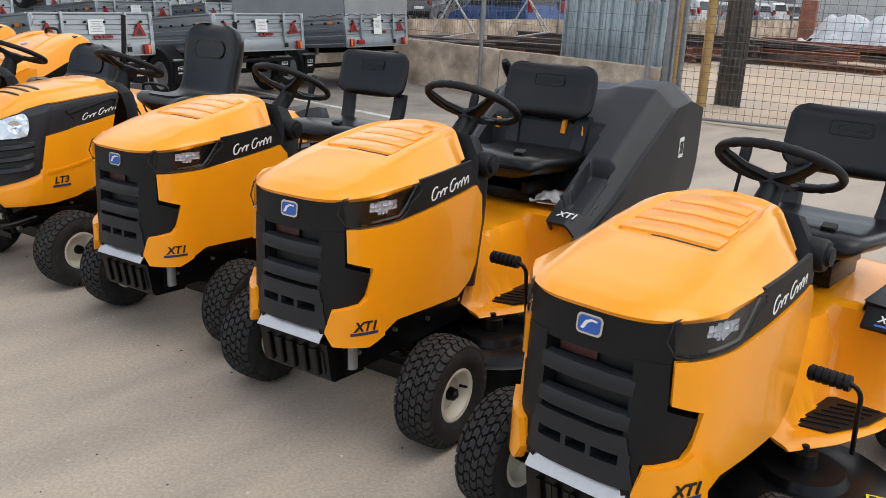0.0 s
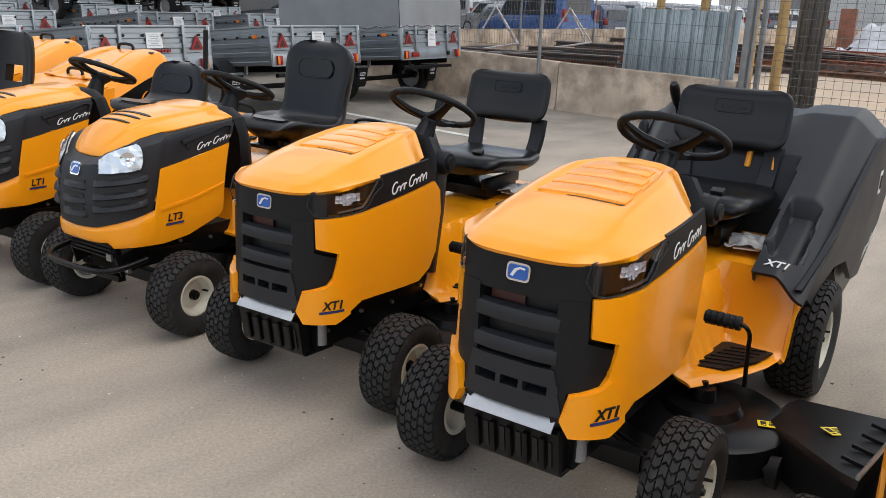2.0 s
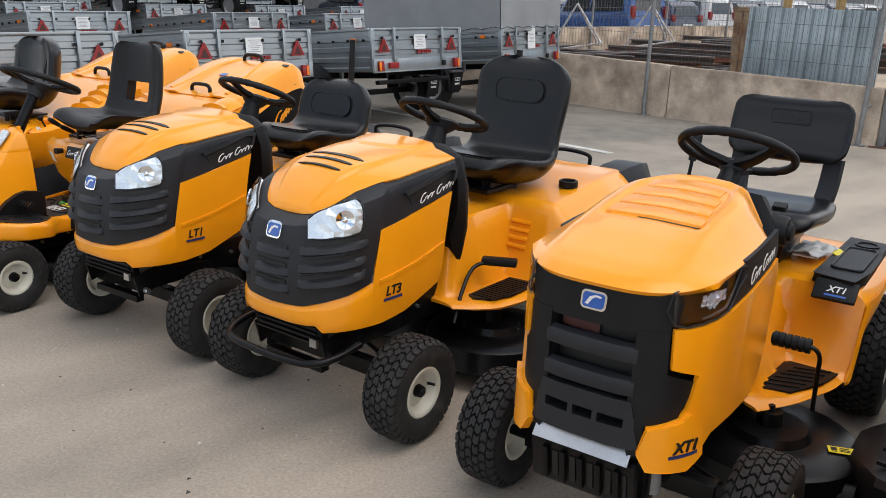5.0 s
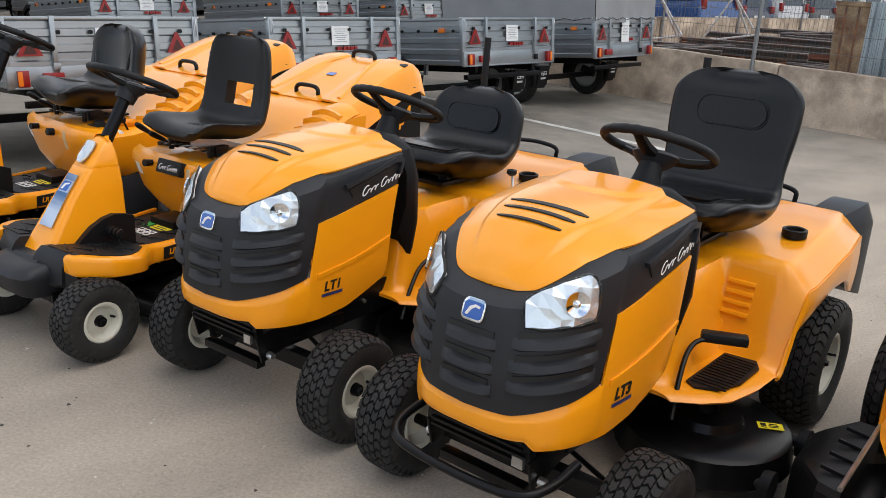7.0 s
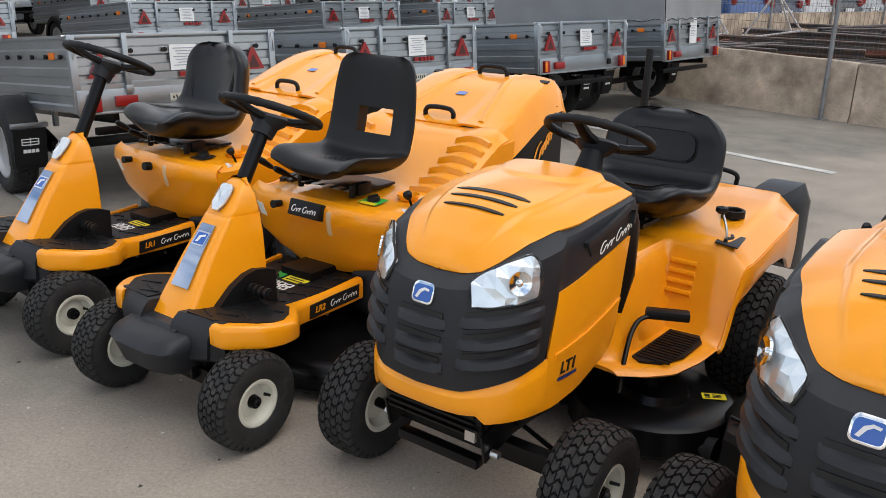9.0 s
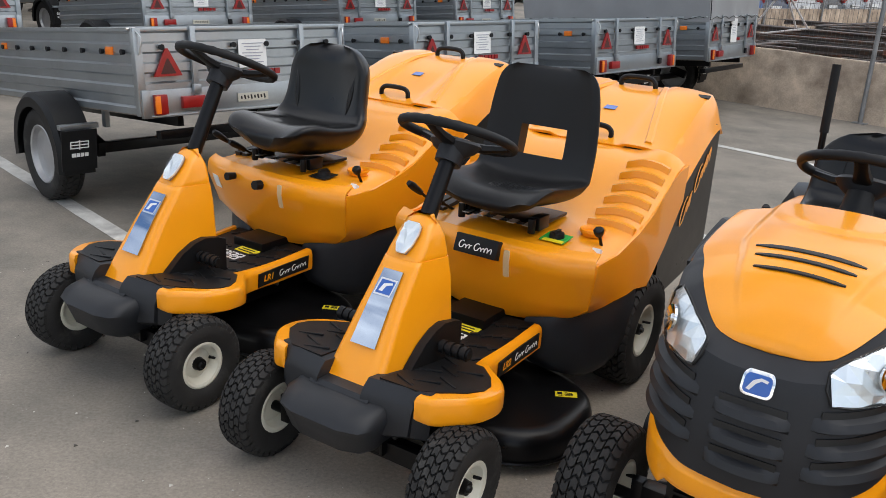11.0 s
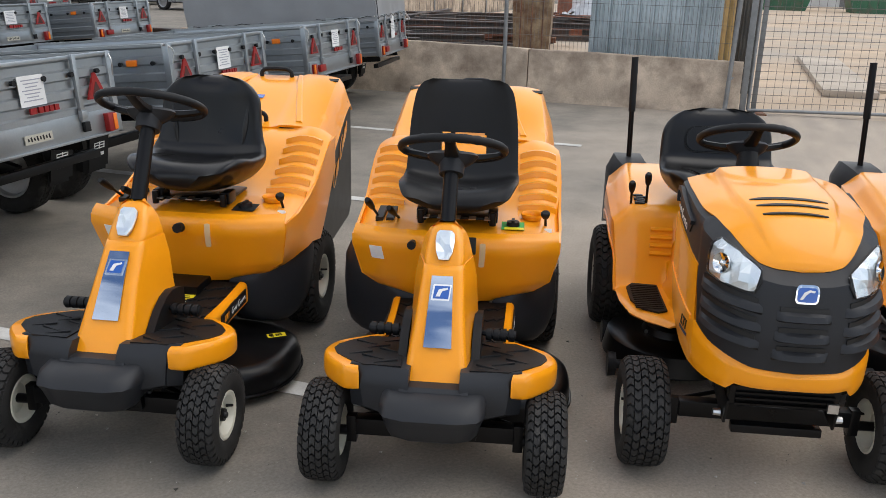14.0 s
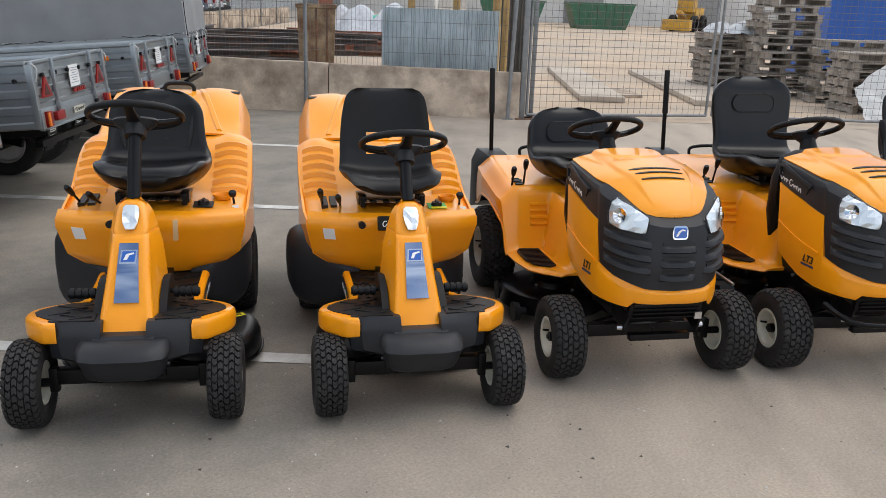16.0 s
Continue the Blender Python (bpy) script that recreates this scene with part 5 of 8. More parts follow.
    for y, hw, z0, z1 in ((0.50, 0.250, 0.62, 0.985), (0.535, 0.262, 0.54, 1.004), (0.57, 0.255, 0.48, 1.004), (0.61, 0.215, 0.42, 0.97), (0.66, 0.15, 0.38, 0.88)):
        rings.append([Vector((hw * a, y + 0.03 * (1 - b), z0 + (z1 - z0) * b)) for a, b in ((-0.8, 0), (-0.98, 0.35), (-1, 0.7), (-0.88, 0.92), (-0.55, 1), (0, 1.01), (0.55, 1), (0.88, 0.92), (1, 0.7), (0.98, 0.35), (0.8, 0))])
    skin(bm, rings)
    part("dash", bm, BLACK_PLASTIC, T, "black dash cowl", bevel=0.005)
    bm = bmesh.new()
    lathe(bm, [(0.0, 0.055), (0.05, 0.045), (0.09, 0.04), (0.10, 0.001)], "z", (0, 0, 0), 18)
    bmesh.ops.transform(bm, matrix=pose(0, 0.66, 0.96, -24, 0, 0), verts=bm.verts)
    part("steering_column", bm, BLACK_PLASTIC, T)
    steering_wheel(T, (0, 0.735, 1.095), -24, 0.190, (30, 150, 270), 0.035, 0.085, 0.7)
    # rear body
    def body(u, v):
        s = u * 2 - 1
        y = 0.46 + 1.30 * v
        hw = float(np.interp(y, [0.46, 0.52, 0.60, 0.75, 0.98, 1.10, 1.5, 1.76], [0.28, 0.36, 0.425, 0.458, 0.470, 0.488, 0.488, 0.455]))
        x = s * hw
        rear = smoothstep(0.90, 1.06, y)
        tun = smoothstep(0.25, 0.17, abs(x)) * smoothstep(0.47, 0.60, y)
        z = 0.362 + 0.343 * max(rear, tun * 0.92) + 0.055 * smoothstep(1.0, 1.6, y)
        z -= 0.06 * smoothstep(0.80, 1.0, abs(s)) * rear + 0.02 * abs(s) ** 14
        return Vector((x, y, z))
    bm = bmesh.new()
    slab(bm, body, 56, 60, 0.014)
    b = part("rear_body", bm, ORANGE, T, "glossy orange fender and footboard body")
    for s in (-1, 1):
        fender_side(b, s, body, 0.46, 1.30, 0.90, 1.76, [(0.88, 0.34), (0.93, 0.43), (1.0, 0.49), (1.11, 0.54), (1.31, 0.572), (1.48, 0.565), (1.60, 0.52), (1.66, 0.47), (1.76, 0.44)])
        bm = bmesh.new()
        top = plane_surf("top", 0.364)
        mp = [(s * 0.270, 0.59), (s * 0.31, 0.565), (s * 0.375, 0.60), (s * 0.415, 0.70), (s * 0.418, 0.86), (s * 0.388, 0.915), (s * 0.276, 0.905)]
        onto(bm, top, mp if s > 0 else list(reversed(mp)), 0.006, 0.008, 0.2, 0.2)
        part("foot_mat", bm, BLACK_PLASTIC, b, "black ribbed foot mat")
        for k in range(13):
            bm = bmesh.new()
            box(bm, (s * 0.342, 0.605 + k * 0.023, 0.3715), (0.120, 0.009, 0.005))
            part("mat_rib", bm, BLACK_PLASTIC, b)
    for k in range(4):
        for s in (-1, 1):
            bm = bmesh.new()
            zr = 0.50 + k * 0.036
            yr = float(np.interp(zr, [body(0.5 + s * 0.28, q / 80).z for q in range(24, 42)], [body(0.5 + s * 0.28, q / 80).y for q in range(24, 42)]))
            tube(bm, [(s * 0.215, yr, zr), (s * 0.25, yr, zr), (s * 0.315, yr, zr)], 0.012, 8)
            part("louvre_rib", bm, ORANGE, b)
    bm = bmesh.new()
    lathe(bm, [(0.715, 0.046), (0.742, 0.046), (0.745, 0.040), (0.742, 0.034), (0.70, 0.032), (0.70, 0.001)], "z", (0.325, 1.31, 0.022), 22)
    part("fuel_cap" if bumper else "cup_holder", bm, BLACK_PLASTIC, T, "black round cup holder")
    # rear collector connection, charcoal
    bm = bmesh.new()
    rings = []
    for y, hw, z0, z1 in ((1.73, 0.42, 0.46, 0.750), (1.79, 0.45, 0.42, 0.772), (1.92, 0.46, 0.38, 0.778), (2.03, 0.44, 0.36, 0.760), (2.07, 0.41, 0.38, 0.70)):
        rings.append([Vector((hw * a, y, z0 + (z1 - z0) * b)) for a, b in ((-1, 0), (-1, 0.8), (-0.92, 1), (-0.60, 1.0), (-0.52, 0.86), (0.52, 0.86), (0.60, 1), (0.92, 1), (1, 0.8), (1, 0))])
    skin(bm, rings)
    part("rear_cover", bm, GREY_PLASTIC, T, "charcoal plastic rear cover", bevel=0.008)
    bm = bmesh.new()
    tube(bm, [(-0.14, 1.88, 0.735), (-0.13, 1.88, 0.785), (0, 1.88, 0.80), (0.13, 1.88, 0.785), (0.14, 1.88, 0.735)], 0.011, 8)
    part("rear_handle", bm, BLACK_PLASTIC, T)
    bm = bmesh.new()
    rod(bm, (-0.345, 1.86, 0.76), (-0.35, 1.88, 1.05), 0.014)
    tk = part("collector_lever", bm, BLACK_METAL, T, "tall black dump lever")
    bm = bmesh.new()
    rod(bm, (-0.349, 1.877, 1.02), (-0.354, 1.90, 1.31), 0.019, 0.018, 12)
    part("lever_sleeve", bm, BLACK_PLASTIC, tk)
    mower_deck(T, 0.44, 1.06, 0.53, rollers=True, cx0=0.05)
    if bumper:
        discharge_chute(T, -0.62, 0.70)
    warning_label(T, pose(0.50, 0.82, 0.1945, 0, 0, 30), 0.085, 0.045)
    bm = bmesh.new()
    tube(bm, [(0.29, 0.46, 0.28), (0.265, 0.54, 0.38), (0.25, 0.62, 0.455), (0.265, 0.68, 0.485), (0.33, 0.74, 0.488)], 0.009, 8)
    a = part("pedal_arm", bm, BLACK_METAL, T, "bent black pedal rod")
    bm = bmesh.new()
    box(bm, (0.325, 0.735, 0.494), (0.155, 0.052, 0.034), (0, 0, 26))
    part("pedal_pad", bm, BLACK_PLASTIC, a, "black rubber pedal", bevel=0.010)
    for x, z in ((-0.40, 0.70), (-0.33, 0.74)):
        lever(T, (x, 1.12, 0.66), (x - 0.01, 1.05, z + 0.085), 0.06, 0.006, 0.015)
    bm = bmesh.new()
    for k in range(5):
        box(bm, (-0.365 + 0.012 * (k % 2), 1.08 + 0.024 * k, 0.712 + 0.003 * k), (0.045, 0.020, 0.008))
    part("shift_gate", bm, PRINT_SHADE_BLACK, b, "black notched lever slot")
    if not bumper:
        bm = bmesh.new()
        box(bm, (0.395, 1.10, 0.7005), (0.085, 0.13, 0.006), (3, 6, 6))
        sg = part("shift_plate", bm, GREY_PLASTIC, b, "grey shift gate plate", bevel=0.002)
        bm = bmesh.new()
        tube(bm, [(0.385, 1.14, 0.706), (0.395, 1.12, 0.707), (0.395, 1.10, 0.706), (0.385, 1.08, 0.706), (0.39, 1.06, 0.706)], 0.008, 6)
        part("gate_slot", bm, PRINT_SHADE_BLACK, sg)
        bm = bmesh.new()
        tube(bm, [(0.385, 1.09, 0.69), (0.375, 1.10, 0.74), (0.345, 1.14, 0.775), (0.335, 1.15, 0.785)], 0.005, 8)
        gl = part("shift_lever", bm, STEEL, T, "bent steel shift lever")
        bm = bmesh.new()
        lathe(bm, [(-0.012, 0.001), (-0.010, 0.014), (0.0, 0.024), (0.014, 0.022), (0.020, 0.001)], "z", (0.33, 1.155, 0.792), 16)
        part("lever_knob", bm, BLACK_PLASTIC, gl, "round black lever knob")
    # under the nose
    bm = bmesh.new()
    box(bm, (0, -0.19, 0.395), (0.36, 0.03, 0.075), (10, 0, 0))
    fg = part("front_guard", bm, BLACK_METAL, T, "black front cross member", bevel=0.003)
    bm = bmesh.new()
    box(bm, (0, -0.16, 0.25), (0.30, 0.04, 0.03))
    part("cross_bar", bm, BLACK_METAL, T, bevel=0.003)
    for s in (-1, 1):
        bm = bmesh.new()
        box(bm, (s * 0.18, -0.10, 0.345), (0.010, 0.20, 0.10), (14, 0, 0))
        part("guard_bracket", bm, BLACK_METAL, fg, bevel=0.003)
        bm = bmesh.new()
        box(bm, (s * 0.185, 0.10, 0.34), (0.02, 0.25, 0.05), (-6, 0, 0))
        part("side_rail", bm, BLACK_METAL, T, bevel=0.003)
    for k in range(4):
        bm = bmesh.new()
        box(bm, (0, -0.210, 0.365 + k * 0.02), (0.32, 0.012, 0.008), (10, 0, 0))
        part("guard_rib", bm, BLACK_METAL, fg)
    bm = bmesh.new()
    box(bm, (0.155, -0.222, 0.372), (0.035, 0.012, 0.032))
    rod(bm, (0.19, -0.16, 0.30), (0.215, -0.16, 0.30), 0.014, 0.012, 8)
    rod(bm, (-0.19, -0.16, 0.30), (-0.215, -0.16, 0.30), 0.014, 0.012, 8)
    part("bolt", bm, STEEL, T, "zinc bolts")
    if bumper:
        bm = bmesh.new()
        tube(bm, [(-0.27, -0.10, 0.36), (-0.265, -0.22, 0.345), (-0.22, -0.30, 0.335), (-0.10, -0.325, 0.33), (0.10, -0.325, 0.33), (0.22, -0.30, 0.335), (0.265, -0.22, 0.345), (0.27, -0.10, 0.36)], 0.014, 10)
        part("bumper_bar", bm, BLACK_METAL, T, "black tubular front bumper")
    # seat
    bm = bmesh.new()
    box(bm, (0, 1.05, 0.735), (0.24, 0.26, 0.02))
    for s in (-1, 1):
        box(bm, (s * 0.08, 1.02, 0.755), (0.05, 0.10, 0.05))
    part("seat_bracket", bm, BLACK_METAL, T, "black seat bracket", bevel=0.003)
    for s in (-1, 1):
        bm = bmesh.new()
        pts = [(s * 0.11 + 0.018 * math.cos(k * 0.9), 1.16 + 0.018 * math.sin(k * 0.9), 0.70 + 0.0018 * k) for k in range(44)]
        tube(bm, pts, 0.003, 5, steps=1)
        part("seat_spring", bm, STEEL, T, "steel coil spring")
    bm = bmesh.new()
    if bumper:
        sf, n_ = seat_shell(bm, [(0.92, 0.80), (0.975, 0.83), (1.10, 0.81), (1.24, 0.80), (1.335, 0.845), (1.38, 0.95), (1.415, 1.11), (1.433, 1.23), (1.445, 1.315)], [0.205, 0.245, 0.262, 0.264, 0.256, 0.246, 0.260, 0.258, 0.245], 0.130, 0.050, round_ends=0.10, power=3.6, top_round=0.13)
        st = part("seat", bm, VINYL, T, "black high-back vinyl seat")
        seat_pad(st, sf, 0.175, 0.05, 0.30, 0.08, 0.004)
        seat_pad(st, sf, 0.135, 0.705, 0.81, 0.05, 0.007, "head_pad")
    else:
        sf, n_ = seat_shell(bm, [(0.92, 0.79), (0.975, 0.82), (1.10, 0.80), (1.23, 0.795), (1.325, 0.85), (1.365, 0.95), (1.40, 1.12)], [0.205, 0.245, 0.262, 0.266, 0.264, 0.260, 0.250], 0.135, 0.050, round_ends=0.10, power=3.6, top_round=0.15)
        st = part("seat", bm, VINYL, T, "black low-back vinyl seat")
        seat_pad(st, sf, 0.17, 0.05, 0.30, 0.06, 0.006)
        seat_pad(st, sf, 0.145, 0.50, 0.62, 0.05, 0.008, "back_pad")
    return T


# ---- compact rear-collector rider ----
def lr_rider(m, label, group, variant):
    T = thing("ride_on_mower", m, label, "ride-on mower", group)
    chassis(T, -0.05, 1.20, 0.14, 0.20, 0.28, 0.39, 0.176, 1.31, 0.30)
    for s in (-1, 1):
        wheel(T, s * 0.38, 0.0, 0.178, 0.14, 0.078, 6, 34)
        wheel(T, s * 0.37, 1.31, 0.235, 0.18, 0.10, 7, 36)
    # front bumper block
    bm = bmesh.new()
    rings = []
    for z, hw, y0, y1 in ((0.232, 0.138, -0.140, 0.0), (0.252, 0.150, -0.168, 0.0), (0.312, 0.166, -0.186, 0.0), (0.336, 0.176, -0.198, 0.0), (0.366, 0.172, -0.176, 0.0), (0.384, 0.160, -0.12, 0.0)):
        rings.append([Vector(p + (z,)) for p in ((-hw, y1), (-hw, y0 + 0.06), (-hw * 0.86, y0 + 0.02), (-hw * 0.5, y0), (hw * 0.5, y0), (hw * 0.86, y0 + 0.02), (hw, y0 + 0.06), (hw, y1))])
    skin(bm, rings)
    part("front_bumper", bm, GREY_PLASTIC, T, "charcoal plastic front bumper", bevel=0.012)
    # lower black nose and footplates
    for s in (-1, 1):
        bm = bmesh.new()
        rings = []
        for y, z0, z1 in ((-0.085, 0.275, 0.40), (-0.07, 0.265, 0.425), (-0.045, 0.26, 0.445), (0.22, 0.27, 0.408), (0.25, 0.28, 0.37)):
            xs = (0.085, 0.30 - (0.05 if y < -0.06 else 0.0))
            rings.append([Vector((s * a, y + 0.03 * (a > 0.2), z)) for a, z in ((xs[0], z0), (xs[1] * 0.96, z0 + 0.03), (xs[1], z1 - 0.02), (xs[1] * 0.96, z1), (xs[0], z1))])
        skin(bm, rings)
        part("nose_cheek", bm, GREY_PLASTIC, T, "charcoal plastic nose cheek", bevel=0.010)
        bm = bmesh.new()
        slope = lambda u, v, o=0.0: Vector((u, v, 0.4465 - 0.142 * (v + 0.045) + o))
        o = [(s * 0.115, -0.03), (s * 0.245, -0.025), (s * 0.30, 0.02), (s * 0.355, 0.08), (s * 0.378, 0.14), (s * 0.372, 0.19), (s * 0.335, 0.25), (s * 0.27, 0.315), (s * 0.145, 0.315)]
        onto(bm, slope, o if s > 0 else list(reversed(o)), 0.004, 0.006, 0.3, 0.3)
        nt = part("nose_tread", bm, BLACK_PLASTIC, T, "black tread pad")
        for k in range(7):
            bm = bmesh.new()
            y_ = 0.015 + 0.042 * k
            box(bm, (s * (0.175 + 0.05 * (k % 3)), y_, slope(0, y_).z + 0.005), (0.085, 0.011, 0.007), (-8, 0, s * (24 if k % 2 else -24)))
            part("tread_bar", bm, BLACK_PLASTIC, nt, bevel=0.002)
        # orange fender tip and running board edge
        bm = bmesh.new()
        rings = []
        for y, x0, x1, z0, z1 in rows_smooth(((-0.048, 0.255, 0.285, 0.368, 0.425), (-0.030, 0.26, 0.320, 0.355, 0.440), (0.05, 0.27, 0.385, 0.345, 0.4335), (0.12, 0.27, 0.412, 0.340, 0.4235), (0.19, 0.262, 0.412, 0.335, 0.4135), (0.26, 0.25, 0.378, 0.322, 0.4035), (0.33, 0.232, 0.300, 0.308, 0.3935), (0.40, 0.218, 0.260, 0.296, 0.382), (0.56, 0.220, 0.254, 0.292, 0.380), (0.745, 0.225, 0.258, 0.300, 0.394)), 4):
            rings.append([Vector((s * a, y, z)) for a, z in ((x0, z0), (x1 - 0.010, z0), (x1 - 0.002, z0 + 0.006), (x1, z0 + 0.018), (x1, z1 - 0.022), (x1 - 0.004, z1 - 0.008), (x1 - 0.014, z1), (x0, z1))])
        skin(bm, rings)
        rb = part("running_board", bm, ORANGE, T, "orange running board edge", angle=40)
        P = lambda u, v, o=0.0: Vector((s * (float(np.interp(u, [0.32, 0.40, 0.56, 0.745], [0.315, 0.260, 0.254, 0.258])) + o), u, v))
        bm = bmesh.new()
        onto(bm, P, [(0.43, 0.308), (0.715, 0.318), (0.72, 0.374), (0.435, 0.364)], 0.004, 0.005, 0.05, 0.3)
        pl_ = part("name_plate", bm, PRINT_SHADE_BLACK, rb, "black name plate")
        bm = bmesh.new()
        script_bars(bm, P, 0.548, (0.326, 0.334), 0.702, 0.026, 0.0055)
        part("brand_script", bm, WHITE, pl_, "white script bars")
        bm = bmesh.new()
        mm = facing(P, 0.487, 0.338, 0.0055)
        if s < 0:
            mm = mm @ pose(0, 0, 0, 0, 180, 0)
        text_mesh(bm, variant, 0.036, mm, 0.0008)
        part("lettering", bm, ORANGE, pl_, "orange model lettering")
    def foot_z(y):
        return float(np.interp(y, [0.2, 0.38, 0.56, 0.77], [0.392, 0.372, 0.370, 0.380]))

    def foot(u, v):
        y = 0.19 + 0.58 * v
        x = (u * 2 - 1) * float(np.interp(y, [0.19, 0.25, 0.32, 0.40, 0.77], [0.285, 0.28, 0.245, 0.226, 0.235]))
        return Vector((x, y, foot_z(y)))
    bm = bmesh.new()
    slab(bm, foot, 6, 24, 0.03)
    fp = part("foot_plate", bm, BLACK_PLASTIC, T, "black ribbed foot plate")
    for s in (-1, 1):
        for i in range(2):
            for j in range(5):
                bm = bmesh.new()
                x_, y_ = s * (0.105 + 0.075 * i), 0.26 + 0.105 * j + 0.03 * i
                for e in (-1, 1):
                    box(bm, (x_ + e * 0.020, y_ + e * 0.008, foot_z(y_) + 0.001), (0.042, 0.016, 0.008), (2.0, 0, 38 * s))
                box(bm, (x_, y_, foot_z(y_) + 0.001), (0.014, 0.04, 0.008), (2.0, 0, 38 * s))
                part("tread_bar", bm, BLACK_PLASTIC, fp, bevel=0.002)
    bm = bmesh.new()
    box(bm, (0.025, 0.60, foot_z(0.60) + 0.002), (0.115, 0.075, 0.002), (4, 0, 0))
    lb = part("warning_label", bm, YELLOW, fp, "yellow warning sticker")
    bm = bmesh.new()
    for k in range(4):
        box(bm, (0.025 + 0.0 * k, 0.575 + 0.018 * k, foot_z(0.575 + 0.018 * k) + 0.0035), (0.09 - 0.012 * (k % 2), 0.006, 0.0012), (4, 0, 0))
    part("label_print", bm, PRINT_SHADE_BLACK, lb)
    for i in range(3):
        for j in range(2):
            bm = bmesh.new()
            y_ = 0.485 + 0.036 * j
            box(bm, (-0.03 + 0.042 * i, y_, foot_z(y_) + 0.002), (0.034, 0.028, 0.002), (4, 0, 0))
            icon = part("label_icon", bm, WHITE, fp)
            bm = bmesh.new()
            box(bm, (-0.03 + 0.042 * i, y_, foot_z(y_) + 0.0034), (0.018, 0.014, 0.0012), (4, 0, 30))
            part("label_print", bm, PRINT_SHADE_BLACK, icon)
    if variant == "LR2":
        bm = bmesh.new()
        box(bm, (-0.075, 0.595, foot_z(0.595) + 0.002), (0.05, 0.05, 0.002), (4, 0, 0))
        part("label_field", bm, GREEN, fp, "green sticker")
    # steering console
    def console(t):
        """Cross-section at t from the low tip to the top."""
        return [float(np.interp(t, [0, 0.12, 0.55, 0.85, 1.0], c)) for c in ([-0.055, -0.05, 0.10, 0.225, 0.285], [0.29, 0.37, 0.595, 0.755, 0.825], [0.105, 0.108, 0.078, 0.066, 0.050])]
    def console_ring(z, inset=0.0):
        y0 = float(np.interp(z, [0.29, 0.37, 0.595, 0.755, 0.825, 0.845, 0.858], [-0.052, -0.047, 0.103, 0.228, 0.285, 0.308, 0.325])) + inset
        hf = float(np.interp(z, [0.29, 0.37, 0.595, 0.755, 0.80, 0.835, 0.858], [0.112, 0.112, 0.084, 0.072, 0.066, 0.054, 0.030])) - inset
        hb = float(np.interp(z, [0.29, 0.45, 0.66, 0.755, 0.80, 0.835, 0.858], [0.135, 0.128, 0.112, 0.092, 0.080, 0.062, 0.030])) - inset
        y1 = float(np.interp(z, [0.29, 0.80, 0.858], [0.350, 0.350, 0.338])) - inset
        r = min(0.028, hf * 0.6)
        ring = []
        for a0, cx, cy, rr in ((180, -hf + r, y0 + r, r), (270, hf - r, y0 + r, r), (0, hb - 0.02, y1 - 0.02, 0.02), (90, -hb + 0.02, y1 - 0.02, 0.02)):
            for k in range(6):
                a = radians(a0 + 18 * k)
                ring.append(Vector((cx + rr * math.cos(a), cy + rr * math.sin(a), z)))
        return ring
    bm = bmesh.new()
    skin(bm, [console_ring(0.388 + 0.342 * k / 22) for k in range(23)])
    con = part("steering_console", bm, ORANGE, T, "orange steering console", angle=60)
    bm = bmesh.new()
    skin(bm, [[Vector((x, y, z)) for y, z in ((-0.02, 0.26), (-0.095, 0.27), (-0.088, 0.385), (-0.075, 0.397), (-0.02, 0.397))] for x in (-0.115, -0.108, 0.108, 0.115)])
    part("nose_centre", bm, GREY_PLASTIC, T, "charcoal plastic nose centre", bevel=0.006)
    bm = bmesh.new()
    skin(bm, [console_ring(0.728, 0.004)] + [console_ring(0.734 + 0.124 * k / 12, 0.0012) for k in range(13)])
    part("lamp_pod", bm, ORANGE, con, "orange lamp pod", angle=60)
    # mirror plate with badge on the console's face
    def C(u, v, o=0.0):
        y, z, hw = console(v)
        y2, z2, _ = console(min(1, v + 0.02))
        y1, z1, _ = console(max(0, v - 0.02))
        d = Vector((0, y2 - y1, z2 - z1)).normalized()
        n_ = Vector((0, -d.z, d.y))
        return Vector((u, y, z + 0.008)) + n_ * o
    bm = bmesh.new()
    onto(bm, C, [(-0.048, 0.345), (0.048, 0.345), (0.037, 0.735), (-0.037, 0.735)], 0.003, 0.006, 0.06, 0.08)
    mp = part("mirror_plate", bm, MIRROR_SKY_TINT, con, "mirror plate tinted with the blue of the reflected sky")
    bm = bmesh.new()
    onto(bm, C, [(-0.034, 0.602), (0.030, 0.602), (0.036, 0.688), (-0.028, 0.688)], 0.007, 0.004, 0.06, 0.08)
    bf = part("badge", bm, CHROME, con, "blue badge in a chrome frame")
    bm = bmesh.new()
    onto(bm, C, [(-0.028, 0.611), (0.026, 0.611), (0.030, 0.679), (-0.022, 0.679)], 0.008, 0.002, 0.06, 0.08)
    part("badge_field", bm, BLUE, bf)
    bm = bmesh.new()
    onto(bm, C, [(-0.018, 0.622), (-0.004, 0.622), (0.004, 0.651), (0.024, 0.661), (0.022, 0.671), (-0.008, 0.660)], 0.009, 0.002, 0.06, 0.08)
    part("badge_mark", bm, WHITE, bf)
    bm = bmesh.new()
    lamp = [(-0.018, 0.822), (0.018, 0.822), (0.029, 0.865), (0.034, 0.935), (0.031, 0.980), (0.020, 0.998), (-0.020, 0.998), (-0.031, 0.980), (-0.034, 0.935), (-0.029, 0.865)]
    onto(bm, C, lamp, 0.003, 0.004, 0.03, 0.06)
    hl = part("headlamp", bm, FENCE_STEEL, con, "clear narrow headlamp")
    bm = bmesh.new()
    crystal(bm, C, lamp, 0.010, 0.004, 0.022, 0.045, 5)
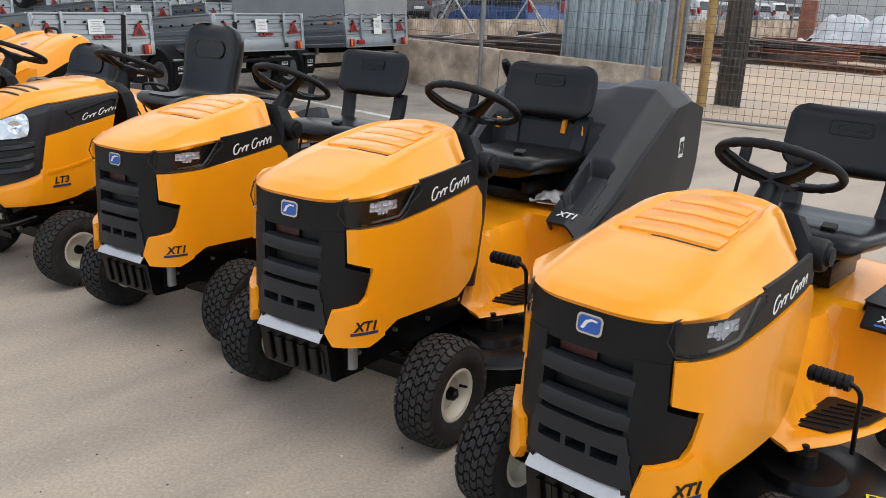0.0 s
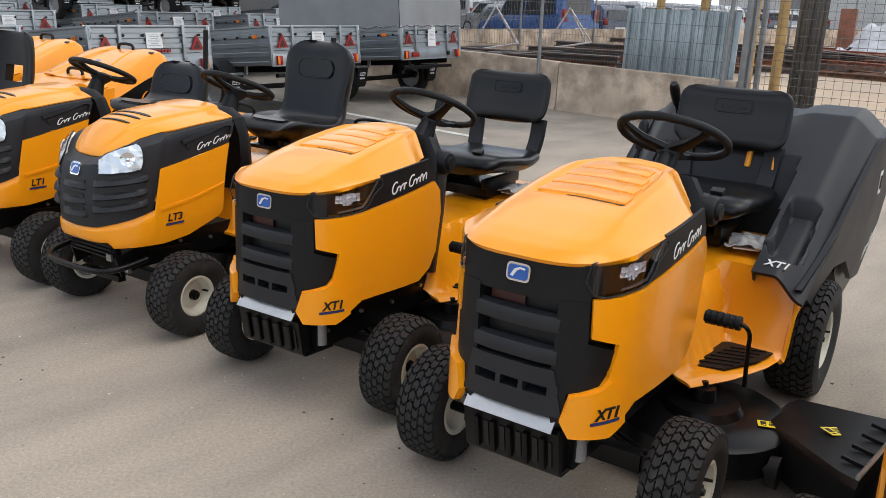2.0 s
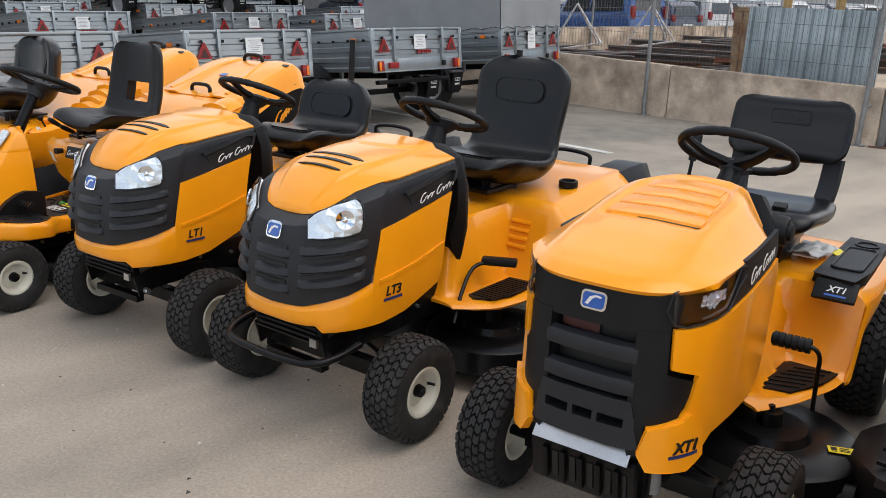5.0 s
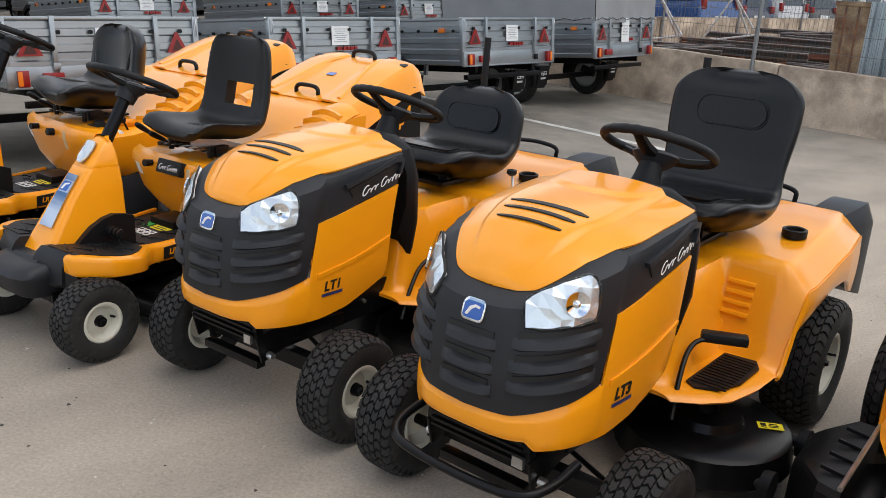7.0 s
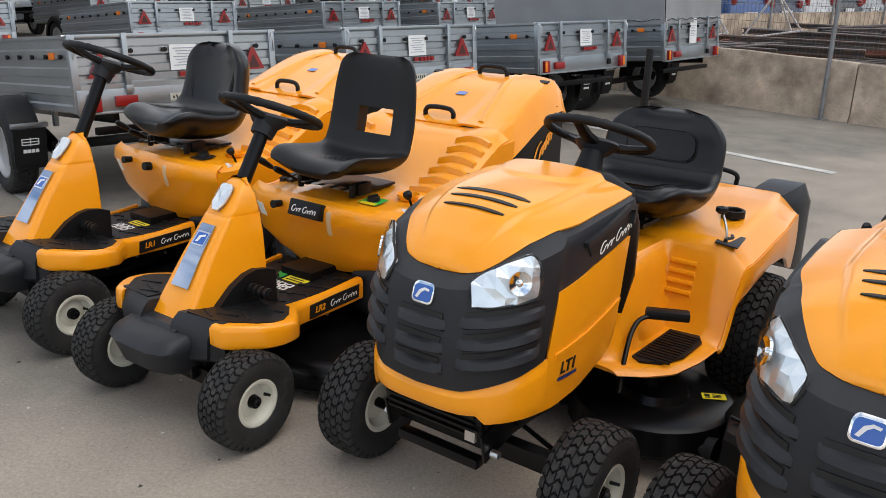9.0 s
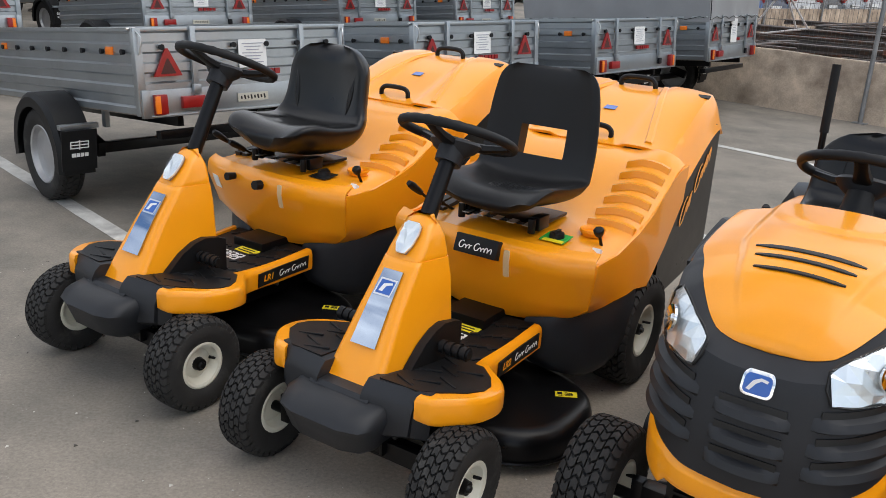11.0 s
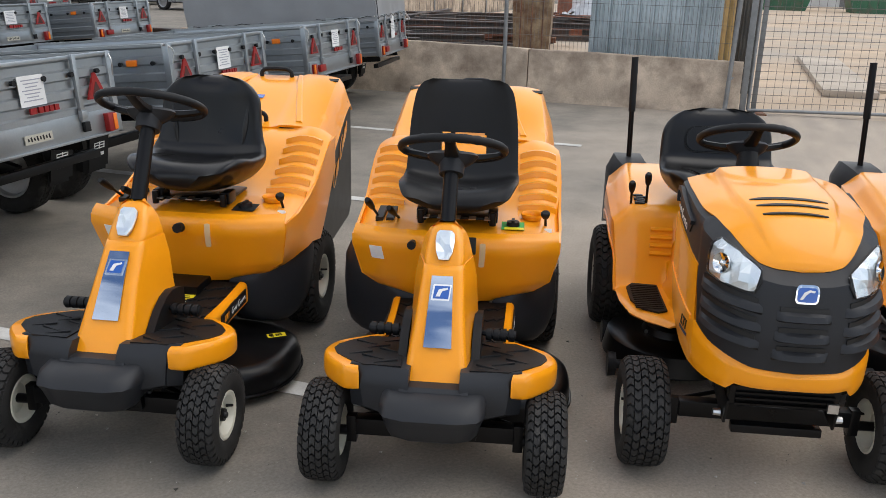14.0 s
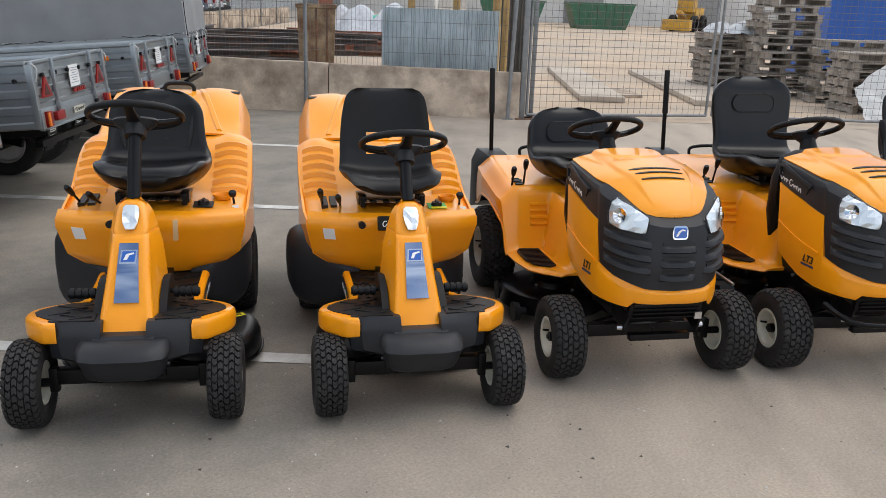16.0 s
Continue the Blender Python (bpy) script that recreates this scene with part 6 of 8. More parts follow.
    part("reflector", bm, LAMP_MIRROR, hl, "bright lamp facets", angle=1)
    bm = bmesh.new()
    onto(bm, C, lamp, 0.016, 0.003, 0.03, 0.06)
    part("lens", bm, LAMP_GLASS, hl, "clear lens")
    # pedal housing behind the console
    for s in (-1, 1):
        bm = bmesh.new()
        P = plane_surf("side", s * 0.135)
        onto(bm, P, [(0.04, 0.38), (0.37, 0.37), (0.37, 0.505), (0.33, 0.52), (0.27, 0.53), (0.22, 0.52), (0.16, 0.49), (0.10, 0.44)], 0.008, 0.03, 0.1, 0.1)
        part("pedal_housing", bm, BLACK_PLASTIC, T, bevel=0.004)
        bm = bmesh.new()
        rod(bm, (s * 0.13, 0.24, 0.470), (s * 0.255, 0.23, 0.470), 0.010, seg=8)
        pa = part("pedal_arm", bm, BLACK_METAL, T)
        bm = bmesh.new()
        ribs = [(0.0, 0.001)]
        for k in range(4):
            ribs += [(0.027 * k, 0.022), (0.027 * k + 0.019, 0.024), (0.027 * k + 0.0195, 0.017), (0.027 * k + 0.026, 0.017)]
        lathe(bm, [(s * f, q) for f, q in ribs] + [(s * 0.108, 0.001)], "x", (s * 0.158, 0.23, 0.470), 12)
        part("pedal_pad", bm, BLACK_PLASTIC, pa, "ribbed black pedal")
    # steering column and wheel
    bm = bmesh.new()
    top = Vector((0, 0.505, 1.085)) if variant == "LR2" else Vector((0, 0.525, 1.175))
    rod(bm, (0, 0.315, 0.78), top + Vector((0, -0.03, -0.04)), 0.030, 0.027, 16)
    col = part("steering_column", bm, BLACK_METAL, T, "black steering column")
    bm = bmesh.new()
    rod(bm, top + Vector((0, -0.055, -0.085)), top + Vector((0, -0.01, -0.02)), 0.045, 0.052, 18)
    part("column_collar", bm, GREY_PLASTIC, col)
    steering_wheel(T, tuple(top), -23, 0.192, (20, 160, 270), 0.03, 0.098, 0.60)
    # front panel under the seat
    def panel_pt(u, v):
        s = u * 2 - 1
        hw = float(np.interp(v, [0, 0.15, 0.35, 0.75, 1.0], [0.235, 0.330, 0.395, 0.430, 0.425]))
        x = s * hw
        z = float(np.interp(v, [0, 0.35, 0.75, 0.88, 1.0], [0.385, 0.475, 0.620, 0.672, 0.695]))
        y = float(np.interp(v, [0, 0.35, 0.75, 0.88, 1.0], [0.762, 0.728, 0.688, 0.692, 0.735])) + 0.07 * abs(s) ** 3.0
        return Vector((x, y, z))
    bm = bmesh.new()
    slab(bm, panel_pt, 30, 20, 0.01)
    body = part("front_panel", bm, ORANGE, T, "orange moulded front panel")
    # rear body top with the engine hump
    def top_pt(u, v):
        s = u * 2 - 1
        y = 0.735 + (1.55 - 0.735) * v
        hw = float(np.interp(y, [0.725, 1.0, 1.25, 1.55], [0.425, 0.445, 0.45, 0.44]))
        x = s * hw
        yy = y + 0.07 * abs(s) ** 3.0 * (1 - v) ** 1.2
        z = 0.695 + 0.025 * smoothstep(0.8, 1.2, y) + 0.20 * smoothstep(1.02, 1.56, y)
        z += 0.02 * smoothstep(0.5, 0.75, abs(s)) * smoothstep(1.0, 1.2, y)
        z -= 0.05 * abs(s) ** 9
        return Vector((x, yy, z))
    bm = bmesh.new()
    slab(bm, top_pt, 30, 26, 0.012)
    tb = part("rear_body", bm, ORANGE, T, "orange rear body")
    for s in (-1, 1):
        for k in range(6):
            bm = bmesh.new()
            y0 = 1.06 + k * 0.068
            pts = []
            for q in range(6):
                t = q / 5
                u, v = 0.5 + s * (0.285 + 0.19 * t), (y0 + 0.02 * t - 0.735) / 0.815
                pts.append(top_pt(u, v) + Vector((0, 0, 0.004)))
            skin(bm, [[p + Vector((0, -0.018, -0.012)), p + Vector((0, -0.012, 0.013)), p + Vector((0, 0.010, 0.013)), p + Vector((0, 0.018, -0.012))] for p in pts])
            part("louvre_rib", bm, ORANGE, tb, bevel=0.003)
        P = lambda u, v, o=0.0: Vector((s * (float(np.interp(u, [0.76, 0.95, 1.1, 1.3, 1.65], [0.43, 0.44, 0.442, 0.446, 0.438])) * float(np.interp(v, [0.385, 0.424, 0.475, 0.62], [float(np.interp(u, [0.84, 1.15], [0.55, 1.0])), float(np.interp(u, [0.82, 1.10], [0.77, 1.0])), float(np.interp(u, [0.80, 1.05], [0.92, 1.0])), 1.0])) + o), u, v))
        bm = bmesh.new()
        sd = [(0.835, 0.392), (0.80, 0.475), (0.762, 0.62), (0.766, 0.66), (0.92, 0.664), (1.10, 0.70), (1.20, 0.735), (1.30, 0.79), (1.40, 0.845), (1.48, 0.872), (1.60, 0.880), (1.585, 0.73), (1.42, 0.58), (1.25, 0.45), (1.12, 0.475), (0.98, 0.465), (0.90, 0.43)]
        onto(bm, P, sd, 0.004, 0.012, 0.06, 0.06)
        part("fender_side", bm, ORANGE, tb, bevel=0.003)
        # wheel guard below the orange panel
        bm = bmesh.new()
        rings = []
        for y, x1, z0, z1 in rows_smooth(((0.775, 0.24, 0.25, 0.395), (0.81, 0.30, 0.20, 0.43), (0.88, 0.37, 0.16, 0.47), (0.98, 0.422, 0.15, 0.495), (1.08, 0.445, 0.20, 0.50), (1.17, 0.440, 0.32, 0.50), (1.22, 0.41, 0.40, 0.48)), 3):
            if s < 0:
                # the grass duct bulges out of this side
                swell = smoothstep(0.80, 0.98, y) * smoothstep(1.22, 1.10, y)
                x1, z1 = x1 + 0.085 * swell, z1 + 0.05 * swell
            zc, hz, xc, hx = (z0 + z1) / 2, (z1 - z0) / 2, (0.16 + x1) / 2, (x1 - 0.16) / 2
            rings.append([Vector((s * (xc + hx * math.copysign(abs(math.cos(t)) ** 0.40, math.cos(t))), y, zc + hz * math.copysign(abs(math.sin(t)) ** 0.6, math.sin(t)))) for t in [2 * math.pi * q / 16 for q in range(16)]])
        skin(bm, rings)
        part("wheel_guard", bm, GREY_PLASTIC, T, "charcoal plastic wheel guard", angle=60)
    # collector box: orange lid with two handles, black bag below
    def lid(u, v):
        s = u * 2 - 1
        y = 1.54 + 0.62 * v
        hw = 0.440 - 0.035 * v
        z = 0.902 + 0.212 * smoothstep(-0.25, 0.95, v) - 0.03 * smoothstep(0.92, 1.0, v)
        z -= 0.10 * smoothstep(0.86, 1.0, abs(s)) + 0.05 * abs(s) ** 12
        z += 0.012 * smoothstep(0.32, 0.40, abs(s)) * smoothstep(0.95, 0.5, abs(s))
        return Vector((s * hw, y, z))
    bm = bmesh.new()
    slab(bm, lid, 40, 26, 0.012)
    box_ = part("collector_lid", bm, ORANGE, T, "orange grass collector lid")
    for v in (0.10, 0.86):
        bm = bmesh.new()
        c = lid(0.5, v)
        tube(bm, [c + Vector(p) for p in ((-0.085, 0, -0.005), (-0.082, 0, 0.025), (-0.05, 0, 0.042), (0.05, 0, 0.042), (0.082, 0, 0.025), (0.085, 0, -0.005))], 0.012, 8)
        part("lid_handle", bm, BLACK_PLASTIC, box_, "black carry handle")
    for sx in (-1, 1):
        c = lid(0.5 + sx * 0.40, 0.80)
        bm = bmesh.new()
        box(bm, (c.x, c.y, c.z + 0.001), (0.055, 0.03, 0.006), (18, 0, 0))
        part("lid_latch", bm, PRINT_SHADE_BLACK, box_, "dark latch slot")
    for sx in (-1, 1):
        bm = bmesh.new()
        pts = [lid(0.5 + sx * (0.30 - 0.14 * q / 8), 0.06 + 0.84 * q / 8) for q in range(9)]
        skin(bm, [[p + Vector((-0.022, 0, -0.004)), p + Vector((-0.010, 0, 0.008)), p + Vector((0.010, 0, 0.008)), p + Vector((0.022, 0, -0.004))] for p in pts])
        part("lid_ridge", bm, ORANGE, box_)
    bm = bmesh.new()
    c = lid(0.5, 0.45)
    box(bm, (c.x - 0.02, c.y, c.z + 0.002), (0.055, 0.04, 0.002), (16, 0, 0))
    part("lid_badge", bm, BLUE, box_, "small blue badge")
    bm = bmesh.new()
    rings = []
    for y, z0, z1 in ((1.50, 0.34, 0.80), (1.58, 0.30, 0.87), (2.06, 0.34, 1.04), (2.13, 0.40, 1.02)):
        rings.append([Vector((a * 0.400, y, z)) for a, z in ((-1, z0), (1, z0), (1, z1 - 0.05), (-1, z1 - 0.05))])
    skin(bm, rings)
    bag = part("collector_bag", bm, BLACK_METAL, T, "black fabric grass bag", bevel=0.02)
    for s in (-1, 1):
        bm = bmesh.new()
        script_bars(bm, plane_surf("side", s * 0.4015), 1.70, (0.56, 0.83), 2.02, 0.09, 0.002)
        part("bag_script", bm, ORANGE, bag, "orange script stroke")
    # cup holder, dial, levers
    bm = bmesh.new()
    lathe(bm, [(0.715, 0.048), (0.724, 0.047), (0.717, 0.042), (0.700, 0.040), (0.700, 0.001)], "z", (0.315, 0.97, 0), 22)
    part("cup_holder", bm, ORANGE, tb)
    bm = bmesh.new()
    rod(bm, (0.235, 0.84, 0.69), (0.235, 0.84, 0.722), 0.030, 0.026, 16)
    box(bm, (0.235, 0.835, 0.725), (0.012, 0.05, 0.012))
    part("dial", bm, BLACK_PLASTIC, tb, "black dial")
    bm = bmesh.new()
    box(bm, (0.235, 0.835, 0.7035), (0.095, 0.085, 0.003), (5, 0, 0))
    dl = part("dial_label", bm, PRINT_SHADE_BLACK if variant == "LR1" else GREEN, tb, "printed dial label")
    if variant == "LR2":
        bm = bmesh.new()
        box(bm, (0.240, 0.800, 0.7025), (0.080, 0.022, 0.003), (5, 0, 0))
        part("label_field", bm, YELLOW, dl)
    lever(T, (0.375, 0.93, 0.67), (0.370, 0.90, 0.735), 0.03, 0.006, 0.018)
    bm = bmesh.new()
    box(bm, (0.382, 0.855, 0.655), (0.032, 0.02, 0.07), (-35, 0, 0))
    part("lever_scale", bm, WHITE, T)
    for x, y, z in ((-0.36, 0.80, 0.775), (-0.27, 0.82, 0.745)):
        lever(T, (x + 0.02, 0.93, 0.68), (x, y, z), 0.09)
    bm = bmesh.new()
    for x in (-0.335, -0.29):
        box(bm, (x, 0.93, 0.705), (0.032, 0.14, 0.02), (6, 0, 0))
    part("lever_slot", bm, PRINT_SHADE_BLACK, tb, "black lever slots")
    bm = bmesh.new()
    rod(bm, (-0.17, 0.71, 0.65), (-0.17, 0.650, 0.655), 0.014, 0.018, 12)
    part("pull_knob", bm, BLACK_PLASTIC, body)
    if variant == "LR1":
        bm = bmesh.new()
        rod(bm, (0.0, 0.71, 0.64), (0.0, 0.655, 0.647), 0.022, 0.020, 12)
        part("pull_knob", bm, BLACK_PLASTIC, body)
    bm = bmesh.new()
    onto(bm, lambda u, v, o=0.0: panel_pt(u, v) + Vector((0, -1, 0)) * o, rounded(0.622, 0.58, 0.650, 0.86, 0.012), 0.003, 0.004, 0.1, 0.1)
    part("fuel_sight", bm, material("clouded_plastic", (0.75, 0.55, 0.30), 0.4, vary=0.05, bump=0.0) if "clouded_plastic" not in bpy.data.materials else bpy.data.materials["clouded_plastic"], body, "clouded fuel sight strip")
    F = lambda u, v, o=0.0: panel_pt(u, v) + Vector((0, -1, 0)) * o
    bm = bmesh.new()
    onto(bm, F, rect(0.085, 0.60, 0.150, 0.76), 0.003, 0.003, 0.1, 0.1)
    part("white_label", bm, WHITE, body, "small white printed label")
    if variant == "LR2":
        bm = bmesh.new()
        box(bm, (0.0, 0.682, 0.655), (0.18, 0.035, 0.07), (-20, 0, 0))
        np_ = part("name_pad", bm, BLACK_PLASTIC, body, "black name pad", bevel=0.006)
        bm = bmesh.new()
        script_bars(bm, lambda u, v, o=0.0: Vector((u, 0.6635 + (v - 0.655) * 0.36 - o, v)), -0.07, (0.645, 0.645), 0.07, 0.026, 0.002)
        part("brand_script", bm, WHITE, np_, "white script bars")
    # seat carrier
    bm = bmesh.new()
    box(bm, (0, 0.95, 0.728), (0.32, 0.24, 0.012))
    for s in (-1, 1):
        box(bm, (s * 0.15, 0.86, 0.740), (0.04, 0.08, 0.05))
        rod(bm, (s * 0.15, 0.80, 0.71), (s * 0.15, 0.80, 0.765), 0.014)
    part("seat_bracket", bm, BLACK_METAL, T, "black slotted seat bracket", bevel=0.003)
    bm = bmesh.new()
    for k in range(5):
        box(bm, (-0.13 + 0.065 * k, 0.815, 0.7355), (0.03, 0.05, 0.003))
    part("bracket_plate", bm, STEEL, T)
    bm = bmesh.new()
    if variant == "LR2":
        open_shell(bm, [(0.68, 0.750), (0.73, 0.780), (0.86, 0.765), (0.99, 0.755), (1.065, 0.785), (1.105, 0.86), (1.128, 0.95), (1.148, 1.08), (1.165, 1.215)], [0.215, 0.238, 0.248, 0.250, 0.247, 0.243, 0.240, 0.228, 0.200], 0.062, 0.060, (0.40, 0.585, 0.735))
        st = part("seat", bm, VINYL_MATT, T, "black moulded one-piece seat with an open back", angle=60)
        for k in range(5):
            bm = bmesh.new()
            box(bm, (0, 0.80 + 0.032 * k, 0.8035 - 0.004 * k), (0.16, 0.010, 0.008), (-3, 0, 0))
            part("seat_rib", bm, VINYL_MATT, st, bevel=0.003)
    else:
        sf, n_ = seat_shell(bm, [(0.68, 0.765), (0.74, 0.795), (0.86, 0.775), (1.01, 0.772), (1.09, 0.83), (1.125, 0.92), (1.15, 1.05), (1.165, 1.17)], [0.205, 0.248, 0.265, 0.268, 0.258, 0.236, 0.225, 0.205], 0.125, 0.065, round_ends=0.09, power=2.6, top_round=0.13)
        st = part("seat", bm, VINYL, T, "black bucket seat with side bolsters", angle=60)
        for sx in (-1, 1):
            for v0, v1, u0, u1 in ((0.10, 0.30, 0.20, 0.135), (0.46, 0.66, 0.15, 0.175)):
                bm = bmesh.new()
                tube(bm, [sf(sx * (u0 + (u1 - u0) * q / 6), v0 + (v1 - v0) * q / 6, -0.004) for q in range(7)], lambda t: 0.004 + 0.010 * math.sin(math.pi * t), 8, steps=2)
                part("bolster_seam", bm, VINYL, st)
    for c in T.children:
        if c.name.split(".")[0] in ("seat", "backrest"):
            c.matrix_local = pose(0, 0.03, 0.045)
    bm = bmesh.new()
    rings = []
    for z, f in ((0.045, 0.985), (0.05, 1.0), (0.105, 1.0), (0.135, 0.975), (0.152, 0.92), (0.158, 0.84), (0.158, 0.50), (0.176, 0.42), (0.178, 0.05)):
        rings.append([Vector((0.05 + 0.45 * f * math.copysign(abs(math.cos(t)) ** 0.75, math.cos(t)), 0.63 + 0.31 * f * math.copysign(abs(math.sin(t)) ** 0.8, math.sin(t)), z)) for t in [2 * math.pi * q / 48 for q in range(48)]])
    skin(bm, rings)
    part("cutting_deck", bm, BLACK_METAL, T, "black steel cutting deck with rolled skirt")
    bm = bmesh.new()
    tube(bm, [Vector((0.05 + 0.455 * math.copysign(abs(math.cos(t)) ** 0.75, math.cos(t)), 0.63 + 0.315 * math.copysign(abs(math.sin(t)) ** 0.8, math.sin(t)), 0.048)) for t in [2 * math.pi * q / 48 for q in range(48)]], 0.006, 6, closed=True, steps=1)
    part("deck_rim", bm, BLACK_METAL, T)
    warning_label(T, pose(0.38, 0.74, 0.1585, 0, 0, 30), 0.08, 0.04)
    return T

def ground_material():
    m = bpy.data.materials.new("worn_asphalt")
    m.use_nodes = True
    n, l = m.node_tree.nodes, m.node_tree.links
    b = n["Principled BSDF"]
    co = n.new("ShaderNodeTexCoord")
    def noise_node(scale, detail, rough=0.55):
        t = n.new("ShaderNodeTexNoise")
        t.inputs["Scale"].default_value, t.inputs["Detail"].default_value, t.inputs["Roughness"].default_value = scale, detail, rough
        l.new(co.outputs["Object"], t.inputs["Vector"])
        return t
    big, mid, fine = noise_node(0.35, 5), noise_node(2.2, 9, 0.68), noise_node(75, 5, 0.8)
    ramp = n.new("ShaderNodeValToRGB")
    ramp.color_ramp.elements[0].position, ramp.color_ramp.elements[0].color = 0.36, (0.136, 0.126, 0.106, 1)
    ramp.color_ramp.elements[1].position, ramp.color_ramp.elements[1].color = 0.62, (0.276, 0.242, 0.198, 1)
    mixn = n.new("ShaderNodeMath")
    mixn.operation = "MULTIPLY_ADD"
    mixn.inputs[1].default_value = 0.55
    l.new(mid.outputs["Fac"], mixn.inputs[0])
    sc = n.new("ShaderNodeMath")
    sc.operation = "MULTIPLY"
    sc.inputs[1].default_value = 0.45
    l.new(big.outputs["Fac"], sc.inputs[0])
    l.new(sc.outputs["Value"], mixn.inputs[2])
    l.new(mixn.outputs["Value"], ramp.inputs["Fac"])
    # pale dust on the driven lane before the row, dark bare asphalt behind it
    turn = n.new("ShaderNodeMapping")
    turn.inputs["Rotation"].default_value = (0, 0, radians(43.7))
    l.new(co.outputs["Object"], turn.inputs["Vector"])
    sep = n.new("ShaderNodeSeparateXYZ")
    l.new(turn.outputs["Vector"], sep.inputs["Vector"])
    wob = n.new("ShaderNodeMath")
    wob.operation = "MULTIPLY_ADD"
    wob.inputs[1].default_value = 5.0
    l.new(big.outputs["Fac"], wob.inputs[0])
    l.new(sep.outputs["X"], wob.inputs[2])
    lane = n.new("ShaderNodeMapRange")
    lane.interpolation_type = "SMOOTHSTEP"
    lane.inputs["From Min"].default_value, lane.inputs["From Max"].default_value = -6.4, -2.5
    l.new(wob.outputs["Value"], lane.inputs["Value"])
    streak_map = n.new("ShaderNodeMapping")
    streak_map.inputs["Scale"].default_value = (1.9, 0.45, 1.0)
    l.new(turn.outputs["Vector"], streak_map.inputs["Vector"])
    streak = n.new("ShaderNodeTexNoise")
    streak.inputs["Scale"].default_value, streak.inputs["Detail"].default_value = 1.3, 5.0
    l.new(streak_map.outputs["Vector"], streak.inputs["Vector"])
    sr = n.new("ShaderNodeMapRange")
    sr.inputs["From Min"].default_value, sr.inputs["From Max"].default_value = 0.32, 0.62
    sr.inputs["To Min"].default_value, sr.inputs["To Max"].default_value = 0.45, 1.0
    l.new(streak.outputs["Fac"], sr.inputs["Value"])
    lm = n.new("ShaderNodeMath")
    lm.operation = "MULTIPLY"
    l.new(lane.outputs["Result"], lm.inputs[0])
    l.new(sr.outputs["Result"], lm.inputs[1])
    dust = n.new("ShaderNodeMix")
    dust.data_type = "RGBA"
    dust.inputs["B"].default_value = (0.42, 0.351, 0.278, 1)
    l.new(lm.outputs["Value"], dust.inputs["Factor"])
    l.new(ramp.outputs["Color"], dust.inputs["A"])
    speck = n.new("ShaderNodeMapRange")
    speck.inputs["From Min"].default_value, speck.inputs["From Max"].default_value = 0.3, 0.7
    speck.inputs["To Min"].default_value, speck.inputs["To Max"].default_value = 0.72, 1.28
    l.new(fine.outputs["Fac"], speck.inputs["Value"])
    mul = n.new("ShaderNodeVectorMath")
    mul.operation = "SCALE"
    l.new(dust.outputs["Result"], mul.inputs[0])
    l.new(speck.outputs["Result"], mul.inputs["Scale"])
    l.new(mul.outputs["Vector"], b.inputs["Base Color"])
    b.inputs["Roughness"].default_value = 0.86
    bp = n.new("ShaderNodeBump")
    bp.inputs["Strength"].default_value, bp.inputs["Distance"].default_value = 0.35, 0.004
    l.new(fine.outputs["Fac"], bp.inputs["Height"])
    l.new(bp.outputs["Normal"], b.inputs["Normal"])
    return m


bm = bmesh.new()
bmesh.ops.create_grid(bm, x_segments=2, y_segments=2, size=400)
ground = part("ground", bm, ground_material(), None)
tagged(ground, "worn grey asphalt yard with dust and fine grit", "ground", kind="structure")



# loose grit on the asphalt
def grit(seed, count, mat, label):
    rn = random.Random(seed)
    bm = bmesh.new()
    for i in range(count):
        x, y = rn.uniform(-9.0, 2.5), rn.uniform(0.2, 7.5)
        r = 0.0016 + 0.0055 * rn.random() ** 5
        top = [Vector((x, y, 0)) + Vector((r * math.cos(a) * rn.uniform(0.7, 1.3), r * math.sin(a) * rn.uniform(0.7, 1.3), r * rn.uniform(0.4, 0.8))) for a in (0.3, 2.4, 4.5)]
        low = [Vector((x, y, -0.001)) + Vector((1.5 * r * math.cos(a), 1.5 * r * math.sin(a), 0)) for a in (0.3, 2.4, 4.5)]
        t, b = [bm.verts.new(p) for p in top], [bm.verts.new(p) for p in low]
        bm.faces.new(t)
        for k in range(3):
            bm.faces.new((b[k], b[(k + 1) % 3], t[(k + 1) % 3], t[k]))
    g = part("grit", bm, mat, None)
    tagged(g, label, "grit", kind="stuff")


grit(17, 2600, material("pale_grit", (0.50, 0.47, 0.42), 0.8, vary=0.4, scale=30, bump=0), "pale loose grit scattered on the asphalt")
grit(23, 1900, material("dark_grit", (0.07, 0.062, 0.052), 0.85, vary=0.4, scale=30, bump=0), "dark crumbs scattered on the asphalt")

# ---- the row of mowers ----
GROUP = "mowers in the row"


def stand(x, y, turn, size=1.0):
    return pose(x, y, 0, 0, 0, turn) @ Matrix.Diagonal((size, size, size, 1))


x_tractor(stand(0.556, 2.128, -41.2, 0.99), "orange lawn tractor with angular hood and black grille", GROUP, sticker=True)
x_tractor(stand(-0.351, 3.041, -33.7, 1.023), "orange lawn tractor with large black rear collector", GROUP, True)
x_tractor(stand(-1.255, 3.836, -32.3), "orange lawn tractor with black fender trays", GROUP)
lt_tractor(stand(-2.321, 4.553, -33.6), "orange round-hood lawn tractor with tubular bumper and high-back seat", GROUP, "LT3", True)
lt_tractor(stand(-3.290, 5.177, -31.4, 0.992), "orange round-hood lawn tractor with low-back seat", GROUP, "LT1", False)
lr_rider(stand(-4.412, 5.564, -30.5), "orange compact rider with moulded open-back seat", GROUP, "LR2")
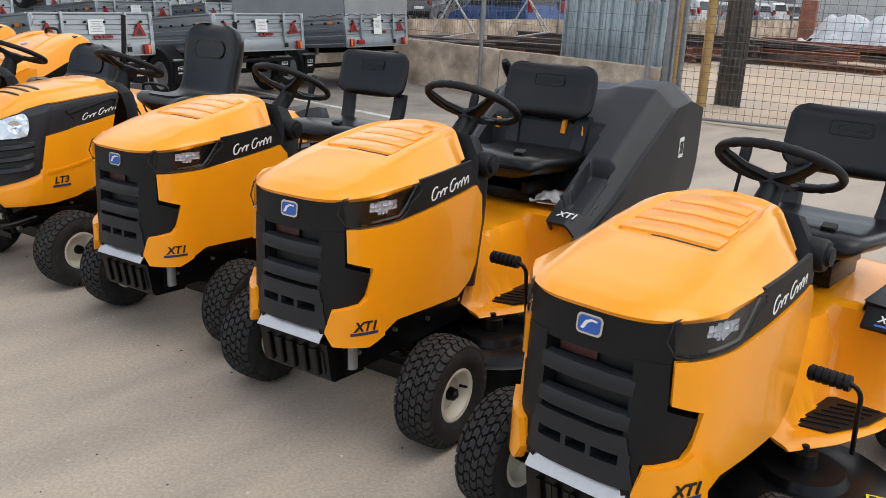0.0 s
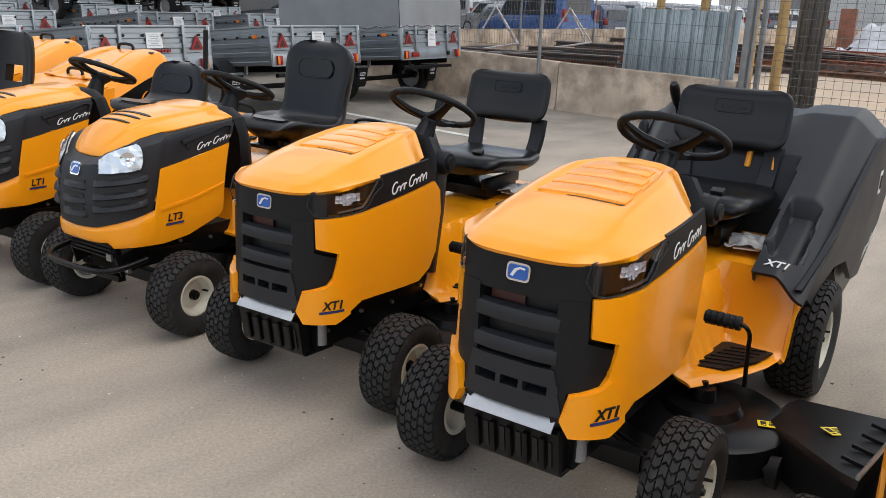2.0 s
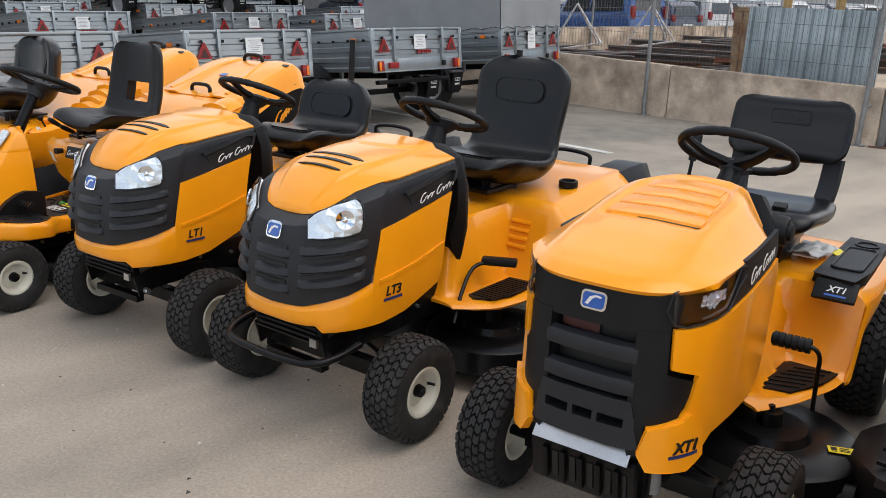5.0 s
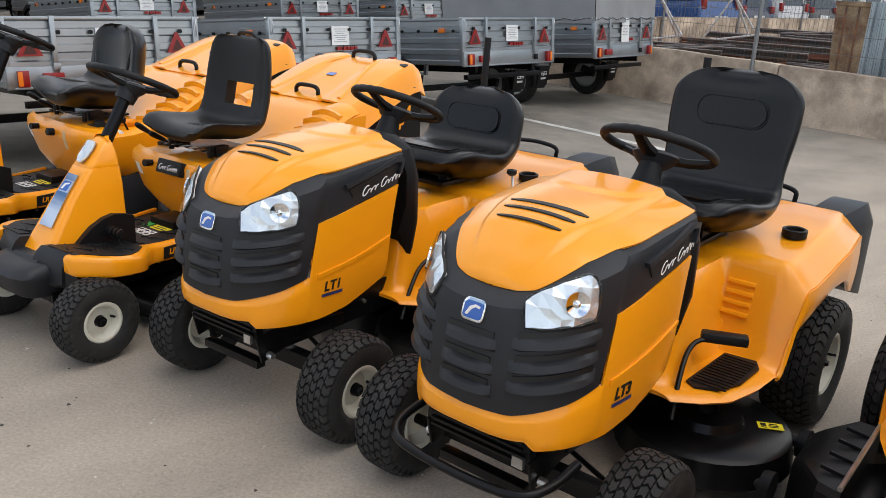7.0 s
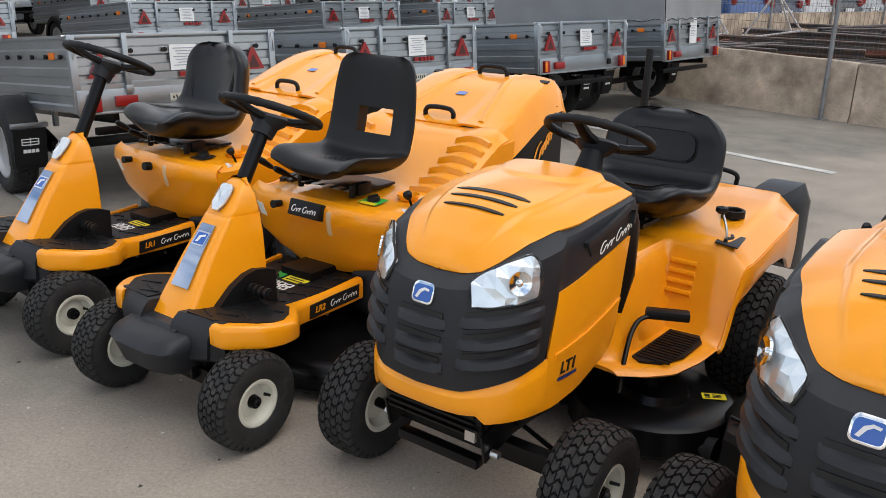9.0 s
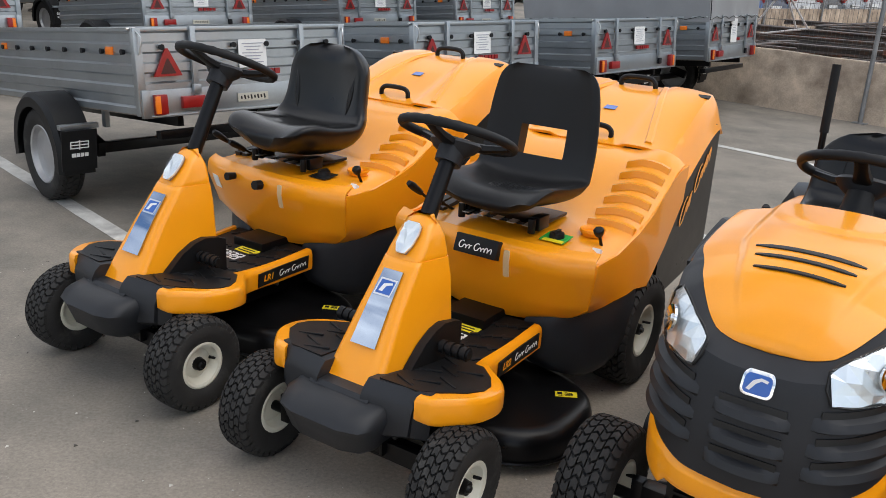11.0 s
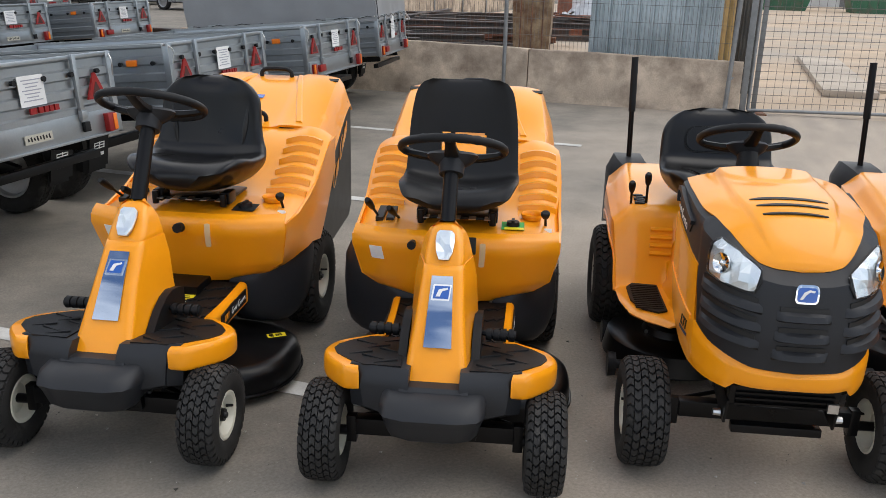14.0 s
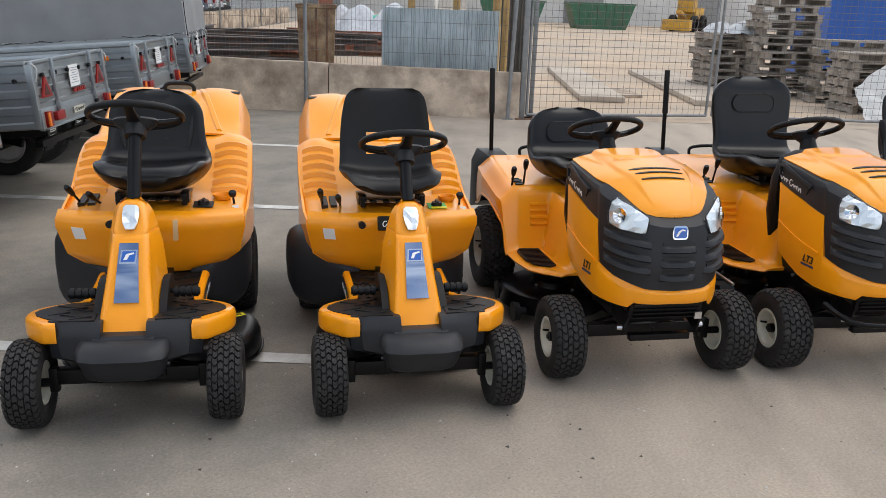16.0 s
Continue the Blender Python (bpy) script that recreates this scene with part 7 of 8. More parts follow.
lr_rider(stand(-5.413, 6.214, -32.2, 1.015), "orange compact rider with black bucket seat", GROUP, "LR1")


def document_bag(m, label):
    """A crumpled clear bag with papers and a yellow tag."""
    T = thing("document_bag", m, label, "plastic bag", "manuals on the tractors")
    bm = bmesh.new()
    slab(bm, lambda u, v: Vector((-0.07 + 0.14 * u + 0.012 * noise.noise((u * 5, v * 5, 2)), -0.10 + 0.20 * v, 0.018 + 0.020 * noise.noise((u * 4, v * 6, 7)) + 0.010 * math.sin(math.pi * u))), 14, 18, 0.004)
    part("film", bm, FILM, T, "milky crumpled film")
    bm = bmesh.new()
    box(bm, (0.0, 0.0, 0.004), (0.10, 0.15, 0.006), (0, 0, 6))
    part("booklet", bm, WHITE, T, "white booklet")
    bm = bmesh.new()
    box(bm, (0.075, 0.07, 0.012), (0.05, 0.07, 0.002), (0, 14, -12))
    part("tag", bm, YELLOW, T, "yellow tag")


FILM = material("clear_film", (0.50, 0.50, 0.49), 0.22, vary=0.2, scale=18, bump=0.3)
document_bag(stand(-0.351, 3.041, -33.7, 1.023) @ pose(0.22, 1.17, 0.640, 0, 0, 8), "crumpled clear bag with papers beside the seat")
document_bag(stand(-1.255, 3.836, -32.3) @ pose(0.20, 1.30, 0.640, 0, 0, -10), "crumpled clear bag with papers under the seat")

# ---- yard surfaces ----
YARD = pose(0, 0, 0, 0, 0, -43.7)
DIRT = material("packed_dirt", (0.48, 0.365, 0.255), 0.9, vary=0.18, scale=0.6, grain=30, bump=0.3, dirt=(0.38, 0.33, 0.27), dirt_at=0.55)
bm = bmesh.new()
for a0, a1, b0, b1 in ((-16.8, 60.0, 10.72, 120.0),):
    vs = [bm.verts.new(YARD @ Vector(p)) for p in ((a0, b0, 0.004), (a1, b0, 0.004), (a1, b1, 0.004), (a0, b1, 0.004))]
    bm.faces.new(vs)
tagged(part("ground_dirt", bm, DIRT, None), "pale packed dirt lot behind the fence", "ground", kind="structure")
for b, a0, a1 in ((1.42, -12.5, -7.45), (4.44, -12.5, -7.4), (7.37, -12.5, -7.6)):
    bm = bmesh.new()
    n = 24
    rows_ = []
    for k in range(n + 1):
        a = a0 + (a1 - a0) * k / n
        w = 0.055 + 0.006 * noise.noise((a * 3.1, b, 0))
        rows_.append([YARD @ Vector((a, b - w, 0.004)), YARD @ Vector((a, b + w, 0.004))])
    skin(bm, rows_, closed=False)
    tagged(part("parking_line", bm, PAINT_LINE, None), "faded white parking line on the asphalt", "parking line", kind="structure")


# ---- concrete block wall with fence ----
def wall_block(a0, a1, b0, h0, h1, name):
    bm = bmesh.new()
    rings = []
    n = max(4, int((a1 - a0) / 0.25))
    for k in range(n + 1):
        a = a0 + (a1 - a0) * k / n
        h = h0 + (h1 - h0) * k / n + 0.010 * noise.noise((a * 2.0, 1.3, b0))
        j = 0.012 * noise.noise((a * 1.7, 0.2, b0))
        rings.append([Vector((a, b0 + j - 0.03, 0.0)), Vector((a, b0 + j, 0.10)), Vector((a, b0 + j + 0.01, h - 0.02)), Vector((a, b0 + j + 0.025, h)), Vector((a, b0 + 0.17, h)), Vector((a, b0 + 0.18, 0.0))])
    skin(bm, rings)
    ob = part(name, bm, CONCRETE, None, angle=50)
    ob.matrix_world = YARD
    return tagged(ob, "stained weathered concrete block of a low wall", "wall", kind="structure")


for i, (a0, a1, h0, h1) in enumerate(((-14.6, -11.75, 0.77, 0.76), (-11.74, -8.92, 0.755, 0.715), (-8.905, -6.05, 0.715, 0.675))):
    wall_block(a0, a1, 10.43, h0, h1, f"wall_{i + 1}")


def pole(name, a, b, h, r, mat, label, z=0.0, tilt=(0, 0)):
    t = thing(name, YARD @ pose(a, b, z), label, name.replace("_", " "), "fence posts")
    bm = bmesh.new()
    rod(bm, (0, 0, 0), (tilt[0], tilt[1], h), r, r * 0.98, 14)
    part("shaft", bm, mat, t)
    bm = bmesh.new()
    box(bm, (0, 0, 0.006), (0.16, 0.12, 0.012))
    part("base_plate", bm, mat, t, bevel=0.003)
    return t


pole("fence_post", -9.24, 10.36, 2.3, 0.028, FENCE_STEEL, "grey steel fence post before the concrete wall")
pole("fence_post", -6.22, 10.36, 2.3, 0.030, FENCE_STEEL, "grey steel fence post at the wall's end", tilt=(0.06, 0))
pole("fence_post", -12.3, 10.36, 2.3, 0.028, FENCE_STEEL, "grey steel fence post beside the trailers")
bm = bmesh.new()
rod(bm, (-6.22, 10.38, 0.42), (-6.02, 10.60, 0.62), 0.012)
br = part("fence_brace", bm, FENCE_STEEL, None)
br.matrix_world = YARD
tagged(br, "thin steel brace between fence post and gate post", "brace")


def wire_mesh(name, p0, p1, z0, z1, du, dv, r, label, frame_r=0.0):
    """A welded wire panel between two plan points."""
    p0, p1 = Vector((*p0, 0)), Vector((*p1, 0))
    d = p1 - p0
    L = d.length
    m = YARD @ Matrix.Translation(p0) @ pose(0, 0, 0, 0, 0, math.degrees(math.atan2(d.y, d.x)))
    t = thing(name, m, label, "fence")
    bm = bmesh.new()
    nu, nv = int(L / du), int((z1 - z0) / dv)
    for i in range(nu + 1):
        x = L * i / nu
        rod(bm, (x, 0.002 * noise.noise((i * 1.7, 0, 0)), z0), (x + 0.004 * noise.noise((i * 2.1, 5, 0)), 0.012 * noise.noise((i * 0.4, 3, 0)), z1), r, seg=4, caps=False)
    for j in range(nv + 1):
        z = z0 + (z1 - z0) * j / nv
        rod(bm, (0, 0, z), (L, 0, z + 0.006 * noise.noise((j * 2.3, 9, 0))), r * 1.15, seg=4, caps=False)
    part("wire_mesh", bm, WIRE, t, kind="stuff")
    if frame_r:
        for a, b in (((0, 0, z0), (0, 0, z1)), ((L, 0, z0), (L, 0, z1)), ((0, 0, z0), (L, 0, z0)), ((0, 0, z1), (L, 0, z1))):
            bm = bmesh.new()
            rod(bm, a, b, frame_r, seg=10)
            part("rail", bm, FENCE_STEEL, t)
    return t


wire_mesh("wire_fence", (-14.5, 10.50), (-6.2, 10.50), 0.68, 2.25, 0.055, 0.20, 0.0022, "fine welded wire fence on top of the concrete wall")
wire_mesh("wire_gate", (-5.93, 10.52), (-3.05, 11.20), 0.06, 2.1, 0.10, 0.10, 0.0026, "wide wire mesh gate leaf in a steel tube frame", 0.022)
wire_mesh("wire_gate", (-2.95, 11.22), (2.2, 11.3), 0.06, 2.1, 0.10, 0.10, 0.0026, "second wire mesh gate leaf standing open", 0.022)


def box_post(a, b, h, w, label):
    t = thing("gate_post", YARD @ pose(a, b, 0), label, "gate post", "fence posts")
    bm = bmesh.new()
    box(bm, (0, 0, h / 2), (w, w, h))
    part("shaft", bm, FENCE_STEEL, t, bevel=0.006)
    bm = bmesh.new()
    box(bm, (0.02, -0.02, 0.008), (0.28, 0.22, 0.016), (0, 0, 12))
    part("base_plate", bm, RUST, t, "rusty base plate")


box_post(-6.0, 10.50, 2.4, 0.08, "grey square steel gate post")
box_post(-5.86, 10.62, 2.4, 0.06, "thinner grey steel gate post")
pole("timber_post", -6.39, 12.35, 2.6, 0.075, WOOD, "yellow raw timber post behind the gate")
pole("timber_post", -7.75, 11.25, 1.95, 0.06, WOOD, "raw timber post behind the corrugated sheet")
pole("timber_post", -7.05, 11.25, 1.95, 0.06, WOOD, "raw timber post behind the corrugated sheet")
pole("timber_post", -6.28, 11.25, 2.0, 0.05, WOOD, "raw timber post at the sheet's edge")


def corrugated(name, a0, a1, b, z0, z1, label, mat, pitch=0.19, depth=0.045, lean=0.04):
    bm = bmesh.new()
    n = int((a1 - a0) / pitch)
    pts = []
    for k in range(n):
        x = a0 + (a1 - a0) * k / n
        for f, y in ((0.0, 0), (0.18, 0), (0.24, depth), (0.36, depth), (0.42, 0), (0.52, 0.002), (0.54, 0.009), (0.58, 0.009), (0.60, 0.002), (0.78, 0.002), (0.80, 0.009), (0.84, 0.009), (0.86, 0.0)):
            pts.append((x + f * (a1 - a0) / n, -y))
    rows_ = [[Vector((x, b + y, z0)) for x, y in pts], [Vector((x, b + y + lean * 0.5, (z0 + z1) / 2)) for x, y in pts], [Vector((x, b + y + lean, z1 + 0.004 * noise.noise((x * 3, 0, 0)))) for x, y in pts]]
    skin(bm, rows_, closed=False)
    back = [[p + Vector((0, 0.003, 0)) for p in r] for r in rows_]
    skin(bm, back, closed=False)
    ob = part(name, bm, mat, None, angle=20)
    ob.matrix_world = YARD
    return tagged(ob, label, "sheet metal")


SHEET = material("corrugated_zinc", (0.44, 0.50, 0.53), 0.34, metal=0.75, vary=0.2, scale=2.5, grain=60, bump=0.05, dirt=(0.30, 0.35, 0.37), dirt_at=0.58)
# dark slats of a gate in shadow: that shade is part of this colour
SHADED_SHEET = material("shaded_dark_sheet", (0.10, 0.095, 0.085), 0.6, metal=0.3, vary=0.3, scale=3, grain=60, bump=0.1, dirt=(0.16, 0.12, 0.08), dirt_at=0.6)
corrugated("corrugated_sheet", -8.18, -6.36, 11.02, 0.02, 1.54, "corrugated galvanised sheets standing upright behind the wall", SHEET)
corrugated("sheet_door", -6.3, -5.85, 12.6, 0.02, 1.75, "narrow sheet for the dark slatted gate, its shadow in the colour", SHADED_SHEET, 0.15)


# ---- trailers ----
def ridged(y0, y1, z0, z1, x, depth, axis, n_ridge=3):
    """Rows of points for a pressed panel with lengthwise ridges: along y at x (axis 'y'), or along x at y (axis 'x')."""
    out = []
    h = (z1 - z0) / n_ridge
    for k in range(n_ridge):
        z = z0 + k * h
        out += [(z, 0), (z + h * 0.30, 0), (z + h * 0.40, depth), (z + h * 0.80, depth), (z + h * 0.90, 0)]
    out.append((z1, 0))
    return out


def trailer(m, label, group, W, L, cover, paper=True, plate=False):
    T = thing("cargo_trailer", m, label, "trailer", group)
    z0, z1, zl = 0.835, 1.175, 0.675
    hw = W / 2
    prof = ridged(0, 0, z0, z1, 0, 0.016, "y")
    bm = bmesh.new()
    skin(bm, [[Vector((-0.004 - d, y, z)) for z, d in prof] for y in (-hw + 0.045, hw - 0.045)], closed=False)
    skin(bm, [[Vector((-0.022 - d * 0.5, y, z)) for z, d in prof] for y in (-hw + 0.045, hw - 0.045)], closed=False)
    gate = part("tailgate", bm, ZINC, T, "galvanised ridged tailgate")
    bm = bmesh.new()
    box(bm, (-0.012, 0, z1), (0.035, W - 0.09, 0.022))
    part("top_rail", bm, ZINC, gate, bevel=0.003)
    for s in (-1, 1):
        bm = bmesh.new()
        side = ridged(0, 0, 0.70, z1, 0, 0.016, "x", 4)
        skin(bm, [[Vector((x, s * (hw - d), z)) for z, d in side] for x in (-L, -0.03)], closed=False)
        skin(bm, [[Vector((x, s * (hw - 0.02 - d * 0.4), z)) for z, d in side] for x in (-L, -0.03)], closed=False)
        box(bm, (-L / 2, s * (hw - 0.01), z1), (L, 0.035, 0.02))
        sp = part("side_panel", bm, ZINC, T, "galvanised ridged side panel")
        bm = bmesh.new()
        box(bm, (-0.015, s * (hw - 0.022), (0.70 + z1) / 2), (0.05, 0.048, z1 - 0.68))
        part("corner_post", bm, ZINC, T, bevel=0.004)
        bm = bmesh.new()
        rod(bm, (-0.02, s * (hw - 0.03), z1), (-0.02, s * (hw + 0.025), z1 + 0.003), 0.012, 0.008, 8)
        tube(bm, [(0.0, s * (hw - 0.01), z1), (0.035, s * (hw - 0.03), z1 - 0.05), (0.02, s * (hw - 0.02), z1 - 0.14)], 0.005, 6)
        part("latch", bm, STEEL, T, "steel latch hook")
        for k in range(9):
            bm = bmesh.new()
            rod(bm, (-0.12 - k * (L - 0.2) / 8, s * hw, 1.05), (-0.12 - k * (L - 0.2) / 8, s * (hw + 0.022), 1.05), 0.014, 0.017, 8)
            part("lacing_hook", bm, BLACK_PLASTIC, sp)
        for xx in (-0.30, -L * 0.85):
            bm = bmesh.new()
            box(bm, (xx, s * (hw + 0.006), 1.055), (0.085, 0.012, 0.045))
            part("side_reflector", bm, REFLECT_ORANGE, sp, "orange side reflector", bevel=0.002)
        # triangle reflector
        bm = bmesh.new()
        yc, zc, t_ = s * (hw - 0.19), 0.985, 0.088
        tri_ = [(yc - t_, zc - 0.075), (yc + t_, zc - 0.075), (yc + 0.008, zc + 0.082), (yc - 0.008, zc + 0.082)]
        onto(bm, lambda u, v, o=0.0: Vector((o, u, v)), tri_, 0.016, 0.014, 0.5, 0.5)
        rf = part("triangle_reflector", bm, REFLECT_RED, gate, "red triangle reflector", bevel=0.003)
        bm = bmesh.new()
        onto(bm, lambda u, v, o=0.0: Vector((o, u, v)), [(yc + (a - yc) * 0.55, zc - 0.02 + (b - zc) * 0.55) for a, b in tri_], 0.0175, 0.003, 0.5, 0.5)
        part("reflector_field", bm, RED, rf)
        bm = bmesh.new()
        box(bm, (0.012, s * (hw - 0.36), 0.99), (0.024, 0.035, 0.40))
        box(bm, (0.020, s * (hw - 0.36), 0.83), (0.030, 0.05, 0.05))
        part("tailgate_bar", bm, ZINC, gate, bevel=0.003)
        # lights on the lower board
        bm = bmesh.new()
        box(bm, (0.022, s * (hw - 0.12), 0.752), (0.04, 0.075, 0.115))
        lt = part("tail_light", bm, REFLECT_RED, T, "red and amber tail light", bevel=0.006)
        bm = bmesh.new()
        box(bm, (0.040, s * (hw - 0.095), 0.752), (0.012, 0.032, 0.10))
        part("amber_lens", bm, REFLECT_ORANGE, lt, "amber lens", bevel=0.002)
        # wheel, guard and flap
        yw = s * (hw + 0.12)
        tm = tyre_part(T, "trailer_tyre", 0.305, 0.18, 0.18, 4, 40, 0.006, pose(-L * 0.42, yw, 0.305, 0, 0, 90))
        mesh_part("rim", rim_mesh(f"trailer_rim_{s}", 0.18, 0.18, -s), STEEL_RIM, tm, "grey steel rim")
        bm = bmesh.new()
        rings = []
        for k in range(15):
            a = radians(-12 + 204 * k / 14)
            c, sn = math.cos(a), math.sin(a)
            r0 = 0.385
            cx, cz = -L * 0.42, 0.32
            q = [(r0, -0.105), (r0, 0.09), (r0 - 0.03, 0.115), (r0 - 0.09, 0.115), (r0 - 0.09, 0.105), (r0 - 0.035, 0.10), (r0 - 0.012, 0.085), (r0 - 0.012, -0.105)]
            rings.append([Vector((cx + r * c, yw + s * w, cz + r * sn)) for r, w in q])
        skin(bm, rings)
        part("mudguard", bm, BLACK_PLASTIC, T, "black plastic mudguard", bevel=0.0)
        bm = bmesh.new()
        box(bm, (-L * 0.42 + 0.41, yw, 0.40), (0.008, 0.22, 0.26), (0, 8, 0))
        fl = part("mud_flap", bm, BLACK_PLASTIC, T, "black mud flap with white mark")
        bm = bmesh.new()
        for dy, dz, w_, h_ in ((0, 0.035, 0.11, 0.006), (0, 0.055, 0.11, 0.006), (0, 0.015, 0.11, 0.006), (-0.055, 0.035, 0.006, 0.046), (0.0, 0.035, 0.006, 0.06), (0.055, 0.035, 0.006, 0.046), (-0.036, -0.03, 0.026, 0.024), (-0.009, -0.03, 0.02, 0.024), (0.016, -0.03, 0.02, 0.024), (0.042, -0.03, 0.022, 0.024)):
            box(bm, (-L * 0.42 + 0.416 + (dz) * 0.14, yw + dy, 0.40 + dz), (0.004, w_, h_), (0, 8, 0))
        part("flap_mark", bm, WHITE, fl, "plain white bars")
        bm = bmesh.new()
        box(bm, (-L * 0.42 + 0.37, yw + s * -0.02, 0.54), (0.05, 0.24, 0.03))
        box(bm, (-L * 0.42 + 0.37, s * (hw - 0.08), 0.60), (0.05, 0.03, 0.16))
        part("guard_bracket", bm, ZINC, T, bevel=0.002)
    bm = bmesh.new()
    box(bm, (-0.006, 0, 0.757), (0.02, W - 0.03, 0.155))
    box(bm, (0.008, 0, 0.684), (0.03, W - 0.03, 0.014))
    for s in (-1, 1):
        box(bm, (0.008, s * (hw - 0.035), 0.757), (0.03, 0.05, 0.16))
    lb = part("light_board", bm, ZINC, T, "galvanised light board", bevel=0.003)
    bm = bmesh.new()
    box(bm, (0.02, -hw + 0.33, 0.755), (0.035, 0.15, 0.07))
    part("fog_lamp", bm, REFLECT_RED, T, "red fog lamp", bevel=0.008)
    bm = bmesh.new()
    box(bm, (0.012, hw - 0.34, 0.755), (0.03, 0.05, 0.06))
    part("plate_lamp", bm, BLACK_PLASTIC, T, bevel=0.005)
    # maker's name as red bars
    bm = bmesh.new()
    for dy, w_ in ((-0.09, 0.05), (-0.03, 0.035), (0.015, 0.03), (0.055, 0.03), (0.10, 0.035)):
        box(bm, (0.0, 0.10 + dy, 0.905), (0.012, w_, 0.034))
    part("name_mark", bm, REFLECT_RED, gate, "plain red bars")
    for k in range(6):
        bm = bmesh.new()
        y = -hw + 0.16 + k * (W - 0.32) / 5
        rod(bm, (0.0, y, 1.075), (0.024, y, 1.075), 0.014, 0.017, 8)
        part("lacing_hook", bm, BLACK_PLASTIC, gate)
    if paper:
        bm = bmesh.new()
        box(bm, (0.008, 0.02 if not cover else 0.0, 1.02), (0.003, 0.20, 0.17) if not cover else (0.003, 0.19, 0.30))
        pp = part("price_sheet", bm, WHITE, gate, "white printed sheet")
        bm = bmesh.new()
        for k in range(7):
            box(bm, (0.0105, 0.02 if not cover else 0.0, 1.08 - k * 0.019), (0.002, 0.15 - 0.03 * (k % 3), 0.006))
        part("sheet_print", bm, material("grey_print", (0.35, 0.36, 0.40), 0.6, vary=0.05, bump=0) if "grey_print" not in bpy.data.materials else bpy.data.materials["grey_print"], pp)
    if plate:
        bm = bmesh.new()
        box(bm, (0.012, 0.0, 0.755), (0.006, 0.22, 0.05))
        pt = part("blank_plate", bm, material("bare_plate", (0.50, 0.48, 0.40), 0.5, vary=0.1) if "bare_plate" not in bpy.data.materials else bpy.data.materials["bare_plate"], T, "dull plate with scrawled bars")
        bm = bmesh.new()
        for k in range(8):
            box(bm, (0.016, -0.085 + 0.024 * k, 0.755), (0.002, 0.010, 0.018 + 0.010 * (k % 2)), (12, 0, 0))
        part("plate_marks", bm, PRINT_SHADE_BLACK, pt)
    # floor, front, chassis
    bm = bmesh.new()
    box(bm, (-L / 2, 0, 0.695), (L - 0.02, W - 0.05, 0.014))
    part("floor_board", bm, GREY_WOOD, T)
    bm = bmesh.new()
    skin(bm, [[Vector((-L + d, y, z)) for z, d in prof] for y in (-hw + 0.02, hw - 0.02)], closed=False)
    box(bm, (-L + 0.02, 0, (0.70 + z1) / 2), (0.02, W - 0.06, z1 - 0.70))
    part("front_panel", bm, ZINC, T)
    bm = bmesh.new()
    for s in (-1, 1):
        box(bm, (-L / 2 - 0.02, s * hw * 0.62, 0.645), (L - 0.1, 0.04, 0.08))
        rod(bm, (-L, s * hw * 0.55, 0.60), (-L - 1.15, 0, 0.56), 0.03, seg=8)
    box(bm, (-L * 0.42, 0, 0.40), (0.07, W + 0.1, 0.07))
    box(bm, (-0.10, 0, 0.56), (0.06, W * 0.8, 0.05))
    for s in (-1, 1):
        box(bm, (-L * 0.42 + 0.09, s * (hw - 0.1), 0.45), (0.22, 0.05, 0.10), (0, 20, 0))
    part("chassis", bm, BLACK_METAL, T, "black steel chassis", bevel=0.003)
    if cover:
        bm = bmesh.new()
        def sheet(u, v):
            pass
        n = 18
        ring = []
        H = 2.25
        rings = []
        for j in range(17):
            z = 1.12 + (H - 1.12) * j / 16
            pts = []
            for k in range(4 * n):
                q, r_ = divmod(k, n)
                f = r_ / n
                x, y = [(-0.01, -hw + W * f), (-L * f, hw), (-L, hw - W * f), (-L + L * f, -hw)][q]
                fold = 0.030 * noise.noise((x * 2.2, y * 2.2, z * 1.3)) + 0.018 * abs(noise.noise((x * 4.0 + z * 2.5, y * 4.0 - z * 2.0, 5.0))) + 0.028 * math.exp(-((z - 1.14) / 0.12) ** 2) * noise.noise((x * 7, y * 7, 2.0))
                cx, cy = -L / 2, 0
                d = Vector((x - cx, y - cy, 0)).normalized()
                pts.append(Vector((x, y, z)) + d * (0.012 + fold))
            rings.append(pts)
        skin(bm, rings)
        cv = part("tarpaulin", bm, TARP, T, "taut grey tarpaulin cover")
        bm = bmesh.new()
        pts = []
        for k in range(28):
            f = k / 27
            pts.append(Vector((0.03 - L * max(0, f - 0.45) / 0.55 * 0.98, -hw - 0.02 if f > 0.45 else -hw + (W) * (0.45 - f) / 0.45, 1.15 + 0.03 * (k % 2))))
        tube(bm, pts, 0.004, 5, steps=1)
        tube(bm, [(0.02, -hw - 0.02, 2.2), (0.03, -hw - 0.02, 1.8), (0.025, -hw - 0.02, 1.4), (0.03, -hw - 0.03, 1.14)], 0.006, 5)
        part("lacing_cord", bm, BLACK_PLASTIC, cv, "dark lacing cord")
    # unhitched: the bed leans nose-down over its axle
    lean = pose(0, 0, 0.9) @ pose(0, 0, 0, 0, -5.0, 0) @ pose(0, 0, -0.9)
    for c in T.children:
        if c.name.split(".")[0] not in ("tyre", "mudguard", "mud_flap", "guard_bracket"):
            c.matrix_local = lean
    return T


STEEL_RIM = material("grey_rim", (0.42, 0.42, 0.42), 0.4, metal=0.5, vary=0.1, scale=12)
TR = "trailers parked in rows"


def tail(a, b, turn=0.0):
    return YARD @ pose(a, b, 0, 0, 0, turn)


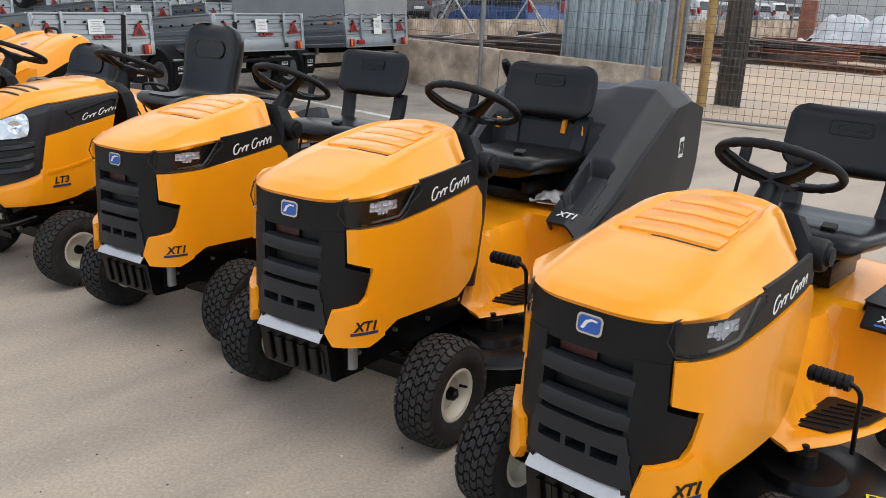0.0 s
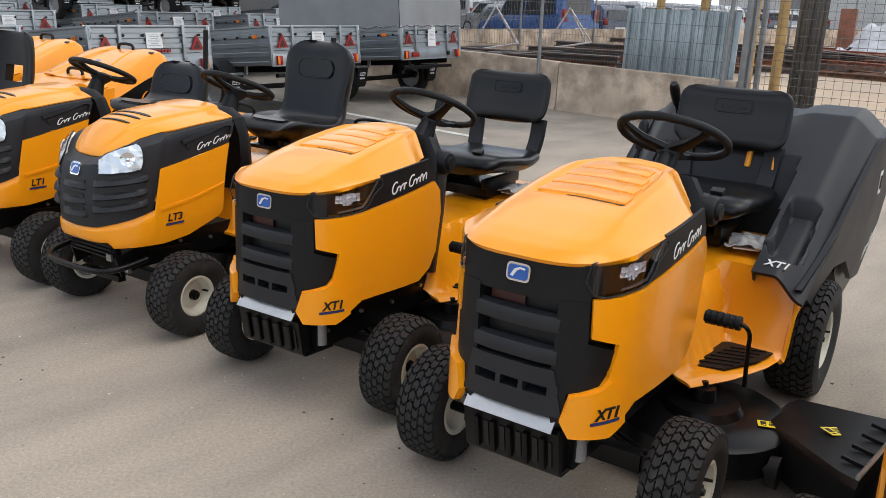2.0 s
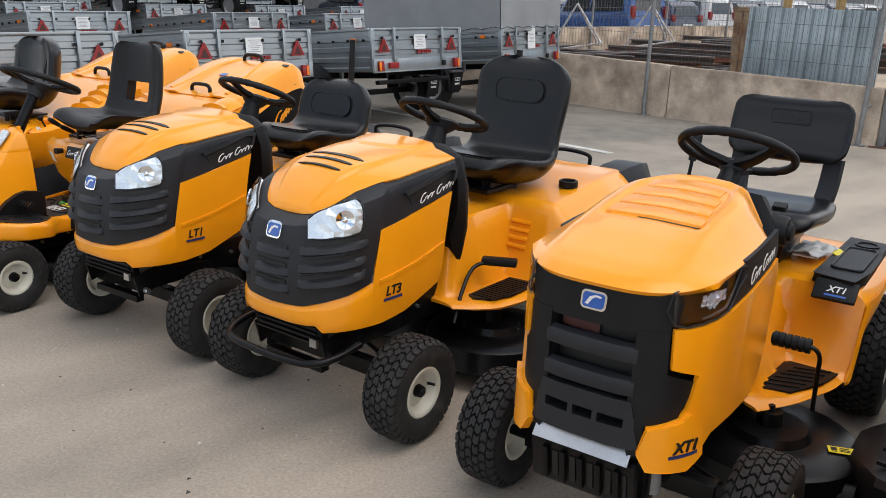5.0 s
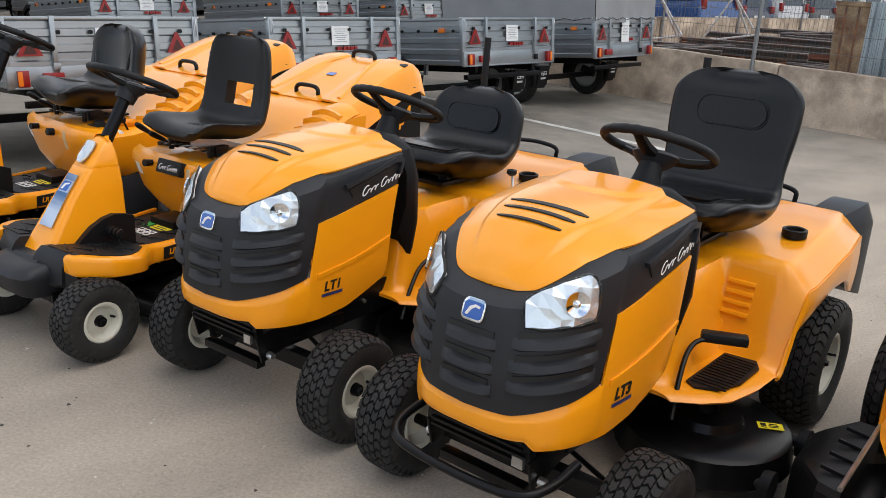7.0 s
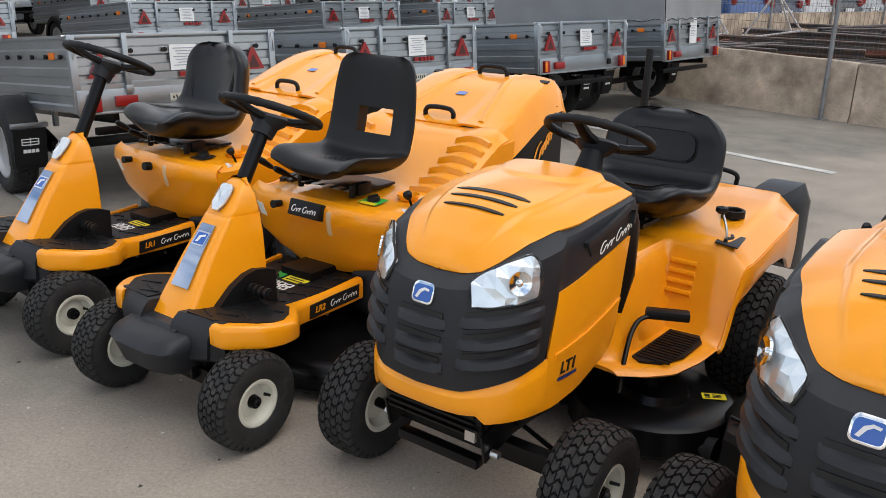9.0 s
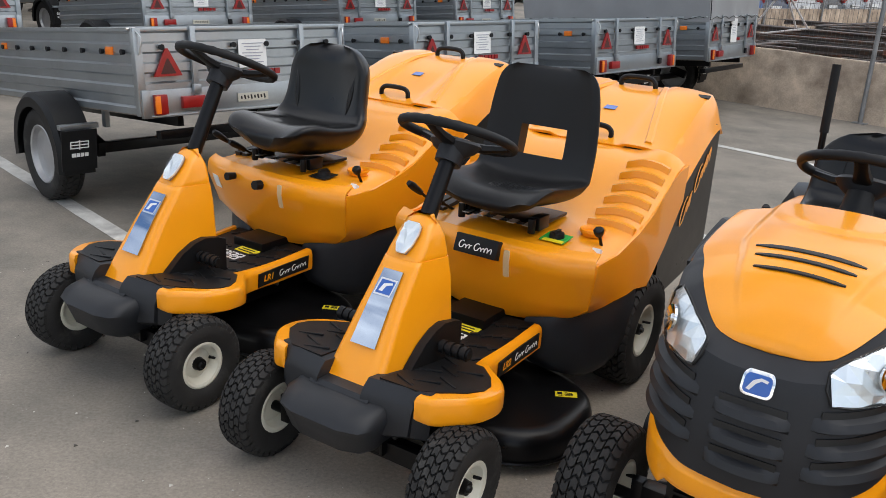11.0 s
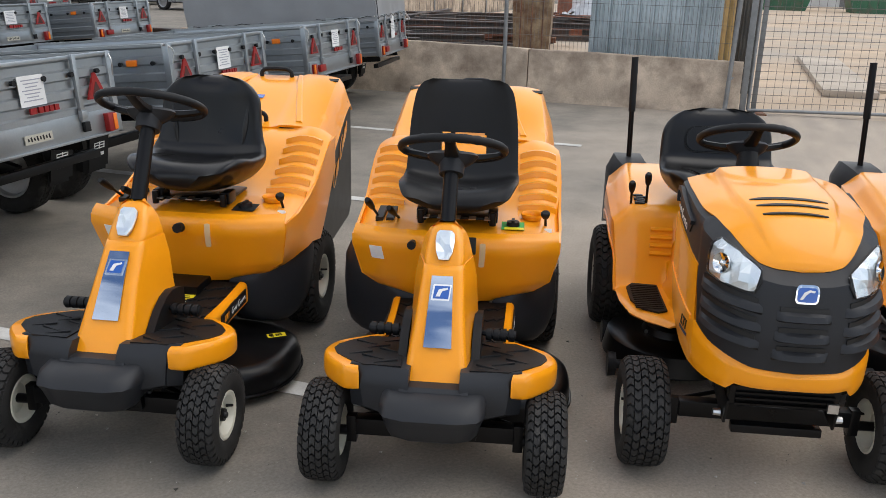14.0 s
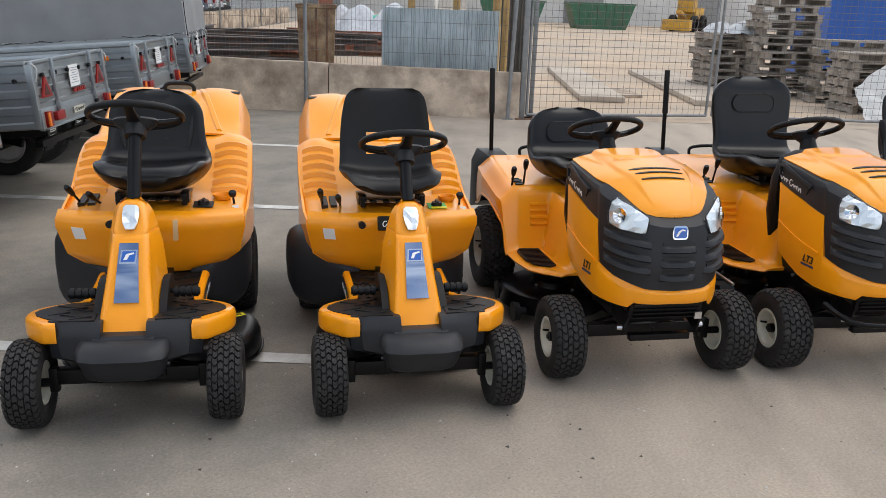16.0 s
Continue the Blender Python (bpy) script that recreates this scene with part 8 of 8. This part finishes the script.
open_one = trailer(tail(-9.92, 2.33, 2.5), "open galvanised box trailer with red triangle reflectors", TR, 1.50, 2.35, False, True, True)
copy_thing(open_one, tail(-10.05, 4.50, 3.5))
trailer(tail(-10.20, 6.88, 4.5), "galvanised ridged trailer with price sheet", TR, 1.55, 2.35, False)
trailer(tail(-10.50, 9.28, 8.0), "galvanised trailer under a grey tarpaulin", TR, 1.50, 2.50, True)
for a, b, turn in ((-15.15, 1.9, 2), (-15.1, 4.7, 3), (-15.15, 7.55, 4), (-15.0, 9.6, 6), (-15.0, -0.9, 2), (-15.0, -3.6, 1),
                   (-20.0, 0.6, 8), (-20.0, 3.2, 8), (-20.1, 5.9, 8), (-20.0, 8.6, 8), (-20.0, 11.2, 8), (-20.0, 13.6, 8), (-20.2, -2.0, 8), (-25.0, 0.0, 8), (-25.0, 2.6, 8), (-25.0, 5.2, 8), (-25.0, 8.0, 8), (-25.0, 10.6, 8), (-25.0, 13.4, 8), (-30.0, 3.0, 8), (-30.0, 6.0, 8), (-30.0, 9.0, 8), (-30.0, 12.0, 8), (-30.0, 15.0, 8), (-35.0, 6.0, 8), (-35.0, 10.0, 8), (-35.0, 14.0, 8)):
    copy_thing(open_one, tail(a, b, turn))
for a, b in ((-20.0, 3.2), (-20.0, 8.6), (-20.0, 11.2), (-25.0, 2.6), (-25.0, 5.2), (-25.0, 8.0), (-25.0, 10.6), (-25.0, 13.4), (-30.0, 6.0), (-30.0, 9.0), (-30.0, 12.0), (-30.0, 15.0)):
    copy_thing(open_one, YARD @ pose(a + 0.3, b, 0.84, 0, 0, 8))


# ---- scrap yard behind the fence ----
def beam(a, b, z, length, turn, w, h, mat, label, tip=0.0):
    """Rolled steel channel or I-section."""
    t = w * 0.12
    sec = [(-w / 2, 0), (w / 2, 0), (w / 2, t), (t / 2, t), (t / 2, h - t), (w / 2, h - t), (w / 2, h), (-w / 2, h), (-w / 2, h - t), (-t / 2, h - t), (-t / 2, t), (-w / 2, t)]
    bm = bmesh.new()
    skin(bm, [[Vector((x, y, zz)) for y, zz in sec] for x in (-length / 2, length / 2)])
    ob = part("steel_beam", bm, mat, None)
    ob.matrix_world = YARD @ pose(a, b, z, 0, tip, turn)
    return tagged(ob, label, "steel beam", "scrap beams")


rnd = random.Random(11)
DARK_STEEL = material("dark_scrap", (0.075, 0.065, 0.06), 0.7, vary=0.3, scale=6, bump=0.2, dirt=(0.16, 0.08, 0.045), dirt_at=0.6)
RED_STEEL = material("primer_red", (0.28, 0.10, 0.055), 0.7, vary=0.3, scale=5, bump=0.15, dirt=(0.12, 0.06, 0.04), dirt_at=0.58)
for k in range(56):
    a, b = rnd.uniform(-15.2, -11.4), rnd.uniform(11.8, 24.0)
    layer = k % 4
    m_ = (DARK_STEEL, RUST, RED_STEEL, DARK_STEEL)[k % 4]
    beam(a, b, 0.02 + layer * 0.14, rnd.uniform(3.0, 5.2), rnd.uniform(-14, 14) + (12 if k % 3 else 90 * (k % 2)), rnd.uniform(0.12, 0.24), 0.13, m_, ("dark rolled steel beam in the scrap heap", "rusty steel beam in the scrap heap", "red primed steel beam in the scrap heap", "dark rolled steel beam in the scrap heap")[k % 4])
for k in range(26):
    beam(rnd.uniform(-12.5, -8.0), rnd.uniform(22.0, 32.0), 0.02 + (k % 3) * 0.13, rnd.uniform(2.5, 4.5), rnd.uniform(-25, 25), 0.18, 0.12, (RUST, DARK_STEEL, RED_STEEL)[k % 3], "rusty steel beam on the pale dirt")
PALE_SLAB = material("pale_slab", (0.46, 0.395, 0.32), 0.9, vary=0.15, scale=1.2, grain=50, bump=0.2, dirt=(0.36, 0.30, 0.24), dirt_at=0.58)
for a, w in ((-4.4, 0.8), (-2.2, 1.1)):
    bm = bmesh.new()
    box(bm, (0, 0, 0.055), (w, 6.7, 0.10))
    sl = part("concrete_slab", bm, PALE_SLAB, None, bevel=0.012)
    sl.matrix_world = YARD @ pose(a, 16.35, 0.004, 0, 0, 0)
    tagged(sl, "long pale concrete slab lying on the dirt", "slab", "slabs on the dirt")
for a0 in (-4.55, -2.3):
    bm = bmesh.new()
    box(bm, (a0 + 0.55, 14.6, 0.03), (0.9, 1.4, 0.05), (0, 0, 4))
    ob = part("paving_slab", bm, CONCRETE, None, bevel=0.008)
    ob.matrix_world = YARD
    tagged(ob, "flat concrete slab lying on the dirt", "slab")


def scrap_bin(m):
    T = thing("scrap_bin", m, "tall rusty steel scrap bin with worn sides", "bin")
    bm = bmesh.new()
    rings = []
    for z, w in ((0.0, 0.30), (0.05, 0.31), (0.9, 0.345), (1.42, 0.36), (1.44, 0.385), (1.50, 0.385), (1.50, 0.35), (0.3, 0.30)):
        rings.append([Vector((sx * w + 0.006 * noise.noise((z * 4, sx, sy)), sy * w * 0.9, z)) for sx, sy in ((-1, -1), (-0.33, -1.02), (0.33, -1.02), (1, -1), (1, 1), (-1, 1))])
    skin(bm, rings)
    b = part("body", bm, material("rust_streaked_tin", (0.27, 0.20, 0.12), 0.75, vary=0.4, scale=5, grain=40, bump=0.25, dirt=(0.12, 0.06, 0.03), dirt_at=0.52), T)
    for x in (-0.2, 0.0, 0.2):
        bm = bmesh.new()
        box(bm, (x, -0.315, 0.75), (0.03, 0.02, 1.35), (1.6, 0, 0))
        part("rib", bm, RUST, b, bevel=0.004)


scrap_bin(YARD @ pose(-9.78, 14.5, 0, 0, 0, 8))


def trestle(m):
    T = thing("trestle", m, "white tubular steel trestle leaning over scrap", "trestle", "trestles")
    for a, b in (((-0.55, 0, 0), (0.05, 0, 1.0)), ((0.62, 0.05, 0.22), (0.05, 0, 1.0)), ((-0.55, 0, 0), (0.62, 0.05, 0.22)), ((0.05, 0, 1.0), (0.35, 0.5, 0.2))):
        bm = bmesh.new()
        rod(bm, a, b, 0.022, seg=8)
        part("tube", bm, material("chipped_white", (0.55, 0.54, 0.52), 0.5, vary=0.2, dirt=(0.25, 0.13, 0.07), dirt_at=0.6) if "chipped_white" not in bpy.data.materials else bpy.data.materials["chipped_white"], T)


trestle(YARD @ pose(-14.0, 14.6, 0.45, 0, 0, 15))
trestle(YARD @ pose(-13.9, 17.2, 0.45, 0, 0, 20))


# ---- wall and car park on the far side ----
for i in range(9):
    b0 = 15.6 + i * 3.6
    bm = bmesh.new()
    box(bm, (-17.2, b0 + 1.79, 0.40), (0.2, 3.57, 0.80))
    ob = part(f"wall_{i + 10}", bm, CONCRETE, None, bevel=0.012)
    ob.matrix_world = YARD
    tagged(ob, "far low concrete wall block", "wall", kind="structure")
    pole("fence_post", -17.05, b0, 2.2, 0.03, FENCE_STEEL, "grey steel fence post on the far wall")
wire_mesh("wire_fence", (-17.1, 15.6), (-17.1, 48.0), 0.8, 2.1, 0.20, 0.25, 0.003, "wire fence on the far concrete wall")

CAR_GLASS = material("dark_car_glass", (0.02, 0.024, 0.028), 0.06, vary=0.1, bump=0.0, coat=0.6)


def car(m, paint, label, tall=0.0, length=4.3):
    T = thing("parked_car", m, label, "car", "parked cars")
    h = 1.45 + tall
    L2 = length / 2
    prof = [(-L2, 0.35), (-L2, 0.72 + tall * 0.4), (-L2 + 0.08, 0.88 + tall * 0.5), (-L2 + 0.18, h - 0.22), (-L2 + 0.42, h - 0.04), (0.0, h), (0.75, h - 0.05), (1.25, 0.98 + tall * 0.2), (L2 - 0.15, 0.80), (L2, 0.62), (L2, 0.33)]
    bm = bmesh.new()
    rings = []
    for yy, inset, in ((-0.86, 0.0), (-0.82, 0.0), (-0.60, 1.0), (0.60, 1.0), (0.82, 0.0), (0.86, 0.0)):
        s = 1 if yy > 0 else -1
        ring = []
        for x, z in prof:
            tumble = 0.20 * max(0.0, (z - 0.9) / (h - 0.9)) if abs(yy) > 0.7 else 0.0
            sink = 0.05 if abs(yy) > 0.85 else 0.0
            ring.append(Vector((x * (1 - sink * 0.3), yy - s * tumble, z - sink * (z - 0.3))))
        rings.append(ring)
    skin(bm, rings)
    part("body", bm, paint, T, bevel=0.0, angle=40)
    for s in (-1, 1):
        bm = bmesh.new()
        P = lambda u, v, o=0.0: Vector((u, s * (0.863 - 0.20 * max(0.0, (v - 0.9) / (h - 0.9)) + o), v))
        for poly in ([(-L2 + 0.45, 0.98 + tall * 0.5), (-0.35, 0.96 + tall * 0.4), (-0.35, h - 0.14), (-L2 + 0.55, h - 0.16)], [(-0.25, 0.96 + tall * 0.4), (1.05, 0.98 + tall * 0.25), (0.72, h - 0.15), (-0.25, h - 0.13)]):
            onto(bm, P, poly, 0.006, 0.01, 0.6, 0.2)
        part("side_window", bm, CAR_GLASS, T, "dark side windows")
        for x in (-L2 + 0.78, L2 - 0.82):
            w = tyre_part(T, "car_tyre", 0.32, 0.2, 0.21, 4, 30, 0.004, pose(x, s * 0.78, 0.32, 0, 0, 90))
            mesh_part("rim", rim_mesh(f"car_rim_{s}", 0.21, 0.2, -s), STEEL_RIM, w, "alloy rim")
        bm = bmesh.new()
        box(bm, (-L2 + 0.05, s * 0.70, 0.90 + tall * 0.6), (0.12, 0.16, 0.16 + tall * 0.5))
        part("tail_light", bm, REFLECT_RED, T, "red tail light", bevel=0.02)
    bm = bmesh.new()
    R = lambda u, v, o=0.0: Vector((-L2 + 0.10 - o + (v - 0.9 - tall * 0.5) * 0.16, u, v))
    onto(bm, R, [(-0.58, 0.98 + tall * 0.5), (0.58, 0.98 + tall * 0.5), (0.50, h - 0.20), (-0.50, h - 0.20)], 0.02, 0.02, 0.6, 0.3)
    part("rear_window", bm, CAR_GLASS, T, "dark rear window")
    bm = bmesh.new()
    box(bm, (-L2 - 0.02, 0, 0.46), (0.12, 1.6, 0.2))
    part("bumper", bm, BLACK_PLASTIC, T, bevel=0.03)
    bm = bmesh.new()
    box(bm, (-L2 - 0.03, 0, 0.72), (0.02, 0.52, 0.12))
    part("plate", bm, WHITE, T, "plain pale plate")


def car_paint(name, c, metal=0.3):
    return material(name, c, 0.28, metal=metal, vary=0.05, scale=4, bump=0.0, coat=0.8)


PAINTS = [(car_paint("car_blue", (0.016, 0.07, 0.23)), "blue parked van"), (car_paint("car_navy", (0.015, 0.025, 0.06)), "dark navy parked car"), (car_paint("car_white", (0.48, 0.48, 0.48), 0.0), "white parked car"),
          (car_paint("car_silver", (0.28, 0.29, 0.30), 0.6), "silver parked car"), (car_paint("car_black", (0.02, 0.02, 0.022)), "black parked car"), (car_paint("car_grey", (0.14, 0.15, 0.17)), "dark grey parked car")]
crnd = random.Random(21)


def parked(x, y, p, tall, lab, turn=127.0):
    """A car whose rear stands at x, y."""
    d = Vector((math.cos(radians(turn)), math.sin(radians(turn)), 0)) * 2.2
    car(pose(x + d.x, y + d.y, 0, 0, 0, turn), PAINTS[p][0], PAINTS[p][1] + lab, tall, 4.6 if tall > 0.4 else 4.3)


for k in range(11):
    parked(3.1 + 1.85 * k, 29.6 + 2.6 * k, (0, 1, 2, 4, 3, 2, 5, 1, 3, 2, 4)[k], (0.45, 0.12, 0.25, 0.1, 0.2, 0.25, 0.1, 0.15, 0.1, 0.2, 0.1)[k], " behind the far fence", 127 + crnd.uniform(-3, 3))
for row in range(3):
    for k in range(10):
        parked(0.5 - 4.0 * row + 1.9 * k, 35.5 + 4.0 * row + 2.7 * k, crnd.choice((1, 2, 3, 4, 5, 2, 3)), 0.1 * (k % 4), " in the crowded car park", crnd.choice((127, 307)) + crnd.uniform(-3, 3))


# ---- heaps, pallets and far things ----
def pallet(m):
    T = thing("pallet", m, "weathered grey wooden pallet in a leaning stack", "pallet", "stacked pallets")
    def bar(name, c, size):
        key = f"{name}_{size}"
        if key not in MESHES:
            bm = bmesh.new()
            box(bm, (0, 0, 0), size)
            bmesh.ops.recalc_face_normals(bm, faces=bm.faces)
            MESHES[key] = bpy.data.meshes.new(key)
            bm.to_mesh(MESHES[key])
            bm.free()
        o = mesh_part(name, MESHES[key], GREY_WOOD, T)
        o.matrix_local = pose(*c)
    for y in (-0.35, -0.175, 0.0, 0.175, 0.35):
        bar("deck_board", (0, y, 0.133), (1.2, 0.12, 0.022))
    for x in (-0.53, 0.0, 0.53):
        bar("stringer", (x, 0, 0.072), (0.10, 0.80, 0.098))
    for y in (-0.35, 0.0, 0.35):
        bar("base_board", (0, y, 0.011), (1.2, 0.10, 0.022))
    return T


first = None
prnd = random.Random(5)
for a, b, n, turn in ((-1.35, 16.4, 8, 14), (-0.45, 15.6, 14, 5), (0.45, 14.6, 8, -8), (1.75, 15.1, 8, 6), (0.35, 13.2, 7, 9), (1.7, 13.1, 8, -5)):
    for k in range(n):
        m = YARD @ pose(a + prnd.uniform(-0.10, 0.10), b + prnd.uniform(-0.10, 0.10), k * 0.148, prnd.uniform(-0.6, 0.6), prnd.uniform(-0.4, 0.4), turn + prnd.uniform(-9, 9))
        if first is None:
            first = pallet(m)
        else:
            copy_thing(first, m)


def plank_stack(m):
    T = thing("leaning_planks", m, "pale timber planks leaning under plastic film", "planks")
    for k in range(7):
        bm = bmesh.new()
        box(bm, (0.14 * k, 0.02 * (k % 2), 0.62), (0.12, 0.03, 1.35), (-24, 4, 0))
        part("plank", bm, WOOD, T, bevel=0.003)
    bm = bmesh.new()
    ground_grid(bm, lambda u, v: Vector((-0.5 + 0.75 * u + 0.05 * noise.noise((u * 5, v * 4, 0)), -0.50 + 0.62 * v + 0.04 * noise.noise((u * 6, v * 6, 4)), 0.02 + 1.15 * v * (0.4 + 0.6 * u) + 0.05 * noise.noise((u * 4, v * 5, 9)))), 16, 16)
    part("plastic_film", bm, material("milky_film", (0.62, 0.62, 0.60), 0.35, vary=0.08, scale=4, bump=0.2), T, "milky plastic film")


plank_stack(YARD @ pose(0.15, 12.1, 0))
beam(0.9, 13.1, 0.02, 2.6, 60, 0.06, 0.06, RUST, "rusty bar leaning on the pallets", -34)


def heap(m, mats, size, seed, label, n=26):
    """Crumpled sheeting and sacks as one loose pile."""
    T = thing("sheeting_heap", m, label, "heap")
    rn = random.Random(seed)
    for i in range(n // 5):
        cx, cy = rn.uniform(-size, size) * 0.6, rn.uniform(-size, size) * 0.5
        hh = size * rn.uniform(0.35, 0.7)
        bm = bmesh.new()
        def f(u, v):
            r = 0.6 * size
            x, y = (u - 0.5) * 2 * r, (v - 0.5) * 2 * r
            d = math.hypot(x, y) / r
            z = hh * max(0.0, 1 - d ** 1.5) + 0.10 * size * noise.noise((x * 3.5 / size + seed, y * 3.5 / size, i * 3.0)) * 1.6
            return Vector((cx + x, cy + y, max(0.0, z)))
        ground_grid(bm, f, 22, 22)
        part("sheeting", bm, mats[i % len(mats)], T)
    return T


TEAL = material("teal_tarp", (0.05, 0.42, 0.30), 0.5, vary=0.15, scale=5, bump=0.1)
PALE_SACK = material("pale_sacking", (0.50, 0.52, 0.54), 0.6, vary=0.2, scale=6, bump=0.2)
heap(YARD @ pose(-1.3, 16.3, 1.19), (PALE_SACK, PALE_SACK, PALE_SACK, PALE_SACK), 0.55, 8, "crumpled pale sacking on top of the pallets", 15)
heap(YARD @ pose(-10.4, 30.5, 0.3), (PALE_SACK, TEAL, PALE_SACK, PALE_SACK), 1.9, 3, "heap of pale sacking and teal sheeting on scrap")
stack = thing("sheet_stack", YARD @ pose(-10.0, 23.9, 0, 0, 0, 50), "stack of dark steel sheets on the dirt", "steel sheets")
bm = bmesh.new()
box(bm, (0, 0, 0.18), (2.4, 1.1, 0.36))
part("bundle", bm, DARK_STEEL, stack, bevel=0.01)
for k in range(4):
    bm = bmesh.new()
    box(bm, (0.02 * k, -0.05 * k, 0.40 + 0.05 * k), (2.8, 0.9, 0.025), (2, 1.5 * k, 3 * k))
    part("sheet", bm, DARK_STEEL, stack)
for a, b, hgt, m_, lab in ((-12.2, 30.5, 1.7, RED_STEEL, "red primed steel box beside the scrap"), ):
    bm = bmesh.new()
    box(bm, (0, 0, hgt / 2), (0.5, 0.5, hgt))
    ob = part("steel_box", bm, m_, None, bevel=0.02)
    ob.matrix_world = YARD @ pose(a, b, 0, 0, 0, 15)
    tagged(ob, lab, "steel box")


def dumpster(m, mat, label):
    T = thing("dumpster", m, label, "dumpster", "far containers")
    bm = bmesh.new()
    skin(bm, [[Vector((sx * w, sy * 1.0, z)) for sx, sy in ((-1, -1), (1, -1), (1, 1), (-1, 1))] for z, w in ((0.0, 1.6), (1.5, 2.1), (1.55, 2.15), (1.62, 2.15))])
    b = part("body", bm, mat, T, bevel=0.02)
    for k in range(6):
        bm = bmesh.new()
        box(bm, (-1.4 + 0.56 * k, -1.02, 0.85), (0.08, 0.06, 1.3))
        part("rib", bm, mat, b)


D_GREEN = material("skip_green", (0.03, 0.12, 0.06), 0.5, vary=0.2, scale=2, dirt=(0.12, 0.09, 0.06), dirt_at=0.62)
dumpster(YARD @ pose(1.6, 55.0, 0, 0, 0, 5), D_GREEN, "green steel skip far across the lot")
dumpster(YARD @ pose(-4.0, 56.0, 0, 0, 0, 0), D_GREEN, "green steel skip far across the lot")


def loader(m):
    T = thing("wheel_loader", m, "yellow wheel loader far across the lot", "loader")
    Y = material("machine_yellow", (0.55, 0.30, 0.03), 0.5, vary=0.15, scale=3, dirt=(0.2, 0.15, 0.1), dirt_at=0.62)
    for nme, c, s in (("body", (0.9, 0, 1.5), (2.6, 1.6, 1.1)), ("cab", (-0.5, 0, 2.4), (1.3, 1.4, 1.5)), ("bucket", (-3.0, 0, 0.6), (0.9, 2.4, 0.9)), ("boom", (-1.9, 0, 1.4), (2.0, 0.5, 0.3))):
        bm = bmesh.new()
        box(bm, c, s, (0, 18, 0) if nme == "boom" else None)
        part(nme, bm, Y, T, bevel=0.08)
    for x in (-1.2, 1.4):
        for s in (-1, 1):
            tyre_part(T, "loader_tyre", 0.7, 0.5, 0.4, 4, 22, 0.03, pose(x, s * 0.95, 0.7, 0, 0, 90))


loader(YARD @ pose(7.6, 56.0, 0, 0, 0, 60) @ Matrix.Diagonal((0.75, 0.75, 0.75, 1)))
BLUE_SHEET = material("blue_cladding", (0.01, 0.09, 0.38), 0.45, vary=0.12, scale=1.0, bump=0.05)
PALE_WALL = material("pale_cladding", (0.60, 0.60, 0.58), 0.6, vary=0.12, scale=0.5, bump=0.05, dirt=(0.42, 0.40, 0.37), dirt_at=0.6)


def shed(m, size, mat, label, doors):
    T = thing("industrial_shed", m, label, "shed", "far buildings")
    w, d, h = size
    bm = bmesh.new()
    n = int(w / 0.5)
    rows_ = [[Vector((-w / 2 + w * k / n, -0.03 * (k % 2), z)) for k in range(n + 1)] for z in (0, h)]
    skin(bm, rows_, closed=False)
    box(bm, (0, d / 2 + 0.05, h / 2), (w, d, h))
    wl_ = part("wall", bm, mat, T)
    bm = bmesh.new()
    skin(bm, [[Vector((x, y, z)) for y, z in ((-0.4, h), (d / 2, h + 1.2), (d + 0.3, h), (d + 0.3, h + 0.15), (d / 2, h + 1.35), (-0.4, h + 0.15))] for x in (-w / 2 - 0.3, w / 2 + 0.3)])
    part("roof", bm, FENCE_STEEL, T, "grey sheet roof")
    for x in doors:
        bm = bmesh.new()
        box(bm, (x, -0.06, 1.7), (3.0, 0.08, 3.4))
        part("door", bm, FENCE_STEEL, wl_, "grey roller door", bevel=0.01)


DARK_WALL = material("dark_cladding", (0.075, 0.08, 0.085), 0.6, vary=0.25, scale=0.4, bump=0.05, dirt=(0.13, 0.12, 0.11), dirt_at=0.6)
# made-up shed, a dark backdrop that hides the bright horizon behind the trailers
shed(YARD @ pose(-56.0, 30.0, 0, 0, 0, -62), (90, 12, 6.5), DARK_WALL, "dark clad shed added as a backdrop behind the trailer rows", (-14, 4, 20))
shed(YARD @ pose(8.0, 66.0, 0, 0, 0, 0), (30, 14, 6), PALE_WALL, "pale clad industrial shed far behind the lot", (-6, 3))
shed(YARD @ pose(-26.0, 78.0, 0, 0, 0, 0), (32, 14, 6), PALE_WALL, "pale clad industrial shed far behind the cars", (-8, 6))


def container(m):
    T = thing("blue_container", m, "bright blue ribbed shipping container", "container")
    bm = bmesh.new()
    n = 40
    for y, sgn in ((-1.2, 1), (1.2, -1)):
        rows_ = [[Vector((-3 + 6 * k / n, y + sgn * 0.03 * (k // 2 % 2), z)) for k in range(n + 1)] for z in (0.15, 2.45)]
        skin(bm, rows_, closed=False)
    box(bm, (0, 0, 1.3), (5.9, 2.3, 2.3))
    part("wall", bm, BLUE_SHEET, T)
    for z in (0.08, 2.5):
        bm = bmesh.new()
        box(bm, (0, 0, z), (6.1, 2.46, 0.16))
        part("frame", bm, BLUE_SHEET, T, bevel=0.01)


container(YARD @ pose(5.3, 21.4, 0, 0, 0, 0))
